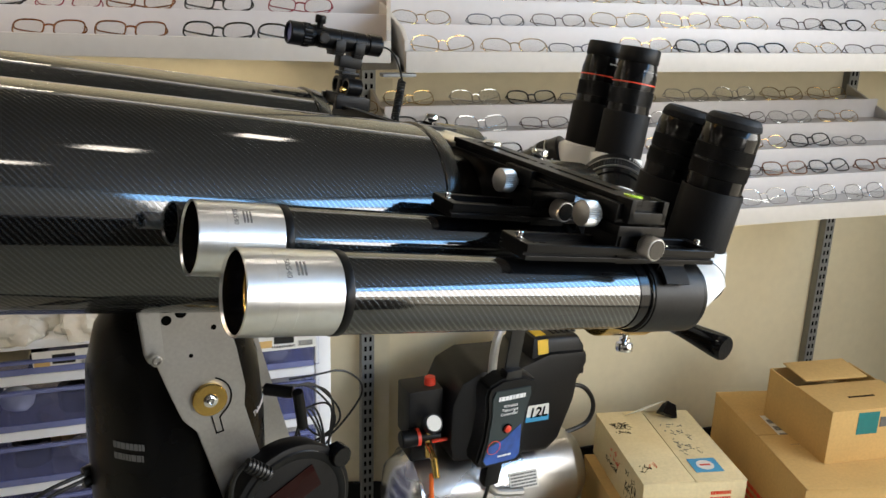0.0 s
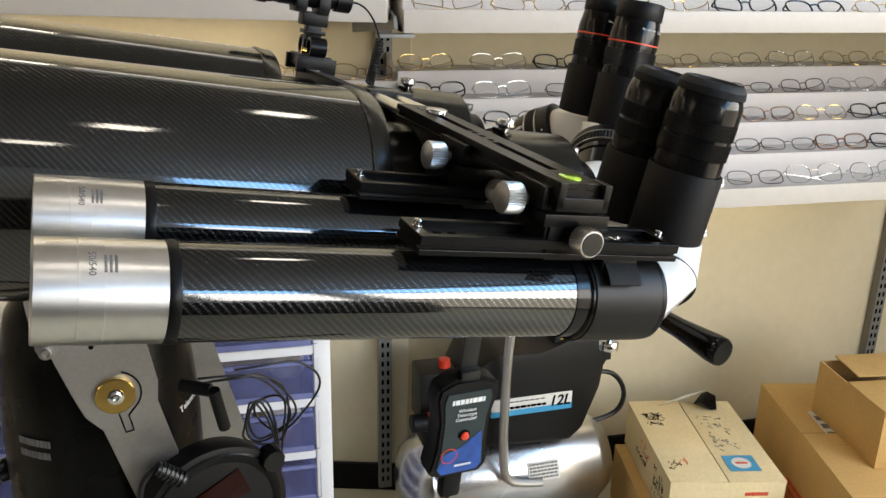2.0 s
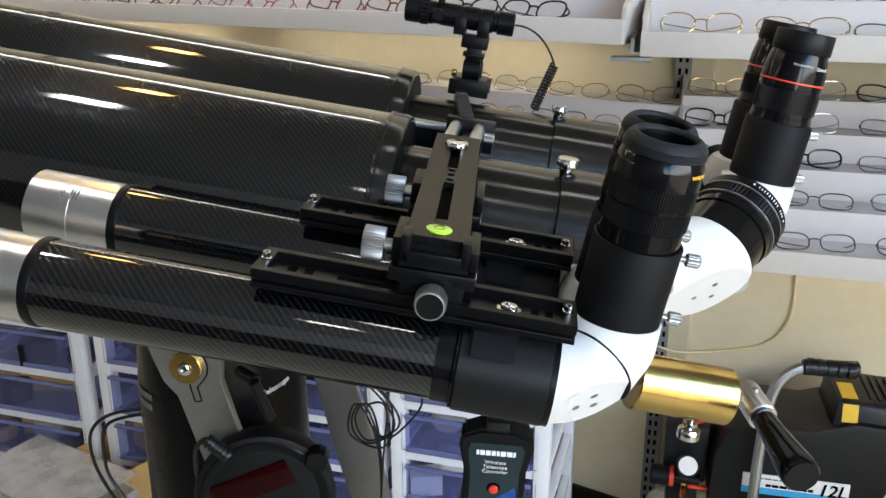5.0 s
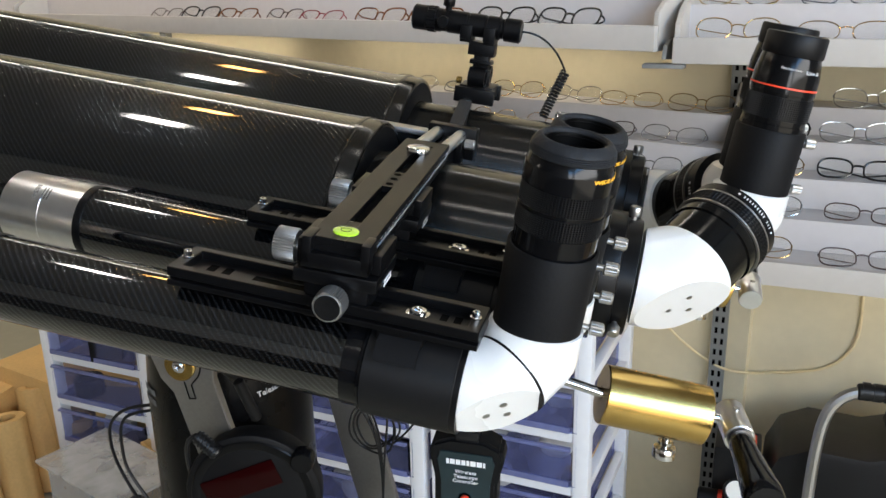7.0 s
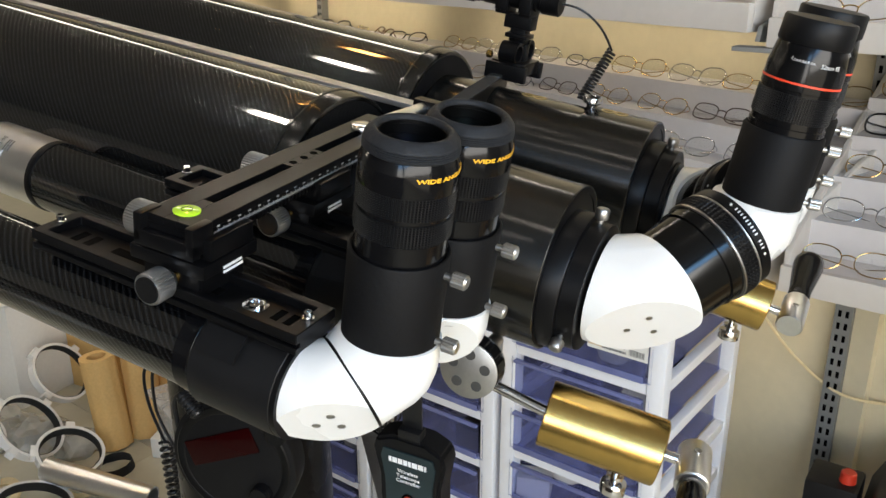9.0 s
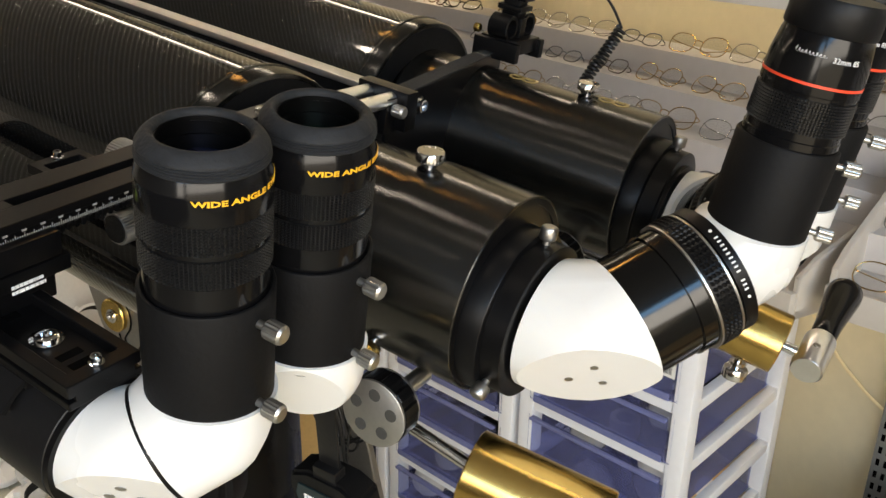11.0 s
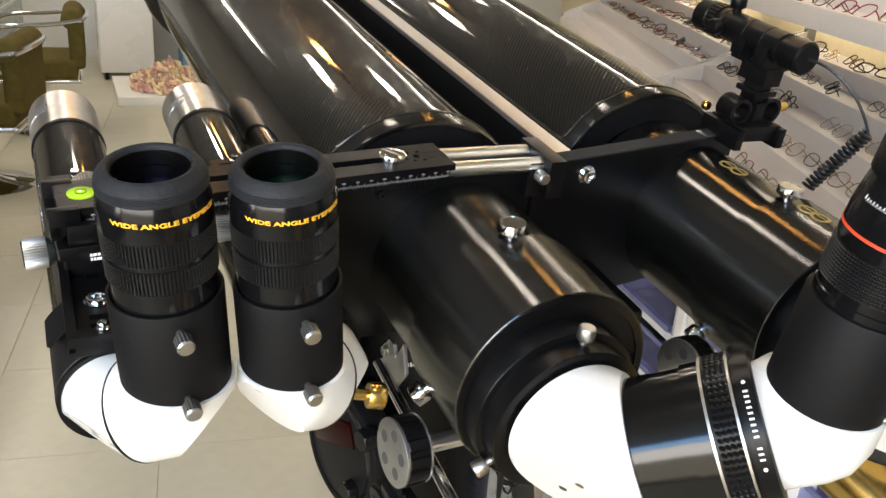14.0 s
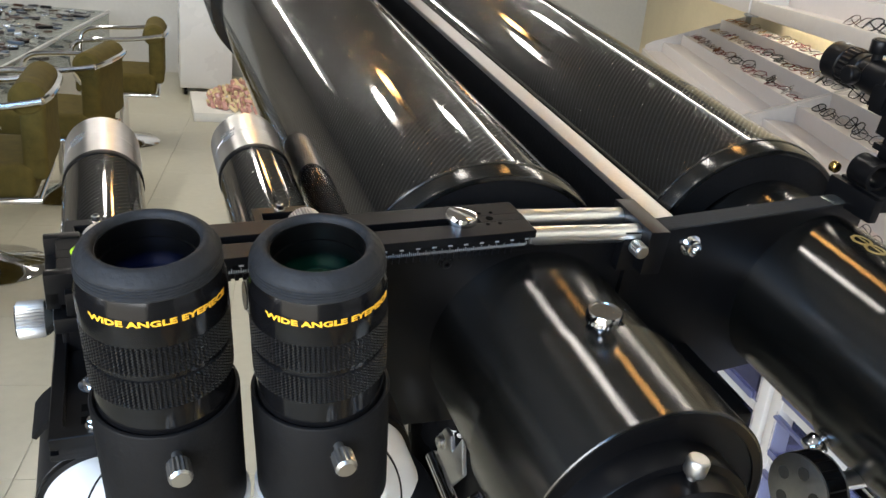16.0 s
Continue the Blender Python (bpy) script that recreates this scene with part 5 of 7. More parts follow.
def mount():
    """The black mount body, its steel fork arms, the lever and the bearing plates."""
    t = thing("telescope_mount", TEL, "black altazimuth mount with steel fork arms and brass bearing", "telescope mount")
    axis = TEL.inverted() @ Matrix.Translation((-0.528, 0.262, 0))
    body = lathe([(0.0, 0), (0.0, 0.10), (0.55, 0.098), (0.86, 0.097), (0.93, 0.092), (0.975, 0.080), (1.005, 0.060), (1.018, 0.03), (1.02, 0)], 72, "z")
    part("body", moved(body, axis), MOUNT_BLACK, t, "black painted mount body")
    part("lettering", moved(wrapped(bars(2, 0.036, 0.026, 0.0003, 11), 0.0978, -122, 0.862), axis), GREY_INK, t, "worn grey unreadable lettering", smooth=0)
    part("lettering", moved(wrapped(moved(lettering("Telescope", 0.0100, 0.0003), pose(0, 0, 0, 0, 0, 8)), 0.0968, -22, 0.874), axis), WHITE_INK, t, "white printed lettering", smooth=0)
    # steel fork arm in front of the body
    arm = [(-0.440, -0.076), (-0.367, -0.068), (-0.345, -0.120), (-0.3315, -0.161), (-0.330, -0.183), (-0.314, -0.222), (-0.250, -0.372), (-0.192, -0.520), (-0.248, -0.520), (-0.310, -0.372), (-0.3415, -0.287), (-0.376, -0.210), (-0.392, -0.196), (-0.405, -0.172), (-0.440, -0.100)]
    part("fork_arm", moved(slab(arm, 0.010, 0.001), Matrix.Translation((-0.018, -0.080, -0.009))), ARM_STEEL, t, "brushed steel fork arm")
    part("fork_arm", moved(slab([(x * 1.0 + 0.055, z) for x, z in arm], 0.010, 0.001), Matrix.Translation((0, 0.115, 0))), ARM_STEEL, t, "brushed steel fork arm")
    part("side_bracket", moved(slab([(-0.4655, -0.0703), (-0.4500, -0.0698), (-0.4478, -0.0725), (-0.4355, -0.1345), (-0.4378, -0.1403), (-0.4490, -0.1403), (-0.4530, -0.1350), (-0.4675, -0.0735)], 0.016, 0.0012), Matrix.Translation((0, -0.0885, 0))), ALU_MATT, t, "aluminium side bracket")
    for x, y, z in ((-0.4582, -0.0966, -0.0792), (-0.4451, -0.0966, -0.1322), (-0.4062, -0.0805, -0.0821)):
        cap_screw("bolt", t, (x, y, z), (0, -1, 0), 0.0045, 0.0035, STEEL)
    for x, z, r in ((-0.4229, -0.0895, 0.006), (-0.436, -0.0979, 0.005), (-0.3894, -0.1053, 0.0028), (-0.4088, -0.135, 0.0022)):
        part("drilling", moved(lathe([(0, 0), (0, r), (0.0004, r), (0.0004, 0)], 20, "y"), Matrix.Translation((x, -0.0805, z))), DARK, t, smooth=0)
    b = (-0.386, -0.0805, -0.182)
    part("brass_disc", moved(lathe([(0, 0), (0, 0.0175), (0.004, 0.0175), (0.005, 0.0165), (0.005, 0)], 56), aim(b, (0, -1, 0))), BRASS, t, "turned brass bearing disc")
    cap_screw("bearing_bolt", t, (b[0], b[1] - 0.005, b[2]), (0, -1, 0), 0.0052, 0.003)
    arc = [(b[0] + 0.0225 * math.cos(radians(a)), -0.0806, b[2] + 0.0225 * math.sin(radians(a))) for a in range(80, -50, -10)]
    part("groove", tube_path(arc + [(b[0] + 0.0130, -0.0806, b[2] - 0.0215), (b[0] + 0.0185, -0.0806, b[2] - 0.037), (b[0] + 0.0115, -0.0806, b[2] - 0.039), (b[0] + 0.0045, -0.0806, b[2] - 0.020)], 0.0008, 4, False), DARK, t, "cut groove", smooth=0)
    part("lever", join(rod((-0.330, -0.083, -0.174), (-0.305, -0.100, -0.172), 0.0065, 20, 0.001), rod((-0.305, -0.112, -0.166), (-0.288, -0.098, -0.213), 0.0058, 20, 0.001)), PLASTIC_BLACK, t, "black clamping lever")
    # plates and brackets under the tubes
    part("base_saddle", box(-0.46, -0.30, -0.07, 0.12, -0.095, -0.078, 0.002), BLACK_AL, t)
    part("head_block", box(-0.22, -0.06, 0.0, 0.06, -0.055, 0.0, 0.004), BLACK_AL, t)
    hp = part("hinge_plate", moved(slab([(-0.130, -0.054), (-0.121, -0.038), (-0.110, -0.036), (-0.104, -0.044), (-0.094, -0.024), (-0.083, -0.045), (-0.0966, -0.067), (-0.119, -0.080)], 0.003, 0.0005), Matrix.Translation((0, -0.134, 0))), ALU_MATT, t, "small bright hinge plate")
    cap_screw("plate_bolt", hp, (-0.116, -0.1365, -0.0455), (0, -1, 0), 0.0042, 0.003, STEEL)
    return t


mount()


def wifi_controller():
    """A hanging hand unit with a strap; dark front plate with a red button and a blue picture."""
    m = Matrix.Translation((-0.1685, 0.150, 0.853)) @ pose(0, 0, 0, 7, 3, 12)
    t = thing("wireless_controller", m, "black wireless telescope controller with a red button, hanging on a strap", "controller")
    out = [(-0.026, -0.060), (0.026, -0.060), (0.0345, -0.050), (0.0300, -0.020), (0.0300, 0.012), (0.0355, 0.040), (0.0330, 0.052), (0.016, 0.060), (-0.016, 0.060), (-0.0330, 0.052), (-0.0355, 0.040), (-0.0300, 0.012), (-0.0300, -0.020), (-0.0345, -0.050)]
    part("case", moved(slab(out, 0.026, 0.003), Matrix.Translation((0, -0.005, 0))), PLASTIC_BLACK, t, smooth=50)
    face = [(-0.021, -0.054), (0.021, -0.054), (0.0265, -0.046), (0.0235, -0.020), (0.0235, 0.012), (0.0270, 0.036), (0.0240, 0.046), (-0.0240, 0.046), (-0.0270, 0.036), (-0.0235, 0.012), (-0.0235, -0.020), (-0.0265, -0.046)]
    fp = part("front_plate", moved(slab(face, 0.0015, 0.0003), Matrix.Translation((0, -0.0062, 0))), material("dark_green_plate", (0.010, 0.022, 0.026), 0.3, vary=0.3), t, "dark printed front plate")
    part("picture", moved(slab([(-0.020, -0.053), (0.0205, -0.053), (0.0255, -0.046), (0.0225, -0.020), (0.020, -0.004), (-0.002, -0.022), (-0.021, -0.028), (-0.0255, -0.046)], 0.0003), Matrix.Translation((0, -0.0066, 0))), BLUE_INK, fp, "blue planet picture", smooth=0)
    up = pose(0, -0.0064, 0) @ pose(0, 0, 0, 90, 0, 0)
    part("maker_mark", moved(bars(1, 0.037, 0.0098, 0.0002, 21), up @ pose(0, 0.0355, 0)), WHITE_INK, fp, "white maker's mark", smooth=0)
    for i, (w, z) in enumerate((("Wireless", 0.0245), ("Telescope", 0.0190), ("Controller", 0.0135))):
        part("lettering", moved(lettering(w, 0.0056, 0.0002), up @ pose(0, z, 0)), WHITE_INK, fp, "white printed lettering", smooth=0)
    part("red_ring", moved(lathe([(0, 0.0085), (0, 0.0092), (0.0003, 0.0092), (0.0003, 0.0085)], 40, closed=True), aim((-0.014, -0.0066, -0.030), (0, -1, 0))), RED_INK, fp, "thin red circle", smooth=0)
    part("maker_mark", moved(bars(1, 0.020, 0.0040, 0.0002, 22), up @ pose(0.004, -0.044, 0.0004)), WHITE_INK, fp, "white maker's mark", smooth=0)
    part("button_well", moved(lathe([(0, 0), (0, 0.0062), (0.0008, 0.0062), (0.0010, 0.0056), (0.0010, 0)], 36), aim((0.0, -0.0066, -0.006), (0, -1, 0))), DARK, t)
    part("button", moved(lathe([(0, 0), (0, 0.0045), (0.0022, 0.0045), (0.0028, 0.0036), (0.0030, 0)], 32), aim((0.0, -0.0074, -0.006), (0, -1, 0))), RED_PLASTIC, t, "round red button")
    part("strap", join(box(-0.0095, 0.0095, 0.004, 0.007, 0.050, 0.125, 0.001), box(-0.011, 0.011, -0.003, 0.010, 0.054, 0.068, 0.002)), RUBBER, t, "black webbing strap")
    part("plug", box(-0.012, 0.010, 0.0, 0.014, -0.092, -0.058, 0.003), PLASTIC_BLACK, t)
    part("cable", tube_path([(0, 0.007, -0.09), (0.0, 0.007, -0.12), (-0.02, 0.02, -0.17), (-0.06, 0.05, -0.24)], 0.0025), RUBBER, t)
    return t


wifi_controller()


def hand_computer():
    """A round black computer with a dark red display window, knobs and coiled leads."""
    m = Matrix.Translation((-0.4156, 0.1429, 0.7865)) @ pose(0, 0, 0, 0, 0, 22) @ pose(0, 0, 0, 90, 0, 0) @ pose(0, 0, 0, 0, 0, 20.8)
    t = thing("telescope_computer", m, "round black telescope computer with a dark red display window", "computer")
    part("case", lathe([(-0.030, 0), (-0.034, 0.066), (-0.030, 0.071), (-0.006, 0.0747), (-0.002, 0.073), (0.0, 0.067), (0.0, 0)], 72, "z"), PLASTIC_BLACK, t)
    part("rim", lathe([(0.0, 0.058), (0.0012, 0.060), (0.0012, 0.0665), (0.0, 0.068)], 72, "z", closed=True), BLACK_AL, t)
    part("display", box(-0.0473, 0.0385, 0.0054, 0.0358, 0.0, 0.0022, 0.0008), RED_WINDOW, t, "dark red display window")
    part("knob", join(lathe([(0, 0), (0, 0.013), (0.014, 0.0125), (0.016, 0.011), (0.016, 0)], 40, "z", wave=lambda i, k, s: 1 - 0.04 * (k % 4 < 2))), BLACK_GLOSS, t, m=pose(0.070, 0.023, -0.006))
    part("knob", join(lathe([(0, 0), (0, 0.012), (0.014, 0.0115), (0.016, 0.010), (0.016, 0)], 40, "z", wave=lambda i, k, s: 1 - 0.04 * (k % 4 < 2))), BLACK_GLOSS, t, m=pose(0.020, -0.042, -0.004))
    return t


hand_computer()


def cable(points, r, label, mat=None):
    return solo("cable", tube_path(points, r), mat or RUBBER, Matrix(), label, "cable", "leads on the mount")


def coiled(p, q, r, turns, wire):
    p, q = Vector(p), Vector(q)
    ax = q - p
    u = ax.orthogonal().normalized()
    w = ax.normalized().cross(u)
    n = turns * 12
    return [p + ax * (i / n) + (u * math.cos(2 * math.pi * i / 12) + w * math.sin(2 * math.pi * i / 12)) * r for i in range(n + 1)]


# leads: one from the connector on the arm, loops behind, coiled leads hanging down
ribs = [(0.003 + 0.0045 * k + dx, r) for k in range(6) for dx, r in ((0, 0.0068), (0.0003, 0.0082), (0.0025, 0.0082), (0.0028, 0.0068))]
solo("connector", lathe([(0, 0), (0, 0.0064)] + ribs + [(0.0305, 0.0060), (0.0305, 0)], 24), RUBBER, aim((-0.466, 0.122, 0.862), (0.75, 0.1, -0.6)), "ribbed black cable plug on the steel arm", "plug")
cable([(-0.466, 0.122, 0.862), (-0.478, 0.120, 0.856), (-0.484, 0.124, 0.825), (-0.482, 0.130, 0.78), (-0.47, 0.150, 0.70)], 0.0028, "thick black lead that bends down from its plug")
random.seed(4)
for k in range(4):
    a, b = random.uniform(-0.02, 0.03), random.uniform(-0.03, 0.03)
    cable([(-0.42 + a, 0.30, 0.86 + b * 0.3), (-0.385 + a, 0.30, 0.862 + b * 0.3), (-0.340 + b, 0.31, 0.855 + a * 0.5), (-0.315 + a, 0.32, 0.815 + b), (-0.335 + b, 0.32, 0.765 + a), (-0.375 + a, 0.32, 0.76), (-0.385, 0.31 + a, 0.80), (-0.36 + a, 0.31, 0.83), (-0.345, 0.31, 0.76), (-0.35, 0.31, 0.68)], 0.0014, "loop of thin black cable behind the mount")
for k in range(2):
    cable([(-0.620, 0.245, 0.808 - 0.006 * k), (-0.665, 0.230, 0.806 - 0.01 * k), (-0.700 + 0.018 * k, 0.224, 0.780), (-0.706 + 0.02 * k, 0.224, 0.745), (-0.695 + 0.012 * k, 0.224, 0.705), (-0.673 + 0.022 * k, 0.225, 0.670)], 0.0022, "black lead looped beside the mount body")
    cable(coiled((-0.673 + 0.022 * k, 0.225, 0.670), (-0.650 + 0.03 * k, 0.222, 0.38), 0.0075, 30, 0.003), 0.0024, "coiled black lead hanging beside the mount body")
solo("cable_plugs", join(rod((-0.632, 0.243, 0.809), (-0.610, 0.255, 0.812), 0.006, 16, 0.001), rod((-0.632, 0.240, 0.797), (-0.610, 0.252, 0.800), 0.006, 16, 0.001)), RUBBER, Matrix(), "two black cable plugs in the mount body", "plugs")
# tripod under the mount, down to the floor
tri = thing("tripod", pose(-0.45, 0.27, 0), "black telescope tripod under the mount", "tripod")
part("column", lathe([(0.35, 0), (0.35, 0.05), (0.62, 0.05), (0.62, 0)], 40, "z"), BLACK_SATIN, tri)
for a in (90, 210, 330):
    part("leg", rod((0.04 * math.cos(radians(a)), 0.04 * math.sin(radians(a)), 0.55), (0.36 * math.cos(radians(a)), 0.36 * math.sin(radians(a)), 0.0), 0.022, 20, 0.004), BLACK_SATIN, tri)


# ---------------------------------------------------------------- tiered spectacle shelves on the wall
FRONT = 0.800
RISE, RUN = 0.0455, 0.087


def tiered_shelf(x0, x1, z, tiers, label, m=Matrix()):
    """A white display unit: a front board and steps that rise to the wall."""
    t = thing("display_shelf", m, label, "display shelf", "tiered shelves", "structure")
    part("front_board", box(x0, x1, FRONT - 0.012, FRONT, z, z + 0.037, 0.002), SHELF_WHITE, t, "pale painted front board")
    part("bottom_board", box(x0, x1, FRONT - 0.0005, WALL_Y - 0.03, z + 0.001, z + 0.012), SHELF_WHITE, t)
    for k in range(tiers):
        y = FRONT + 0.001 + RUN * k
        zz = z + 0.030 + RISE * k
        d = WALL_Y - 0.03 - y if k == tiers - 1 else RUN
        tread = box(x0 + 0.004, x1 - 0.004, y, y + d, zz - 0.004, zz, 0.0008)
        part("step", join(tread, box(x0 + 0.004, x1 - 0.004, y - 0.003, y + 0.0005, zz - RISE if k else zz - 0.02, zz + 0.0035, 0.0008)), TRAY_WHITE, t, "white plastic step")
    for xe in (x0, x1 - 0.008):
        side = [(FRONT, z), (WALL_Y - 0.03, z), (WALL_Y - 0.03, z + 0.06 + RISE * (tiers - 1)), (FRONT + 0.03, z + 0.075), (FRONT, z + 0.055)]
        bm = slab(side, 0.008, 0.001)
        part("end_board", moved(bm, Matrix(((0, 1, 0, xe), (1, 0, 0, 0), (0, 0, 1, 0), (0, 0, 0, 1)))), SHELF_WHITE, t, "pale painted end board")
    return t


SHELF_LABEL = "white tiered display shelf full of spectacle frames"
UP_M, LOW_M = Matrix.Translation((0, 0, 0.016)) @ BEND, Matrix.Translation((0, 0, -0.020)) @ BEND
for x0, x1 in ((-0.104, 1.33), (1.37, 1.74)):
    tiered_shelf(x0, x1, 1.190, 4, SHELF_LABEL)
tiered_shelf(-0.048, 1.33, 0.868, 5, SHELF_LABEL)
for x0, x1 in ((-4.02, -2.085), (-2.065, -0.128)):
    tiered_shelf(x0, x1, 1.190, 4, SHELF_LABEL, UP_M)
for x0, x1 in ((-4.02, -2.085), (-2.065, -0.075)):
    tiered_shelf(x0, x1, 0.868, 5, SHELF_LABEL, LOW_M)
for x, m in ((-0.116, Matrix()), (-2.075, UP_M)):
    br = thing("shelf_bracket", m @ Matrix.Translation((x, 0, 0)), "dark steel shelf bracket between two shelves", "shelf bracket", "brackets under the shelves", "structure")
    part("arm", moved(slab([(FRONT - 0.01, 1.196), (WALL_Y - 0.02, 1.150), (WALL_Y - 0.02, 1.30), (FRONT + 0.0, 1.215)], 0.006, 0.0006), Matrix(((0, 1, 0, -0.003), (1, 0, 0, 0), (0, 0, 1, 0), (0, 0, 0, 1)))), POST_GREY, br)
    part("clip", box(-0.030, 0.030, FRONT - 0.016, FRONT + 0.010, 1.183, 1.189, 0.0012), POST_GREY, br)

# slim battens under the shelves, close to the wall: unseen, added for the warm glow
for m, px, pz, power in ((Matrix(), 0.62, 0.866, 1.0), (BEND, -0.75, 0.845, 2.2), (BEND, -1.75, 0.845, 2.2), (BEND, -0.80, 1.205, 0.9), (BEND, -1.90, 1.205, 1.5), (BEND, -3.0, 1.205, 1.8)):
    lm = m @ pose(px, 1.205, pz)
    lamp = thing("added_shelf_lamp", lm, "unseen slim batten lamp added under a display shelf", "lamp", "battens under the shelves")
    part("housing", box(-0.46, 0.46, -0.014, 0.014, -0.016, 0, 0.003), LAMP_WHITE, lamp)
    part("tube", rod((-0.44, 0, -0.021), (0.44, 0, -0.021), 0.005, 12), TUBE_GLOW, lamp)
    area_lamp("added_shelf_light", lm @ pose(0, 0, -0.028), 0.88, 0.012, power, (1.0, 0.84, 0.58))

FRAME_MATS = [material("frame_black", (0.012, 0.012, 0.013), 0.22), material("frame_tortoise", (0.16, 0.055, 0.015), 0.2, grain=160, vary=0.8, stain=0.8, stain_colour=(0.02, 0.008, 0.004)), material("frame_gold", (0.55, 0.38, 0.16), 0.25, 1.0),
              material("frame_silver", (0.50, 0.50, 0.50), 0.25, 1.0), material("frame_brown", (0.055, 0.025, 0.014), 0.3), material("frame_amber", (0.42, 0.13, 0.025), 0.18), material("frame_grey", (0.10, 0.10, 0.11), 0.3, 0.5), material("frame_red", (0.20, 0.02, 0.03), 0.25)]


def rim_points(w, h, power, n=36):
    pts = []
    for k in range(n):
        a = 2 * math.pi * k / n
        c, s = math.cos(a), math.sin(a)
        x = math.copysign(abs(c) ** (2 / power), c) * w / 2
        z = math.copysign(abs(s) ** (2 / power), s) * h / 2
        z *= 1.0 + (0.08 * x / w)
        pts.append((x, 0.0012 * (2 * x / w) ** 2, z))
    return pts


def spectacles(w, h, power, wire, mat, label, gap=0.017):
    """Spectacles with folded temples; the origin lies under the bridge, at the lower rim, they face -y."""
    t = thing("spectacles", Matrix(), label, "spectacles", "spectacle frames on the shelves")
    rim = rim_points(w, h, power)
    cx = gap / 2 + w / 2
    fr = []
    for s in (-1, 1):
        bm = tube_path([(s * x + s * cx, y, z + h / 2 + wire) for x, y, z in rim], wire, 4, False, True)
        fr.append(bm)
    part("front", join(*fr), mat, t)
    part("bridge", tube_path([(-gap / 2 - 0.001, 0, h * 0.66), (0, -0.002, h * 0.78), (gap / 2 + 0.001, 0, h * 0.66)], wire * 1.1, 4), mat, t)
    for s in (-1, 1):
        lens = bmesh.new()
        vs = [lens.verts.new((s * x * 0.98 + s * cx, y + 0.0004, z * 0.98 + h / 2 + wire)) for x, y, z in rim]
        lens.faces.new(vs)
        ext = bmesh.ops.extrude_face_region(lens, geom=lens.faces[:])
        bmesh.ops.translate(lens, vec=(0, 0.0015, 0), verts=[g for g in ext["geom"] if isinstance(g, bmesh.types.BMVert)])
        ln = part("lens", lens, LENS_CLEAR, t, smooth=20)
        ln.visible_shadow = False
        xo = s * (gap / 2 + w)
        hinge = (xo, 0.002, h * 0.72)
        part("temple", tube_path([hinge, (xo + s * 0.003, 0.012, h * 0.72), (xo - s * 0.01, 0.018 + 0.004 * s, h * 0.66), (xo - s * 0.075, 0.021 + 0.004 * s, h * 0.42), (xo - s * 0.112, 0.021 + 0.004 * s, h * 0.08)], wire * 0.95, 4), mat, t)
    return t


random.seed(11)
kinds = []
for (w, h, p, wire), mi, lab in (((0.052, 0.034, 2.8, 0.0017), 0, "black plastic spectacles with clear lenses"), ((0.050, 0.036, 2.4, 0.0009), 2, "thin gold wire spectacles with clear lenses"), ((0.054, 0.038, 2.6, 0.0009), 3, "thin silver wire spectacles with clear lenses"),
                                 ((0.051, 0.033, 3.2, 0.0016), 1, "brown tortoiseshell spectacles with clear lenses"), ((0.050, 0.030, 3.0, 0.0011), 4, "dark brown spectacles with clear lenses"), ((0.055, 0.038, 2.5, 0.0009), 2, "large gold wire spectacles with clear lenses"),
                                 ((0.051, 0.032, 3.0, 0.0014), 5, "amber plastic spectacles with clear lenses"), ((0.049, 0.028, 2.6, 0.0011), 6, "grey metal spectacles with clear lenses"), ((0.050, 0.030, 2.8, 0.0012), 7, "dark red spectacles with clear lenses")):
    kinds.append(spectacles(w, h, p, wire, FRAME_MATS[mi], lab))
used = set()


def put_spectacles(kind, m):
    if kind in used:
        return copy_thing(kinds[kind], m)
    used.add(kind)
    kinds[kind].matrix_world = m
    return kinds[kind]


def row_of_spectacles(x0, x1, z, k, weights, step=0.139, lean=(32, 52), turn=8, m=Matrix()):
    x = x0 + 0.078
    while x < x1 - 0.08:
        kind = random.choice(weights)
        y = FRONT + RUN * k + 0.022 + random.uniform(0, 0.012)
        put_spectacles(kind, m @ pose(x + random.uniform(-0.006, 0.006), y, z + 0.0305 + RISE * k, -random.uniform(*lean), 0, random.uniform(-turn, turn)))
        x += step * random.uniform(0.93, 1.1)


DARKER, LIGHTER, ALLK = (0, 0, 3, 4, 8, 3, 0), (1, 2, 4, 0, 1, 7, 5, 3, 4, 2), (0, 1, 2, 3, 4, 5, 6, 7, 8)
for k in range(3):
    row_of_spectacles(-1.50, -0.128, 1.190, k, DARKER if k < 2 else ALLK, m=UP_M)
    row_of_spectacles(-0.104, 1.33, 1.190, k, LIGHTER)
for k in range(5):
    row_of_spectacles(-0.048, 1.33, 0.868, k, LIGHTER if k > 0 else (1, 2, 7, 4, 2))
    row_of_spectacles(-1.30, -0.075, 0.868, k, (1, 2, 5, 4, 2, 7, 1), m=LOW_M)
for k in (2, 3, 4):
    row_of_spectacles(-2.05, -1.30, 0.868, k, (0, 1, 4, 4, 7, 3, 0), 0.12, (30, 60), 20, m=LOW_M)
    row_of_spectacles(-4.0, -2.09, 0.868, k, ALLK + (0, 3, 4, 8, 3), 0.098, (45, 86), 34, m=LOW_M)
for k in range(2):
    row_of_spectacles(-3.9, -2.09, 1.190, k, ALLK + (8, 6, 3), 0.11, (45, 86), 30, m=UP_M)


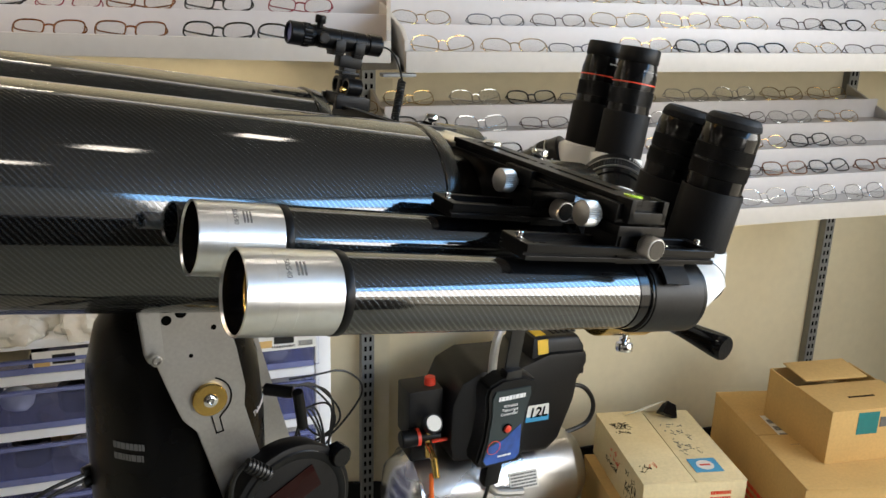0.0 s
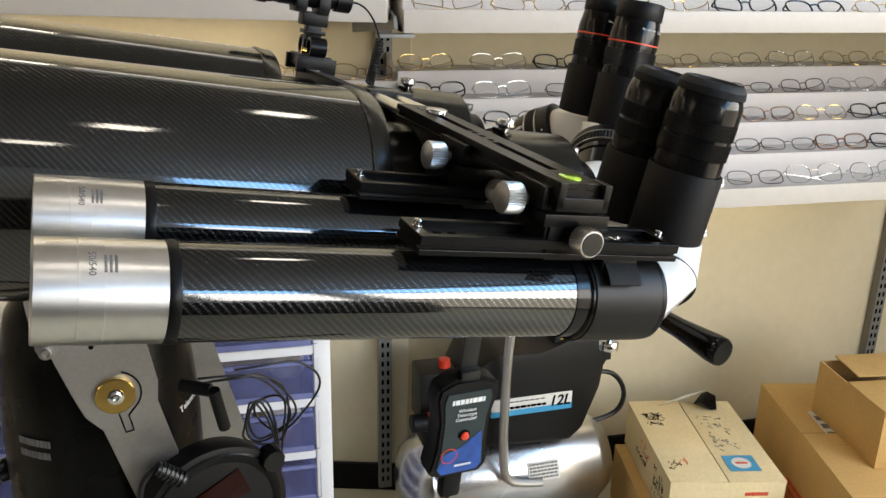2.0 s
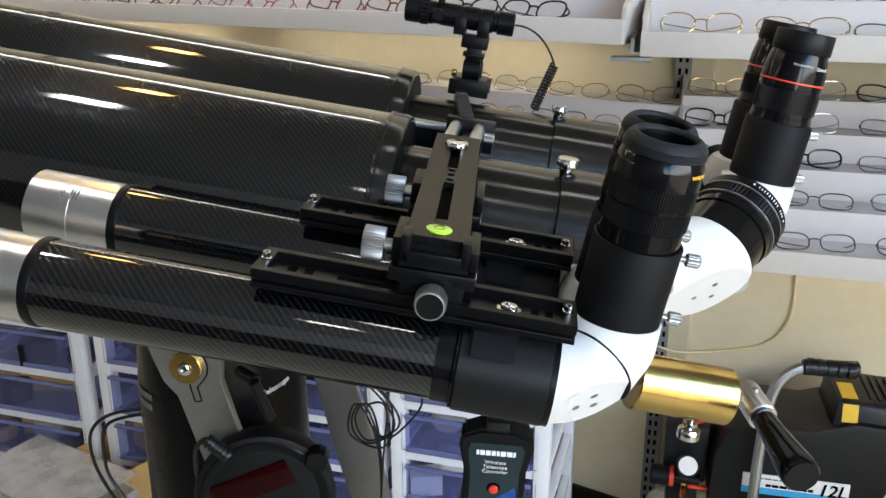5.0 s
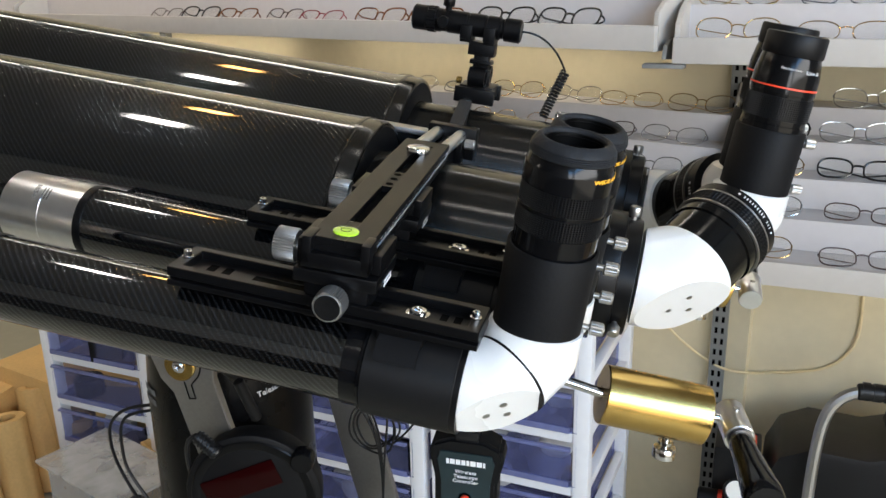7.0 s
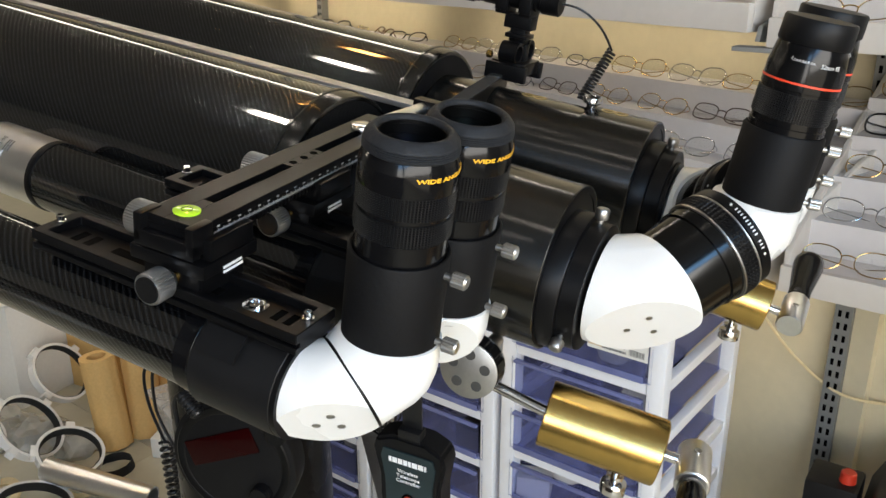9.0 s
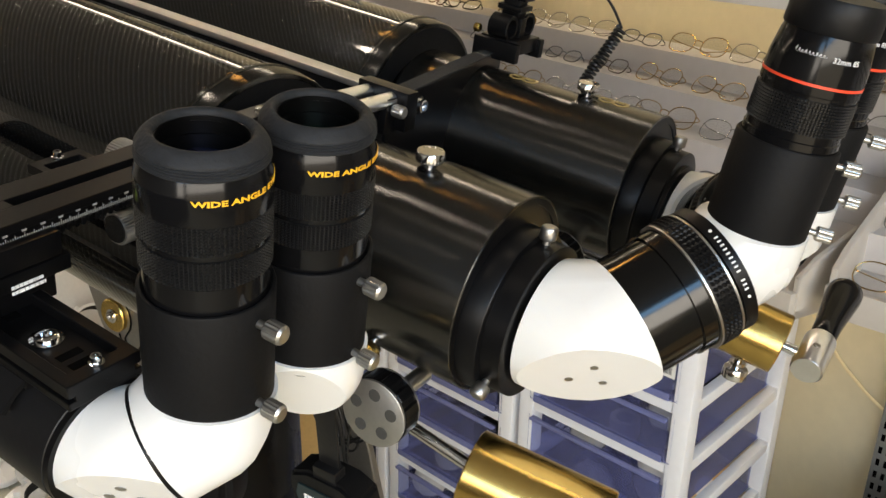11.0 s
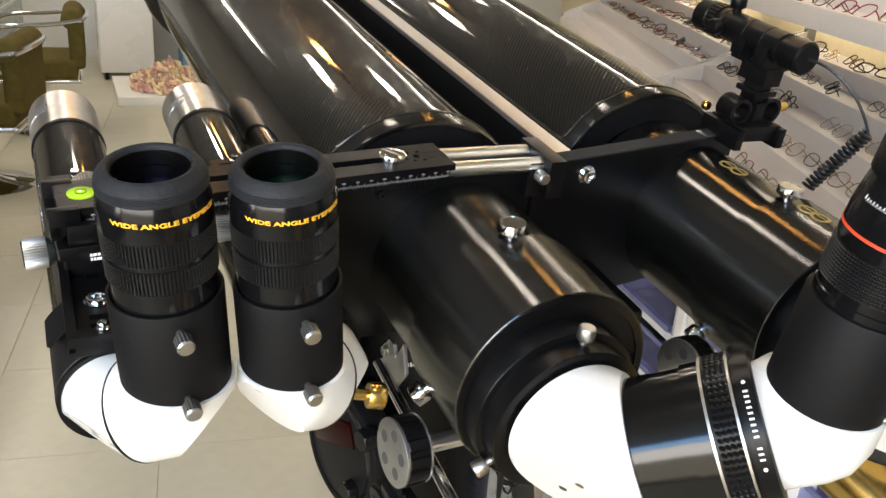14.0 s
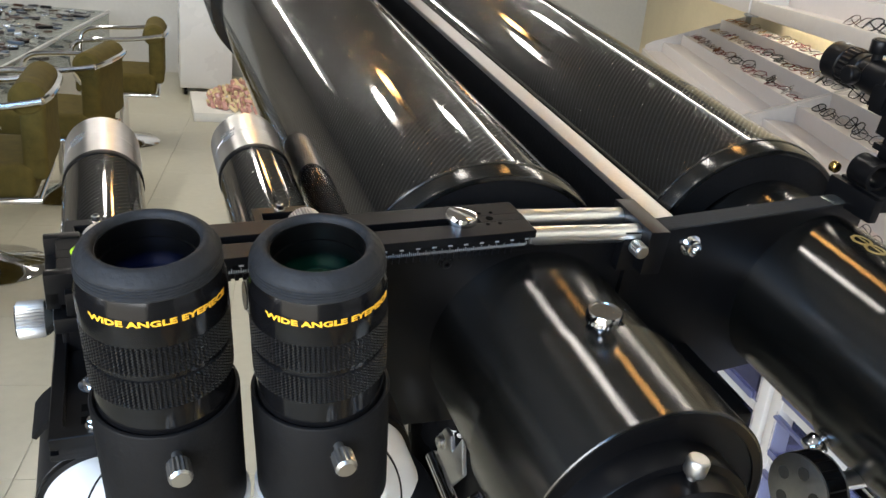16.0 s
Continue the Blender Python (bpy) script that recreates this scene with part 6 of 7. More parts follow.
# ---------------------------------------------------------------- drawer units under the shelves
def drawer_unit(x0, x1, y0, y1, bars_z, top, label, seed):
    t = thing("drawer_unit", Matrix(), label, "drawer unit", "plastic drawer units")
    rnd = random.Random(seed)
    leg = 0.032
    for x in (x0, x1 - leg):
        for y in (y0, y1 - leg):
            part("post", box(x, x + leg, y, y + leg, 0.0, top, 0.006), DRAWER_WHITE, t)
    part("top_board", box(x0 - 0.004, x1 + 0.004, y0 - 0.006, y1, top - 0.004, top + 0.014, 0.005), DRAWER_WHITE, t)
    prev = top - 0.006
    for z in list(bars_z) + [0.04]:
        mid = (x0 + x1) / 2
        bow = slab([(x0 + leg - 0.002, z - 0.010), (x1 - leg + 0.002, z - 0.010), (x1 - leg + 0.002, z + 0.012), (x0 + leg - 0.002, z + 0.012)], 0.022, 0.003)
        part("front_rail", moved(bow, Matrix.Translation((0, y0 + 0.002, 0))), DRAWER_WHITE, t)
        for x in (x0 + 0.004, x1 - 0.022):
            part("side_rail", box(x, x + 0.018, y0 + leg - 0.002, y1 - leg + 0.002, z - 0.010, z + 0.012, 0.003), DRAWER_WHITE, t)
        zt = prev - 0.016
        d = part("drawer", join(box(x0 + leg + 0.002, x1 - leg - 0.002, y0 - 0.004, y0 - 0.001, z + 0.014, zt, 0.0008), box(x0 + 0.024, x0 + 0.026, y0, y1 - 0.04, z + 0.013, zt), box(x1 - 0.026, x1 - 0.024, y0, y1 - 0.04, z + 0.013, zt)), DRAWER_CLEAR, t, "smoked see-through drawer", smooth=0)
        part("drawer_lip", join(box(x0 + leg + 0.002, x1 - leg - 0.002, y0 - 0.012, y0 - 0.004, zt - 0.006, zt - 0.001, 0.001), box(x0 + leg + 0.004, x1 - leg - 0.004, y0 - 0.007, y0 - 0.0045, z + 0.014, z + 0.026, 0.001)), DRAWER_EDGE, d, "blue translucent drawer lip")
        fl = part("drawer_floor", box(x0 + 0.024, x1 - 0.024, y0, y1 - 0.03, z + 0.0125, z + 0.015), DRAWER_CLEAR, d)
        d.visible_shadow = fl.visible_shadow = False
        inner = []
        for k in range(rnd.randint(5, 8)):
            s = rnd.uniform(0.022, 0.036)
            bx = rnd.uniform(x0 + 0.06, x1 - 0.06)
            by = rnd.uniform(y0 + 0.03, y1 - 0.08)
            zz = z + 0.015
            hh = min(zt - zz - 0.01, s * 2.0)
            kind = rnd.random()
            if kind < 0.6:
                b = bmesh.new()
                bmesh.ops.create_icosphere(b, subdivisions=2, radius=hh / 2)
                for v in b.verts:
                    v.co *= 1 + 0.14 * noise.noise(v.co * 60 + Vector((k * 3.1, seed, 0)))
                name, mm = "packed_bag", rnd.choice((PAPER, BAG_CLEAR, PAPER, TUB_CLEAR))
                b = moved(b, Matrix.Translation((bx, by, zz + hh / 2)) @ Matrix.Diagonal((1.25, 1.1, 1, 1)))
                inner.append((name, b, mm, "pale wrapped part in a drawer", "packed part"))
            elif kind < 0.8:
                b = moved(box(-s * 1.4, s * 1.4, -s, s, 0, hh, 0.002), pose(bx, by, zz, 0, 0, rnd.uniform(0, 90)))
                inner.append(("small_box", b, rnd.choice((PAPER, CARDBOARD, PLASTIC_BLACK, CARD_PALE)), "small box kept in a drawer", "box"))
            else:
                b = moved(lathe([(0, 0.6 * s), (0, s), (hh * 0.6, s), (hh * 0.6, 0.6 * s)], 24, "z", closed=True), pose(bx, by, zz))
                inner.append(("metal_ring", b, rnd.choice((ALU, BLACK_AL, BLACK_AL)), "machined ring kept in a drawer", "ring"))
        for name, b, mm, lab, cat in inner:
            solo(name, b, mm, Matrix(), lab, cat, "parts in the drawers")
        prev = z
    return t


drawer_unit(-0.548, -0.225, 0.868, 1.245, (0.607, 0.497, 0.383, 0.272, 0.160), 0.722, "white plastic drawer unit with smoked blue drawers", 1)
drawer_unit(-0.898, -0.566, 0.872, 1.245, (0.648, 0.540, 0.432, 0.322, 0.212, 0.10), 0.712, "white plastic drawer unit with smoked blue drawers", 2)
drawer_unit(-1.238, -0.910, 0.872, 1.245, (0.600, 0.480, 0.36, 0.24, 0.12), 0.722, "white plastic drawer unit with smoked blue drawers", 3)
drawer_unit(-1.610, -1.272, 0.872, 1.245, (0.560, 0.440, 0.32, 0.20), 0.690, "white plastic drawer unit with smoked blue drawers", 5)
for sx, sz, sy in ((-0.312, 0.679, 0.8635), (-0.700, 0.683, 0.8675)):
    st = thing("label_sticker", Matrix.Translation((sx, sy, sz)), "white printed sticker on a smoked drawer front", "sticker", "stickers on the drawers")
    part("paper", box(-0.056, 0.056, -0.0004, 0.0004, -0.019, 0.019), PAPER, st, smooth=0)
    part("print_band", box(-0.024, 0.014, -0.0008, -0.0004, -0.006, 0.012), FRAME_MATS[0], st, "dark printed picture", smooth=0)
    part("print_mark", box(-0.054, -0.028, -0.0008, -0.0004, -0.012, 0.002), CARDBOARD, st, "brown printed picture", smooth=0)
    part("lettering", moved(bars(1, 0.044, 0.0075, 0.0002, 31), pose(-0.006, -0.0007, -0.012, 90, 0, 0)), GREY_INK, st, "dark printed lettering", smooth=0)
    part("barcode", join(*[box(0.022 + 0.0018 * k, 0.022 + 0.0018 * k + (0.0011 if k % 3 else 0.0006), -0.0008, -0.0004, -0.014, -0.003) for k in range(16)]), GREY_INK, st, "printed barcode", smooth=0)
sb = thing("packing_bags", Matrix.Translation((-0.75, 0.945, 0.727)), "shallow heap of clear packing bags on the drawer unit", "packing bags")
for k in range(7):
    b = bmesh.new()
    bmesh.ops.create_icosphere(b, subdivisions=4, radius=0.055)
    for v in b.verts:
        v.co = v.co * (1 + 0.35 * noise.noise(v.co * 40 + Vector((k * 5, 0, 0))) + 0.16 * abs(noise.noise(v.co * 130 + Vector((k * 3, 0, 0)))))
        v.co.z = max(0.0, v.co.z * 0.75)
    part("bag", moved(b, pose(-0.13 + 0.045 * k, 0.05 * math.sin(k * 2.2), 0.0, 0, 0, 40 * k)), BAG_WHITE, sb)
carton = thing("parts_carton", Matrix.Translation((-0.36, 1.0, 0.736)), "white carton with a printed label on the drawer unit", "carton")
part("carton_body", box(-0.10, 0.10, -0.09, 0.09, 0, 0.055, 0.002), PAPER, carton)
part("label", moved(bars(3, 0.12, 0.03, 0.0003, 9), pose(0, -0.0905, 0.028, 90, 0, 0)), GREY_INK, carton, "printed label, unreadable", smooth=0)


# ---------------------------------------------------------------- air compressor
def compressor():
    t = thing("air_compressor", pose(0.20, 1.07, 0, 0, 0, 3), "portable air compressor, charcoal cover over a silver tank", "compressor")
    tank = lathe([(-0.262, 0), (-0.258, 0.04), (-0.240, 0.085), (-0.205, 0.110), (-0.20, 0.112), (0.20, 0.112), (0.205, 0.110), (0.240, 0.085), (0.258, 0.04), (0.262, 0)], 56)
    part("tank", moved(tank, Matrix.Translation((0.0, 0, 0.165))), TANK, t, "silver air tank")
    part("tank_seam", moved(lathe([(-0.204, 0.110), (-0.204, 0.1135), (-0.197, 0.1135), (-0.197, 0.110)], 56, closed=True), Matrix.Translation((0, 0, 0.165))), TANK, t)
    tilt = Matrix.Translation((-0.065, 0, 0.165)) @ pose(0, 0, 0, -24, 0, 0) @ Matrix.Translation((0, 0, -0.165))
    plate = part("type_plate", moved(box(0.082, 0.158, -0.1140, -0.1125, 0.143, 0.187, 0.0004), tilt), PAPER, t, "silver type plate")
    part("print", moved(bars(5, 0.068, 0.038, 0.0003, 14), tilt @ pose(0.12, -0.1143, 0.165, 90, 0, 0)), GREY_INK, plate, smooth=0)
    outline = [(-0.125, 0.285), (0.120, 0.270), (0.150, 0.300), (0.186, 0.400), (0.192, 0.450), (0.214, 0.490), (0.212, 0.520), (0.110, 0.525), (0.035, 0.500), (-0.060, 0.505), (-0.110, 0.480), (-0.132, 0.430), (-0.135, 0.330)]
    part("cover", soften(moved(slab(outline, 0.176), Matrix.Translation((0, -0.092, 0))), 0.012), COMP_BLACK, t, "charcoal plastic cover", smooth=50)
    hood = hull([Vector(p) for p in ((0.066, -0.085, 0.480), (0.214, -0.085, 0.455), (0.066, 0.075, 0.480), (0.214, 0.075, 0.455), (0.076, -0.072, 0.562), (0.196, -0.072, 0.556), (0.076, 0.065, 0.562), (0.196, 0.065, 0.556), (0.210, -0.08, 0.530), (0.210, 0.07, 0.530))])
    part("air_filter_hood", soften(hood, 0.010), COMP_BLACK, t, smooth=50)
    part("warning_label", join(box(0.085, 0.112, -0.062, 0.0, 0.5615, 0.5635), moved(box(0.085, 0.112, -0.002, 0.0005, -0.034, 0.0), pose(0, -0.0735, 0.556, -12, 0, 0))), YELLOW_TAPE, t, "yellow warning label")
    for k in range(5):
        part("vent_rib", box(0.135 + 0.014 * k, 0.141 + 0.014 * k, -0.055, 0.045, 0.5565, 0.562, 0.001), COMP_BLACK, t)
    lab = part("name_label", box(-0.065, 0.125, -0.0955, -0.0925, 0.330, 0.372, 0.0005), PAPER, t, "white and blue name label", m=pose(-0.010, -0.0005, 0.0285, 0, 0, 0))
    part("blue_band", box(-0.065, 0.125, -0.0962, -0.0957, 0.3305, 0.344), CYAN_INK, lab, smooth=0)
    up = pose(0.0, -0.0966, 0.0, 90, 0, 0)
    part("lettering", moved(moved(lettering("12L", 0.036, 0.0003, 0.95, 0.0007), Matrix(((1, 0.18, 0, 0), (0, 1, 0, 0), (0, 0, 1, 0), (0, 0, 0, 1)))), up @ pose(0.097, 0.353, 0)), DARK, lab, "black 12L", smooth=0)
    part("lettering", moved(bars(1, 0.085, 0.010, 0.0003, 17), up @ pose(0.02, 0.350, 0)), DARK, lab, smooth=0)
    part("lettering", moved(bars(1, 0.10, 0.005, 0.0003, 18), up @ pose(0.015, 0.364, 0)), GREY_INK, lab, smooth=0)
    part("pressure_switch", join(box(-0.222, -0.138, -0.05, 0.03, 0.335, 0.458, 0.006), box(-0.212, -0.150, -0.04, 0.02, 0.275, 0.34, 0.004)), COMP_BLACK, t, "black pressure switch box")
    part("switch_knob", lathe([(0, 0), (0, 0.014), (0.020, 0.0125), (0.022, 0.010), (0.022, 0)], 24, "z"), RED_PLASTIC, t, "red switch knob", pose(-0.160, -0.018, 0.455))
    g = part("pressure_gauge", lathe([(0, 0), (0, 0.020), (0.003, 0.0225), (0.018, 0.0225), (0.020, 0.021), (0.020, 0)], 36), PLASTIC_BLACK, t, "round pressure gauge", aim((-0.178, -0.075, 0.385), (0.1, -0.8, 0.55)))
    part("dial", rod((0.0202, 0, 0), (0.0208, 0, 0), 0.018, 32), PAPER, g, "white dial")
    part("regulator", join(rod((-0.245, -0.06, 0.350), (-0.205, -0.06, 0.350), 0.020, 24, 0.003), rod((-0.205, -0.06, 0.350), (-0.150, -0.06, 0.345), 0.010, 16)), PLASTIC_BLACK, t, "black regulator knob")
    part("red_collar", rod((-0.208, -0.06, 0.350), (-0.200, -0.06, 0.350), 0.0205, 24), RED_PLASTIC, t)
    part("brass_fitting", join(rod((-0.178, -0.06, 0.372), (-0.178, -0.06, 0.295), 0.007, 16), rod((-0.178, -0.06, 0.33), (-0.178, -0.105, 0.31), 0.007, 16), rod((-0.178, -0.100, 0.315), (-0.175, -0.112, 0.270), 0.0085, 12)), BRASS, t)
    part("valve_lever", box(-0.172, -0.128, -0.075, -0.067, 0.336, 0.342, 0.001), RED_PLASTIC, t, "red valve lever")
    part("carry_handle", tube_path([(0.040, -0.128, 0.198), (-0.020, -0.128, 0.204), (-0.048, -0.128, 0.225), (-0.055, -0.128, 0.27), (-0.058, -0.128, 0.38), (-0.055, -0.125, 0.52), (-0.045, -0.12, 0.60), (-0.015, -0.11, 0.632), (0.02, -0.105, 0.638), (0.08, -0.10, 0.638)], 0.010, 12), ALU_MATT, t, "bent steel carrying handle")
    part("handle_grip", join(rod((0.0, -0.107, 0.637), (0.095, -0.099, 0.639), 0.0145, 24, 0.003), *[moved(lathe([(0, 0.0145), (0, 0.0158), (0.012, 0.0158), (0.012, 0.0145)], 24, closed=True), Matrix.Translation((0.008 + 0.017 * k, -0.105, 0.638))) for k in range(5)]), RUBBER, t, "ribbed rubber grip")
    for x in (-0.17, 0.17):
        part("foot", box(x - 0.02, x + 0.02, -0.09, 0.09, 0.0, 0.06, 0.004), PLASTIC_BLACK, t)
    return t


compressor()
hose = [(0.022, 0.958, 0.275), (0.020, 0.950, 0.24), (0.022, 0.94, 0.17)]
for k in range(40):
    a = k * 0.62
    hose.append((0.065 + 0.055 * math.cos(a + 3), 0.90 + 0.03 * math.sin(a), 0.15 - 0.0035 * k + 0.02 * math.sin(a)))
solo("air_hose", tube_path(hose, 0.0055, 12), ORANGE, Matrix(), "orange coiled air hose hanging from the compressor", "hose")
solo("power_cord", tube_path([(0.385, 1.07, 0.385), (0.422, 1.075, 0.393), (0.467, 1.075, 0.382), (0.498, 1.075, 0.334), (0.491, 1.075, 0.288), (0.461, 1.075, 0.266), (0.406, 1.075, 0.256)], 0.006, 10), RUBBER, Matrix(), "black power cord in a loop behind the compressor", "cable")


# ---------------------------------------------------------------- cartons
def carton_box(name, m, sx, sy, sz, mat, label, flap_mat, open_slot=True):
    t = thing(name, m, label, "carton", "cartons on the floor")
    for name, b in (("front_wall", (0, sx, 0, 0.004, 0, sz)), ("back_wall", (0, sx, sy - 0.004, sy, 0, sz)), ("side_wall", (0, 0.004, 0.004, sy - 0.004, 0, sz)), ("side_wall", (sx - 0.004, sx, 0.004, sy - 0.004, 0, sz)), ("base", (0.004, sx - 0.004, 0.004, sy - 0.004, 0, 0.004))):
        part(name, box(*b, 0.0012), mat, t)
    return t


BASE_H = 0.150
boxd = carton_box("carton", pose(0.452, 0.800, 0, 0, 0, -10.5), 0.275, 0.335, BASE_H - 0.005, CARDBOARD, "brown carton under the pale one", CARDBOARD)
part("flap", box(0.0, 0.275, 0, 0.335, BASE_H - 0.005, BASE_H - 0.001, 0.001), CARDBOARD, boxd)
boxa = carton_box("carton", pose(0.478, 0.794, BASE_H, 0, 0, -10.5), 0.252, 0.345, 0.262 - BASE_H, CARD_PALE, "pale worn carton with blue, red and black print", CARD_PALE)
TOP = 0.262 - BASE_H
part("flap", box(0.001, 0.1245, -0.001, 0.346, TOP, TOP + 0.0035, 0.001), CARD_PALE, boxa, m=pose(0, 0, 0, 0, -1.0, 0))
part("flap", box(0.1265, 0.252, -0.001, 0.346, TOP - 0.001, TOP + 0.0025, 0.001), CARD_PALE, boxa, m=pose(0, 0, 0, 0, 0.3, 0))
part("blue_label", box(0.143, 0.213, 0.037, 0.097, TOP + 0.0032, TOP + 0.0037), CYAN_INK, boxa, "blue square label")
part("label_disc", moved(lathe([(0, 0), (0, 0.021), (0.0005, 0.021), (0.0005, 0)], 32, "z"), pose(0.178, 0.067, TOP + 0.0037)), PAPER, boxa, "white roundel on the label")
part("label_print", moved(bars(1, 0.026, 0.012, 0.0003, 40), pose(0.178, 0.067, TOP + 0.0044)), RED_INK, boxa, "red print, unreadable", smooth=0)


def brushed(count, width, height, seed):
    """Unreadable brush writing: short strokes that lie all ways."""
    rnd = random.Random(seed)
    return join(*[moved(box(-w, w, -0.0009, 0.0009, -0.0002, 0.0002), pose(rnd.uniform(-width, width) / 2, rnd.uniform(-height, height) / 2, 0, 0, 0, rnd.uniform(0, 180))) for w in [rnd.uniform(0.002, 0.008) for k in range(count)]])


lift = TOP + 0.0050
for hw in (moved(brushed(42, 0.045, 0.055, 41), pose(0.039, 0.257, lift)), moved(brushed(14, 0.030, 0.030, 42), pose(0.028, 0.060, lift))):
    part("handwriting", hw, DARK, boxa, "black brush writing, unreadable", smooth=0)
part("handwriting", moved(brushed(40, 0.055, 0.150, 46), pose(0.172, 0.195, lift - 0.0014)), GREY_INK, boxa, "grey pen writing, unreadable", smooth=0)
part("red_print", moved(brushed(8, 0.018, 0.020, 47), pose(0.049, 0.077, lift)), RED_INK, boxa, "red brush writing, unreadable", smooth=0)
side = pose(-0.0006, 0, 0.5 * TOP, 90, 0, -90)
part("red_print", moved(brushed(18, 0.070, 0.030, 43), side @ pose(-0.185, 0.022, 0)), RED_INK, boxa, "red brush writing, unreadable", smooth=0)
part("black_print", moved(brushed(46, 0.070, 0.070, 45), side @ pose(-0.075, -0.004, 0)), DARK, boxa, "black brush print, unreadable", smooth=0)
part("black_print", moved(brushed(24, 0.090, 0.012, 48), side @ pose(-0.200, -0.010, 0)), DARK, boxa, "black brush print, unreadable", smooth=0)
part("red_print", moved(bars(2, 0.05, 0.03, 0.0003, 44), pose(0.19, -0.0006, TOP - 0.037, 90, 0, 0)), RED_INK, boxa, "red print, unreadable", smooth=0)
solo("paper_sheet", moved(box(-0.05, 0.05, -0.03, 0.03, 0, 0.001), pose(0, 0, 0, -35, 0, 20)), PAPER, pose(0.66, 1.09, 0.285), "white paper sheet behind the carton", "paper")
solo("plastic_scrap", moved(hull([Vector((random.uniform(-0.03, 0.03), random.uniform(-0.02, 0.02), random.uniform(0, 0.05))) for k in range(14)]), Matrix()), BLACK_GLOSS, pose(0.715, 1.07, 0.262), "crumpled grey film behind the carton", "film", smooth=0)
boxc = carton_box("carton", pose(0.775, 0.62, 0, 0, 0, -12), 0.60, 0.47, 0.305, CARDBOARD, "large brown carton with a white label", CARDBOARD)
part("flap", box(0.0, 0.60, 0.236, 0.471, 0.305, 0.3085, 0.001), CARDBOARD, boxc)
part("flap", box(0.0, 0.60, -0.001, 0.234, 0.304, 0.3075, 0.001), CARDBOARD, boxc, m=pose(0, 0, 0, 0.8, 0, 0))
part("label", box(0.055, 0.095, 0.16, 0.33, 0.309, 0.3095), PAPER, boxc, "white paper strip")
part("print", moved(bars(4, 0.03, 0.14, 0.0003, 51), pose(0.075, 0.245, 0.3098)), GREY_INK, boxc, "printed marks, unreadable", smooth=0)
part("red_print", moved(bars(3, 0.12, 0.06, 0.0003, 52), pose(-0.0006, 0.2, 0.15, 90, 0, -90)), RED_INK, boxc, "red print, unreadable", smooth=0)
boxb = carton_box("carton", pose(0.885, 0.690, 0.309, 0, 0, -6), 0.23, 0.245, 0.130, CARDBOARD, "small brown carton with a torn top and teal label", CARDBOARD)
part("flap", box(0.0, 0.23, -0.001, 0.135, 0.130, 0.1335, 0.001), CARDBOARD, boxb)
part("flap", box(0.03, 0.20, 0.150, 0.246, 0.130, 0.1335, 0.001), CARDBOARD, boxb, m=pose(0, 0, 0, 3, 0, 0))
# black block painted in for the shade seen through the torn top
part("inside", box(0.006, 0.224, 0.006, 0.239, 0.02, 0.06), DARK, boxb)
part("teal_label", box(0.07, 0.125, -0.0012, -0.0002, 0.070, 0.125), TEAL_INK, boxb, "teal label")
part("black_label", box(0.130, 0.165, -0.0012, -0.0002, 0.085, 0.110), GREY_INK, boxb, "black printed label")
part("print", join(moved(bars(1, 0.07, 0.012, 0.0003, 53), pose(0.12, 0.06, 0.1338))), DARK, boxb, "printed line, unreadable", smooth=0)

# cord across the wall
solo("wall_cord", tube_path([(-0.215, WALL_Y - 0.012, 0.640), (-0.179, WALL_Y - 0.010, 0.594), (-0.135, WALL_Y - 0.012, 0.552), (-0.074, WALL_Y - 0.020, 0.513), (-0.018, WALL_Y - 0.030, 0.498), (0.044, WALL_Y - 0.014, 0.500), (0.110, WALL_Y - 0.008, 0.512), (0.170, WALL_Y - 0.008, 0.530), (0.205, WALL_Y - 0.008, 0.570), (0.218, WALL_Y - 0.008, 0.620), (0.214, WALL_Y - 0.008, 0.70), (0.205, WALL_Y - 0.008, 0.87)], 0.003, 8), CARD_PALE, Matrix(), "thin beige cord looped along the wall", "cord")


# ---------------------------------------------------------------- things on the floor behind the telescope
def roll(p, q, r):
    bm = lathe([(0, r * 0.55), (0, r * 0.96), (0.003, r), (1, r), (1.0, r * 0.55)], 36, "z", closed=True, wave=lambda i, k, s: 1 + 0.03 * math.sin(k * 1.7) + 0.02 * math.sin(k * 0.5))
    p, q = Vector(p), Vector(q)
    for v in bm.verts:
        v.co.z *= (q - p).length
    t = part("paper_roll", bm, CARDBOARD, None, smooth=40)
    t.matrix_world = Matrix.Translation(p) @ (q - p).to_track_quat("Z", "Y").to_matrix().to_4x4()
    return tagged(t, "roll of brown corrugated paper standing on the floor", "paper roll", "brown paper rolls")


for p, q, r in (((-1.735, 0.735, 0), (-1.765, 0.730, 0.265), 0.046), ((-1.715, 0.825, 0), (-1.742, 0.836, 0.257), 0.046), ((-1.86, 0.84, 0), (-1.92, 0.85, 0.26), 0.045), ((-1.73, 0.93, 0), (-1.78, 0.97, 0.28), 0.046), ((-1.60, 0.90, 0), (-1.60, 0.93, 0.24), 0.04)):
    roll(p, q, r)


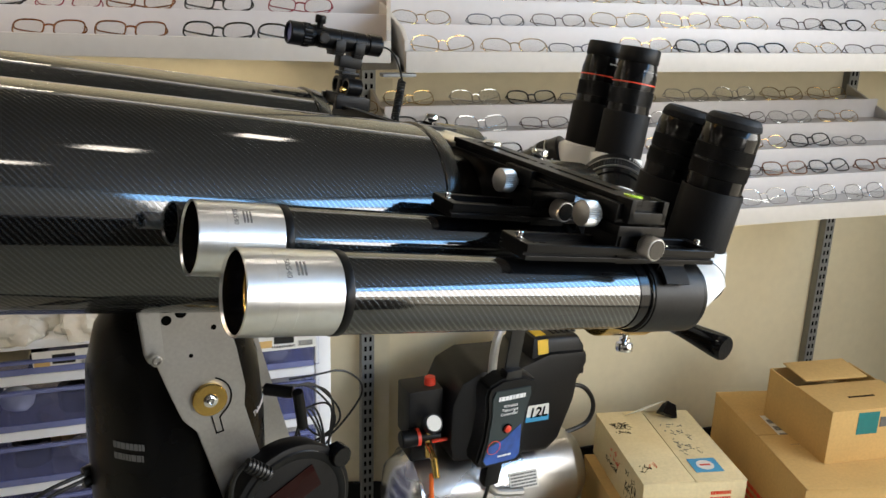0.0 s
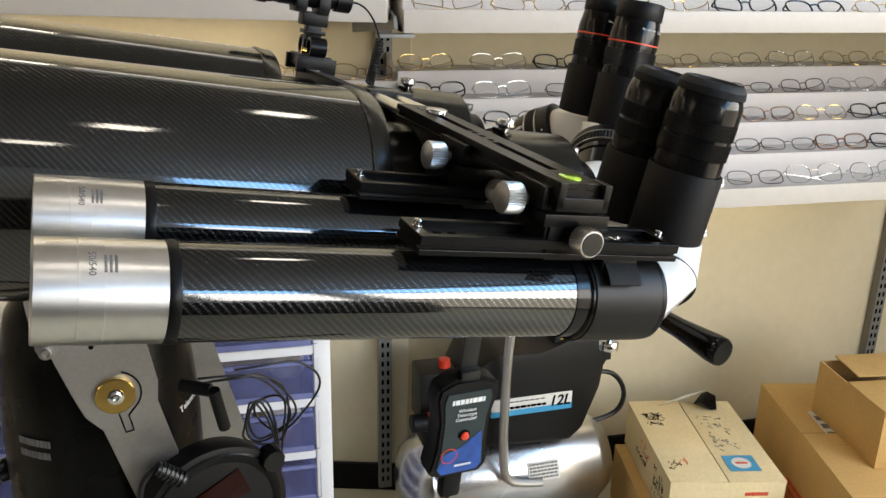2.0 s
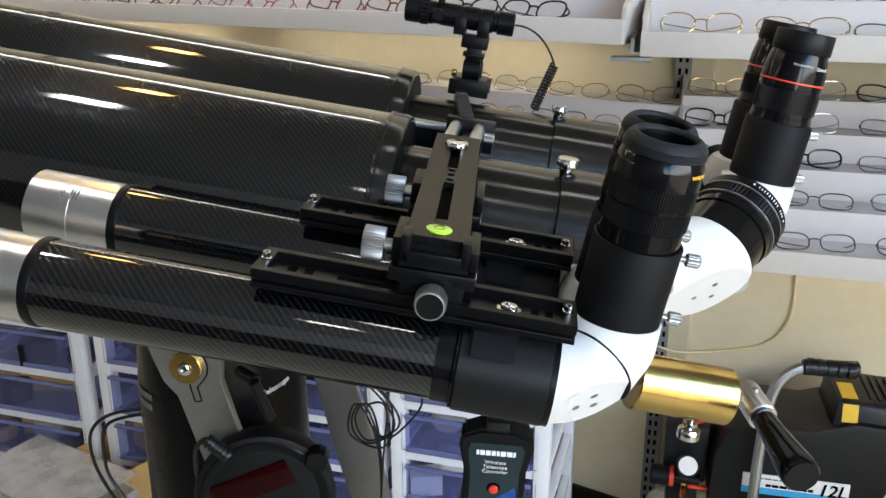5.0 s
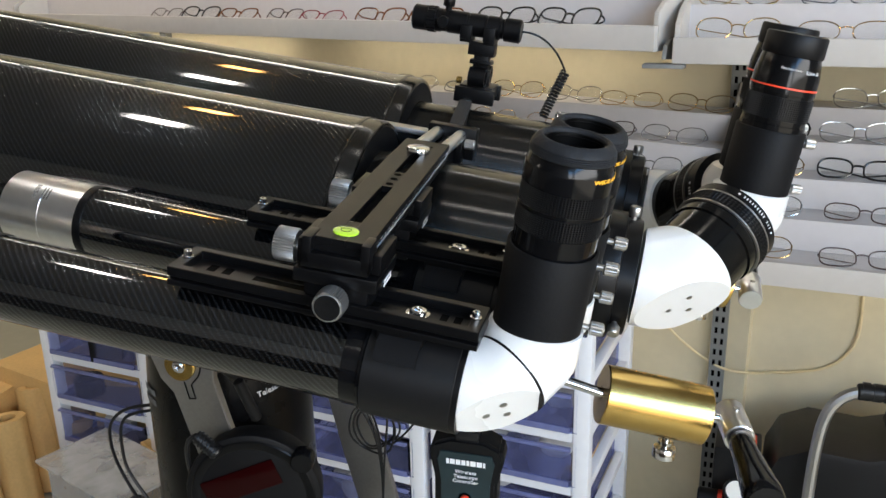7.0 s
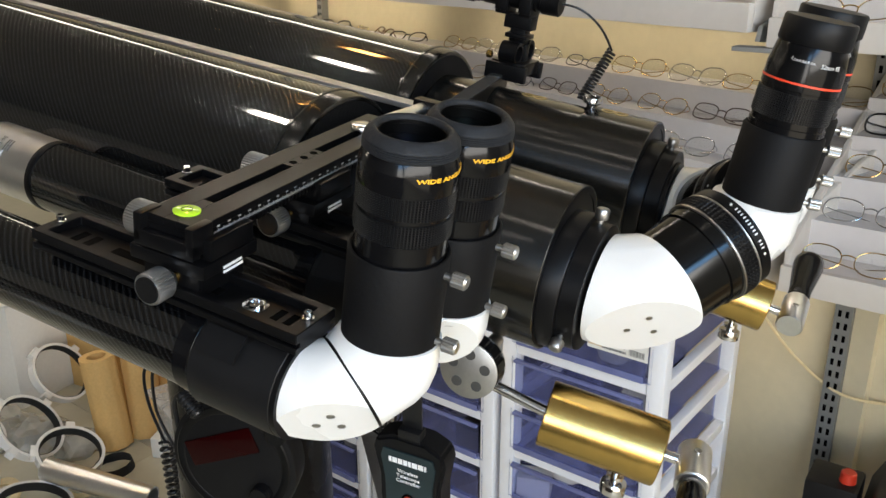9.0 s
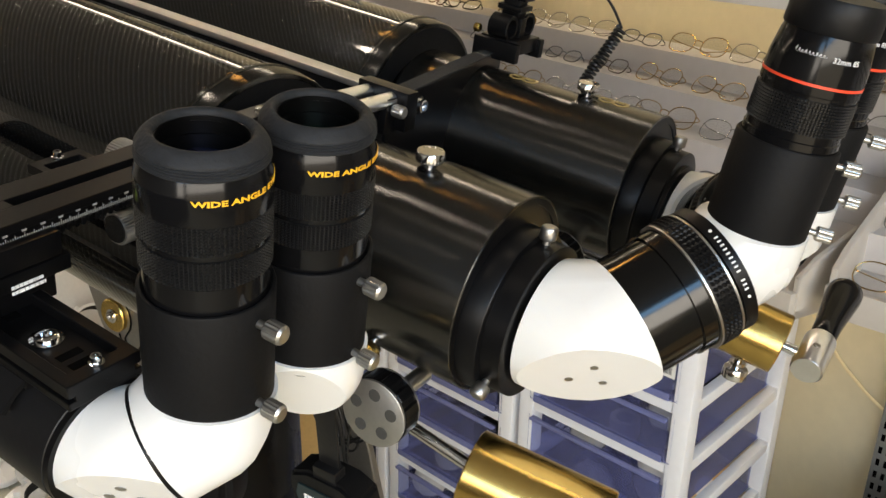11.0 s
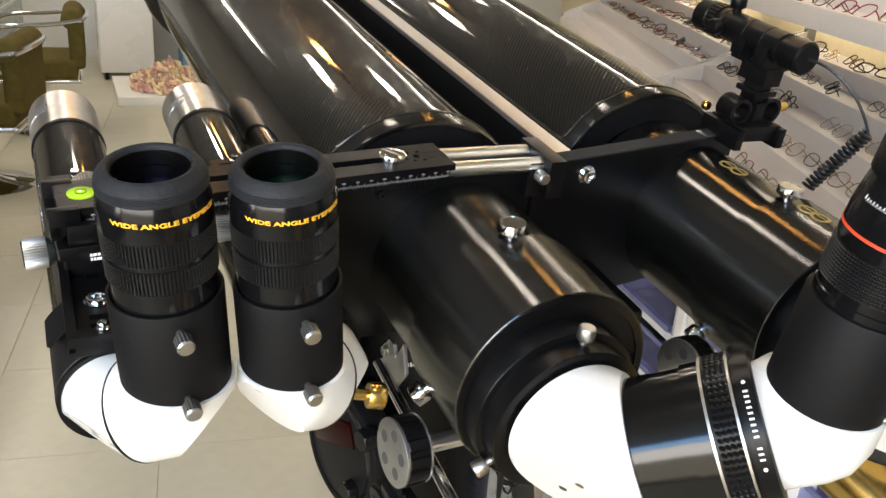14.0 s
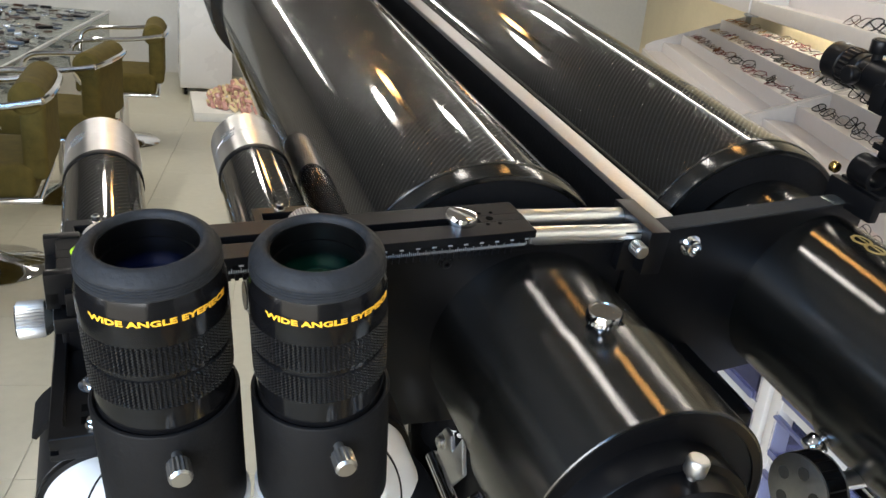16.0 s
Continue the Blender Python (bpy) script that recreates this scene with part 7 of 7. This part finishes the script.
def tube_ring(c, r, m, label):
    t = thing("tube_ring", Matrix.Translation(c) @ m, label, "tube ring", "white tube rings")
    part("band", lathe([(-0.012, r - 0.004), (-0.012, r + 0.004), (0.012, r + 0.004), (0.012, r - 0.004)], 64, closed=True), WHITE_PAINT, t, "white enamelled band")
    part("felt", lathe([(-0.011, r - 0.0065), (-0.011, r - 0.0042), (0.011, r - 0.0042), (0.011, r - 0.0065)], 64, closed=True), VELCRO, t, "black felt lining")
    for s in (1, -1):
        part("lug", box(-0.011, 0.011, s * (r + 0.010) - 0.010, s * (r + 0.010) + 0.010, -0.011, 0.011, 0.002), WHITE_PAINT, t)
    part("foot", box(-0.011, 0.011, -0.018, 0.018, r, r + 0.014, 0.002), WHITE_PAINT, t)
    return t


tube_ring((-2.00, 0.74, 0.135), 0.088, pose(0, 0, 0, 20, -38, 22), "white tube ring lined with black felt, leaning")
tube_ring((-1.83, 0.55, 0.105), 0.092, pose(0, 0, 0, 10, -42, 30), "white tube ring lined with black felt, leaning")
tube_ring((-1.67, 0.57, 0.080), 0.080, pose(0, 0, 0, 50, -65, 10), "white tube ring lined with black felt, lying tilted")
tube_ring((-1.58, 0.42, 0.050), 0.085, pose(0, 0, 0, 60, -75, 60), "white tube ring lined with black felt, lying tilted")
solo("aluminium_pipe", lathe([(0, 0.026), (0, 0.030), (0.30, 0.030), (0.30, 0.026)], 40, closed=True), ALU, Matrix.Translation((-1.66, 0.50, 0.075)) @ pose(0, 0, 0, 0, 6, 22), "short bright aluminium pipe lying on the parts", "pipe")
for k, (x, y, s) in enumerate(((-1.62, 0.56, 0.045), (-1.50, 0.45, 0.06), (-1.75, 0.42, 0.05))):
    solo("paper_ring", lathe([(0, s * 0.6), (0, s), (0.008, s), (0.008, s * 0.6)], 40, "z", closed=True), CARD_PALE, pose(x, y, 0.0, 12 * k, 8, 0), "flat pale ring among the parts", "ring", "loose rings")
solo("felt_loop", lathe([(-0.012, 0.060), (-0.012, 0.062), (0.012, 0.062), (0.012, 0.060)], 40, "z", closed=True), VELCRO, pose(-1.615, 0.655, 0.02, 8, -12, 0) @ Matrix.Diagonal((1, 0.7, 1, 1)), "black felt loop on the floor", "felt loop")
solo("white_block", box(-0.03, 0.03, -0.03, 0.03, 0, 0.06, 0.004), PAPER, pose(-1.585, 0.795, 0, 0, 0, 28), "small white foam block on the floor", "foam block")
wb = carton_box("carton", pose(-2.42, 0.62, 0, 0, 0, 10), 0.30, 0.22, 0.33, PAPER, "white carton with red print on its flap", PAPER)
part("flap", box(-0.01, 0.31, -0.10, 0.12, 0.33, 0.333, 0.001), PAPER, wb, m=pose(0, 0, 0.0, -12, 0, 0))
part("red_print", moved(bars(4, 0.2, 0.05, 0.0004, 61), pose(0.15, 0.0, 0.3345, -12, 0, 0)), RED_INK, wb, "red print, unreadable", smooth=0)
for k, (x, y, a, s) in enumerate(((-2.15, 0.95, 10, 0.30), (-1.95, 1.08, -8, 0.34), (-1.55, 1.05, 14, 0.26))):
    b = carton_box("carton", pose(x, y - 0.1, 0, 0, 0, a), s, 0.2, 0.26 + 0.05 * k, CARDBOARD, "brown carton among the paper rolls", CARDBOARD)
    part("flap", box(0, s, 0, 0.2, 0.26 + 0.05 * k, 0.2635 + 0.05 * k, 0.001), CARDBOARD, b)
for k, (x, y, s) in enumerate(((-1.93, 0.62, 0.09), (-2.05, 0.55, 0.10), (-1.80, 0.66, 0.07))):
    b = bmesh.new()
    bmesh.ops.create_icosphere(b, subdivisions=3, radius=s)
    for v in b.verts:
        v.co = v.co * (1 + 0.3 * noise.noise(v.co * 22 + Vector((k * 7, 0, 0))))
        v.co.z = max(0.0, v.co.z * 0.7)
    solo("plastic_bag", b, BAG_CLEAR, pose(x, y, 0), "crumpled clear plastic bag with parts", "plastic bag", "clear bags", smooth=0)
# open carton and lidded tub in front of the drawers
oc = carton_box("open_carton", pose(-1.305, 0.850, 0.0, 0, 0, -20), 0.18, 0.11, 0.275, CARDBOARD, "narrow open brown carton behind the storage tub", CARDBOARD)
part("flap", box(0, 0.18, 0.0, 0.06, 0.0, 0.003), CARDBOARD, oc, m=pose(0, 0.11, 0.274, 70, 0, 0))
tub = thing("storage_tub", pose(-1.40, 0.665, 0.0, 0, 0, -18), "milky plastic storage tub with a loose lid", "storage tub")
for name, b in (("front_wall", (0, 0.32, 0, 0.003, 0, 0.30)), ("back_wall", (0, 0.32, 0.157, 0.16, 0, 0.30)), ("side_wall", (0, 0.003, 0.003, 0.157, 0, 0.30)), ("side_wall", (0.317, 0.32, 0.003, 0.157, 0, 0.30)), ("base", (0.003, 0.317, 0.003, 0.157, 0, 0.004))):
    part(name, box(*b), TUB_CLEAR, tub, smooth=0)
part("lid", box(-0.008, 0.328, -0.008, 0.168, 0.301, 0.309, 0.003), TUB_CLEAR, tub, m=pose(0, 0, 0, 1.5, -3, 2))
for k, (x, y, r, a, b) in enumerate(((-1.80, 0.36, 0.075, 70, -80), (-1.98, 0.46, 0.085, 40, -60), (-1.42, 0.36, 0.07, 80, -86))):
    tube_ring((x, y, 0.05 + 0.02 * k), r, pose(0, 0, 0, a, b, 30 * k), "white tube ring lined with black felt, lying in the heap")
for k, (x, y, r) in enumerate(((-1.70, 0.33, 0.055), (-1.88, 0.38, 0.06), (-1.55, 0.33, 0.05))):
    solo("white_disc", lathe([(0, 0), (0, r), (0.012, r), (0.014, r - 0.002), (0.014, 0)], 40, "z"), WHITE_PAINT, pose(x, y, 0.01, 6 * k, 4, 0), "round white plastic disc in the heap of parts", "plastic disc", "white discs")



# ---------------------------------------------------------------- chairs, showcase and cabinet at the far end
def swivel_chair(m):
    """An olive upholstered salon chair on a chromed disc foot; its back is towards +y."""
    t = thing("swivel_chair", m, "olive velour swivel chair with chromed arms and disc foot", "chair", "chairs at the showcase")
    part("foot_disc", lathe([(0, 0), (0, 0.205), (0.006, 0.21), (0.02, 0.19), (0.045, 0.06), (0.06, 0.03), (0.06, 0)], 56, "z"), CHROME, t, "chromed disc foot")
    part("column", lathe([(0.05, 0.028), (0.30, 0.028), (0.30, 0.05), (0.34, 0.05)], 32, "z"), CHROME, t)
    part("seat", box(-0.24, 0.24, -0.25, 0.20, 0.35, 0.48, 0.035, 4), OLIVE, t, "olive velour seat")
    part("backrest", join(box(-0.23, 0.23, 0.16, 0.245, 0.42, 0.74, 0.03, 4), rod((-0.235, 0.19, 0.715), (0.235, 0.19, 0.715), 0.062, 28, 0.015)), OLIVE, t, "olive velour backrest with a rolled top")
    for s in (-1, 1):
        part("arm", tube_path([(s * 0.26, 0.24, 0.72), (s * 0.265, 0.10, 0.69), (s * 0.265, -0.14, 0.68), (s * 0.262, -0.24, 0.66), (s * 0.25, -0.27, 0.58), (s * 0.235, -0.25, 0.44), (s * 0.22, -0.16, 0.345), (s * 0.20, 0.10, 0.345)], 0.014, 12), CHROME, t, "bent chromed arm")
    part("back_bar", tube_path([(-0.26, 0.24, 0.72), (-0.2, 0.265, 0.725), (0.2, 0.265, 0.725), (0.26, 0.24, 0.72)], 0.014, 12), CHROME, t, "chromed back bar")
    part("seat_bar", tube_path([(-0.25, -0.22, 0.355), (-0.24, 0.21, 0.35), (0.24, 0.21, 0.35), (0.25, -0.22, 0.355)], 0.013, 12, False), CHROME, t, "chromed bar under the seat")
    return t


LOW = Matrix.Diagonal((0.97, 0.97, 0.955, 1))
ch = swivel_chair(pose(-2.96, -1.02, 0, 0, 0, 8) @ LOW)
for x, y, a in ((-3.89, -0.97, -4), (-4.96, -0.88, 6), (-2.12, -1.05, 0)):
    copy_thing(ch, pose(x, y, 0, 0, 0, a) @ LOW)
case = thing("showcase", pose(0, 0, 0), "glass-topped showcase counter full of small goods", "showcase")
part("plinth", box(-6.9, -1.6, -2.25, -1.31, 0.0, 0.30, 0.004), WALL_PALE, case, "pale panelled base")
part("shelf", box(-6.88, -1.62, -2.23, -1.33, 0.30, 0.315), TRAY_WHITE, case)
part("front_pane", box(-6.9, -1.6, -1.316, -1.310, 0.315, 0.51), SHOW_GLASS, case, "glass front", smooth=0)
part("top_pane", box(-6.9, -1.6, -2.25, -1.31, 0.512, 0.520), SHOW_GLASS, case, "glass top", smooth=0)
part("edge_rail", join(box(-6.9, -1.6, -1.322, -1.304, 0.508, 0.526, 0.002), box(-6.9, -1.6, -1.322, -1.304, 0.300, 0.317, 0.002)), ALU, case, "aluminium edge")
random.seed(21)
CASE_BLUE = material("dull_blue_case", (0.07, 0.10, 0.15), 0.4)
goods = []
for k in range(900):
    x, y, s = random.uniform(-6.8, -1.7), random.uniform(-2.2, -1.38), random.uniform(0.012, 0.045)
    b = moved(box(-s, s, -s * 0.5, s * 0.5, 0, s * random.uniform(0.2, 0.5), 0.002), pose(x, y, 0.521 if k % 3 else 0.316, 0, random.uniform(-8, 8), random.uniform(0, 180)))
    goods.append(b)
for i, mm in enumerate((PLASTIC_BLACK, CASE_BLUE, FRAME_MATS[3], FRAME_MATS[6], FRAME_MATS[4])):
    o = solo("small_goods", join(*goods[i::5]), mm, Matrix(), "small cased goods spread over the showcase", "goods", kind="stuff", smooth=0)
cab = thing("white_cabinet", pose(-6.72, -0.58, 0, 0, 0, 8), "plain white steel cabinet on castors", "cabinet")
part("body", box(-0.28, 0.28, -0.19, 0.19, 0.055, 1.62, 0.012, 3), WHITE_PAINT, cab)
for sx in (-0.24, 0.24):
    for sy in (-0.15, 0.15):
        part("castor", rod((sx, sy - 0.012, 0.027), (sx, sy + 0.012, 0.027), 0.027, 24, 0.003), PLASTIC_BLACK, cab)
random.seed(31)
hb = []
for k in range(420):
    a, r = random.uniform(0, 6.283), 0.36 * math.sqrt(random.random())
    h = 0.18 * (1 - r / 0.40)
    b = moved(box(-0.03, 0.03, -0.012, 0.012, -0.006, 0.006, 0.003, 1), pose(-5.98 + r * math.cos(a), -0.22 + 0.8 * r * math.sin(a), 0.07 + h * random.uniform(0.4, 1), random.uniform(0, 90), random.uniform(0, 90), random.uniform(0, 180)))
    hb.append(b)
PINK = material("pink_wrapper", (0.62, 0.36, 0.31), 0.25, vary=0.5, grain=200)
solo("wrapped_goods", join(*hb[::2]), PINK, Matrix(), "heap of small pink wrapped goods on a board", "wrapped goods", kind="stuff", smooth=0)
solo("wrapped_goods", join(*hb[1::2]), CARD_PALE, Matrix(), "heap of small pale wrapped goods on a board", "wrapped goods", kind="stuff", smooth=0)
solo("white_board", box(-0.37, 0.37, -0.40, 0.40, 0, 0.06, 0.004), PAPER, pose(-5.98, -0.20, 0, 0, 0, 8), "white board under the wrapped goods", "board")
solo("blue_crate", box(-0.25, 0.25, -0.2, 0.2, 0, 0.75, 0.02), material("pale_blue_plastic", (0.16, 0.36, 0.60), 0.4), pose(-6.95, 0.02, 0, 0, 0, 5), "pale blue plastic crate beside the cabinet", "crate")
solo("brown_panel", box(-0.04, 0.04, -0.5, 0.5, 0, 1.6, 0.004), material("brown_wood_panel", (0.38, 0.24, 0.12), 0.5, grain=30, vary=0.25), pose(-7.2, 0.42, 0), "brown wooden panel against the end wall", "panel")

# unseen dark block, added so the undersides of the tubes reflect black
dark_block = thing("counter", pose(-0.45, -1.95, 0), "unseen dark block added to darken the telescopes' reflections", "counter", "", "structure")
BLOCK_DARK = material("dark_block_finish", (0.030, 0.022, 0.017), 0.45, 0.0, 30, 0.3, 0.1)
part("body", box(-1.10, 1.35, -0.26, 0.26, 0.0, 0.93, 0.004), BLOCK_DARK, dark_block)
part("top", box(-1.13, 1.38, -0.29, 0.29, 0.931, 0.965, 0.006), BLOCK_DARK, dark_block)


# ---------------------------------------------------------------- floor tiles, laid one by one near the walk
TILE = 0.455
tile_box = box(-TILE / 2 + 0.0007, TILE / 2 - 0.0007, -TILE / 2 + 0.0007, TILE / 2 - 0.0007, -0.004, 0.0, 0.0006, 1)
tile_mesh = bpy.data.meshes.new("floor_tile")
tile_box.to_mesh(tile_mesh)
tile_box.free()
tile_mesh.materials.append(FLOOR_TILE)
floor_ob = bpy.data.objects["floor"]
n_tiles = 0
for i in range(-16, 5):
    for j in range(-9, 3):
        x, y = -0.02 + i * TILE, 0.10 + j * TILE
        if WEST + TILE / 2 < x < EAST - TILE / 2 and SOUTH + TILE / 2 < y < WALL_Y - TILE / 2 + 0.2 and n_tiles < 300:
            o = new("tile", tile_mesh)
            o.parent = floor_ob
            o.matrix_world = pose(x, min(y, WALL_Y - TILE / 2 - 0.013), 0.0)
            n_tiles += 1
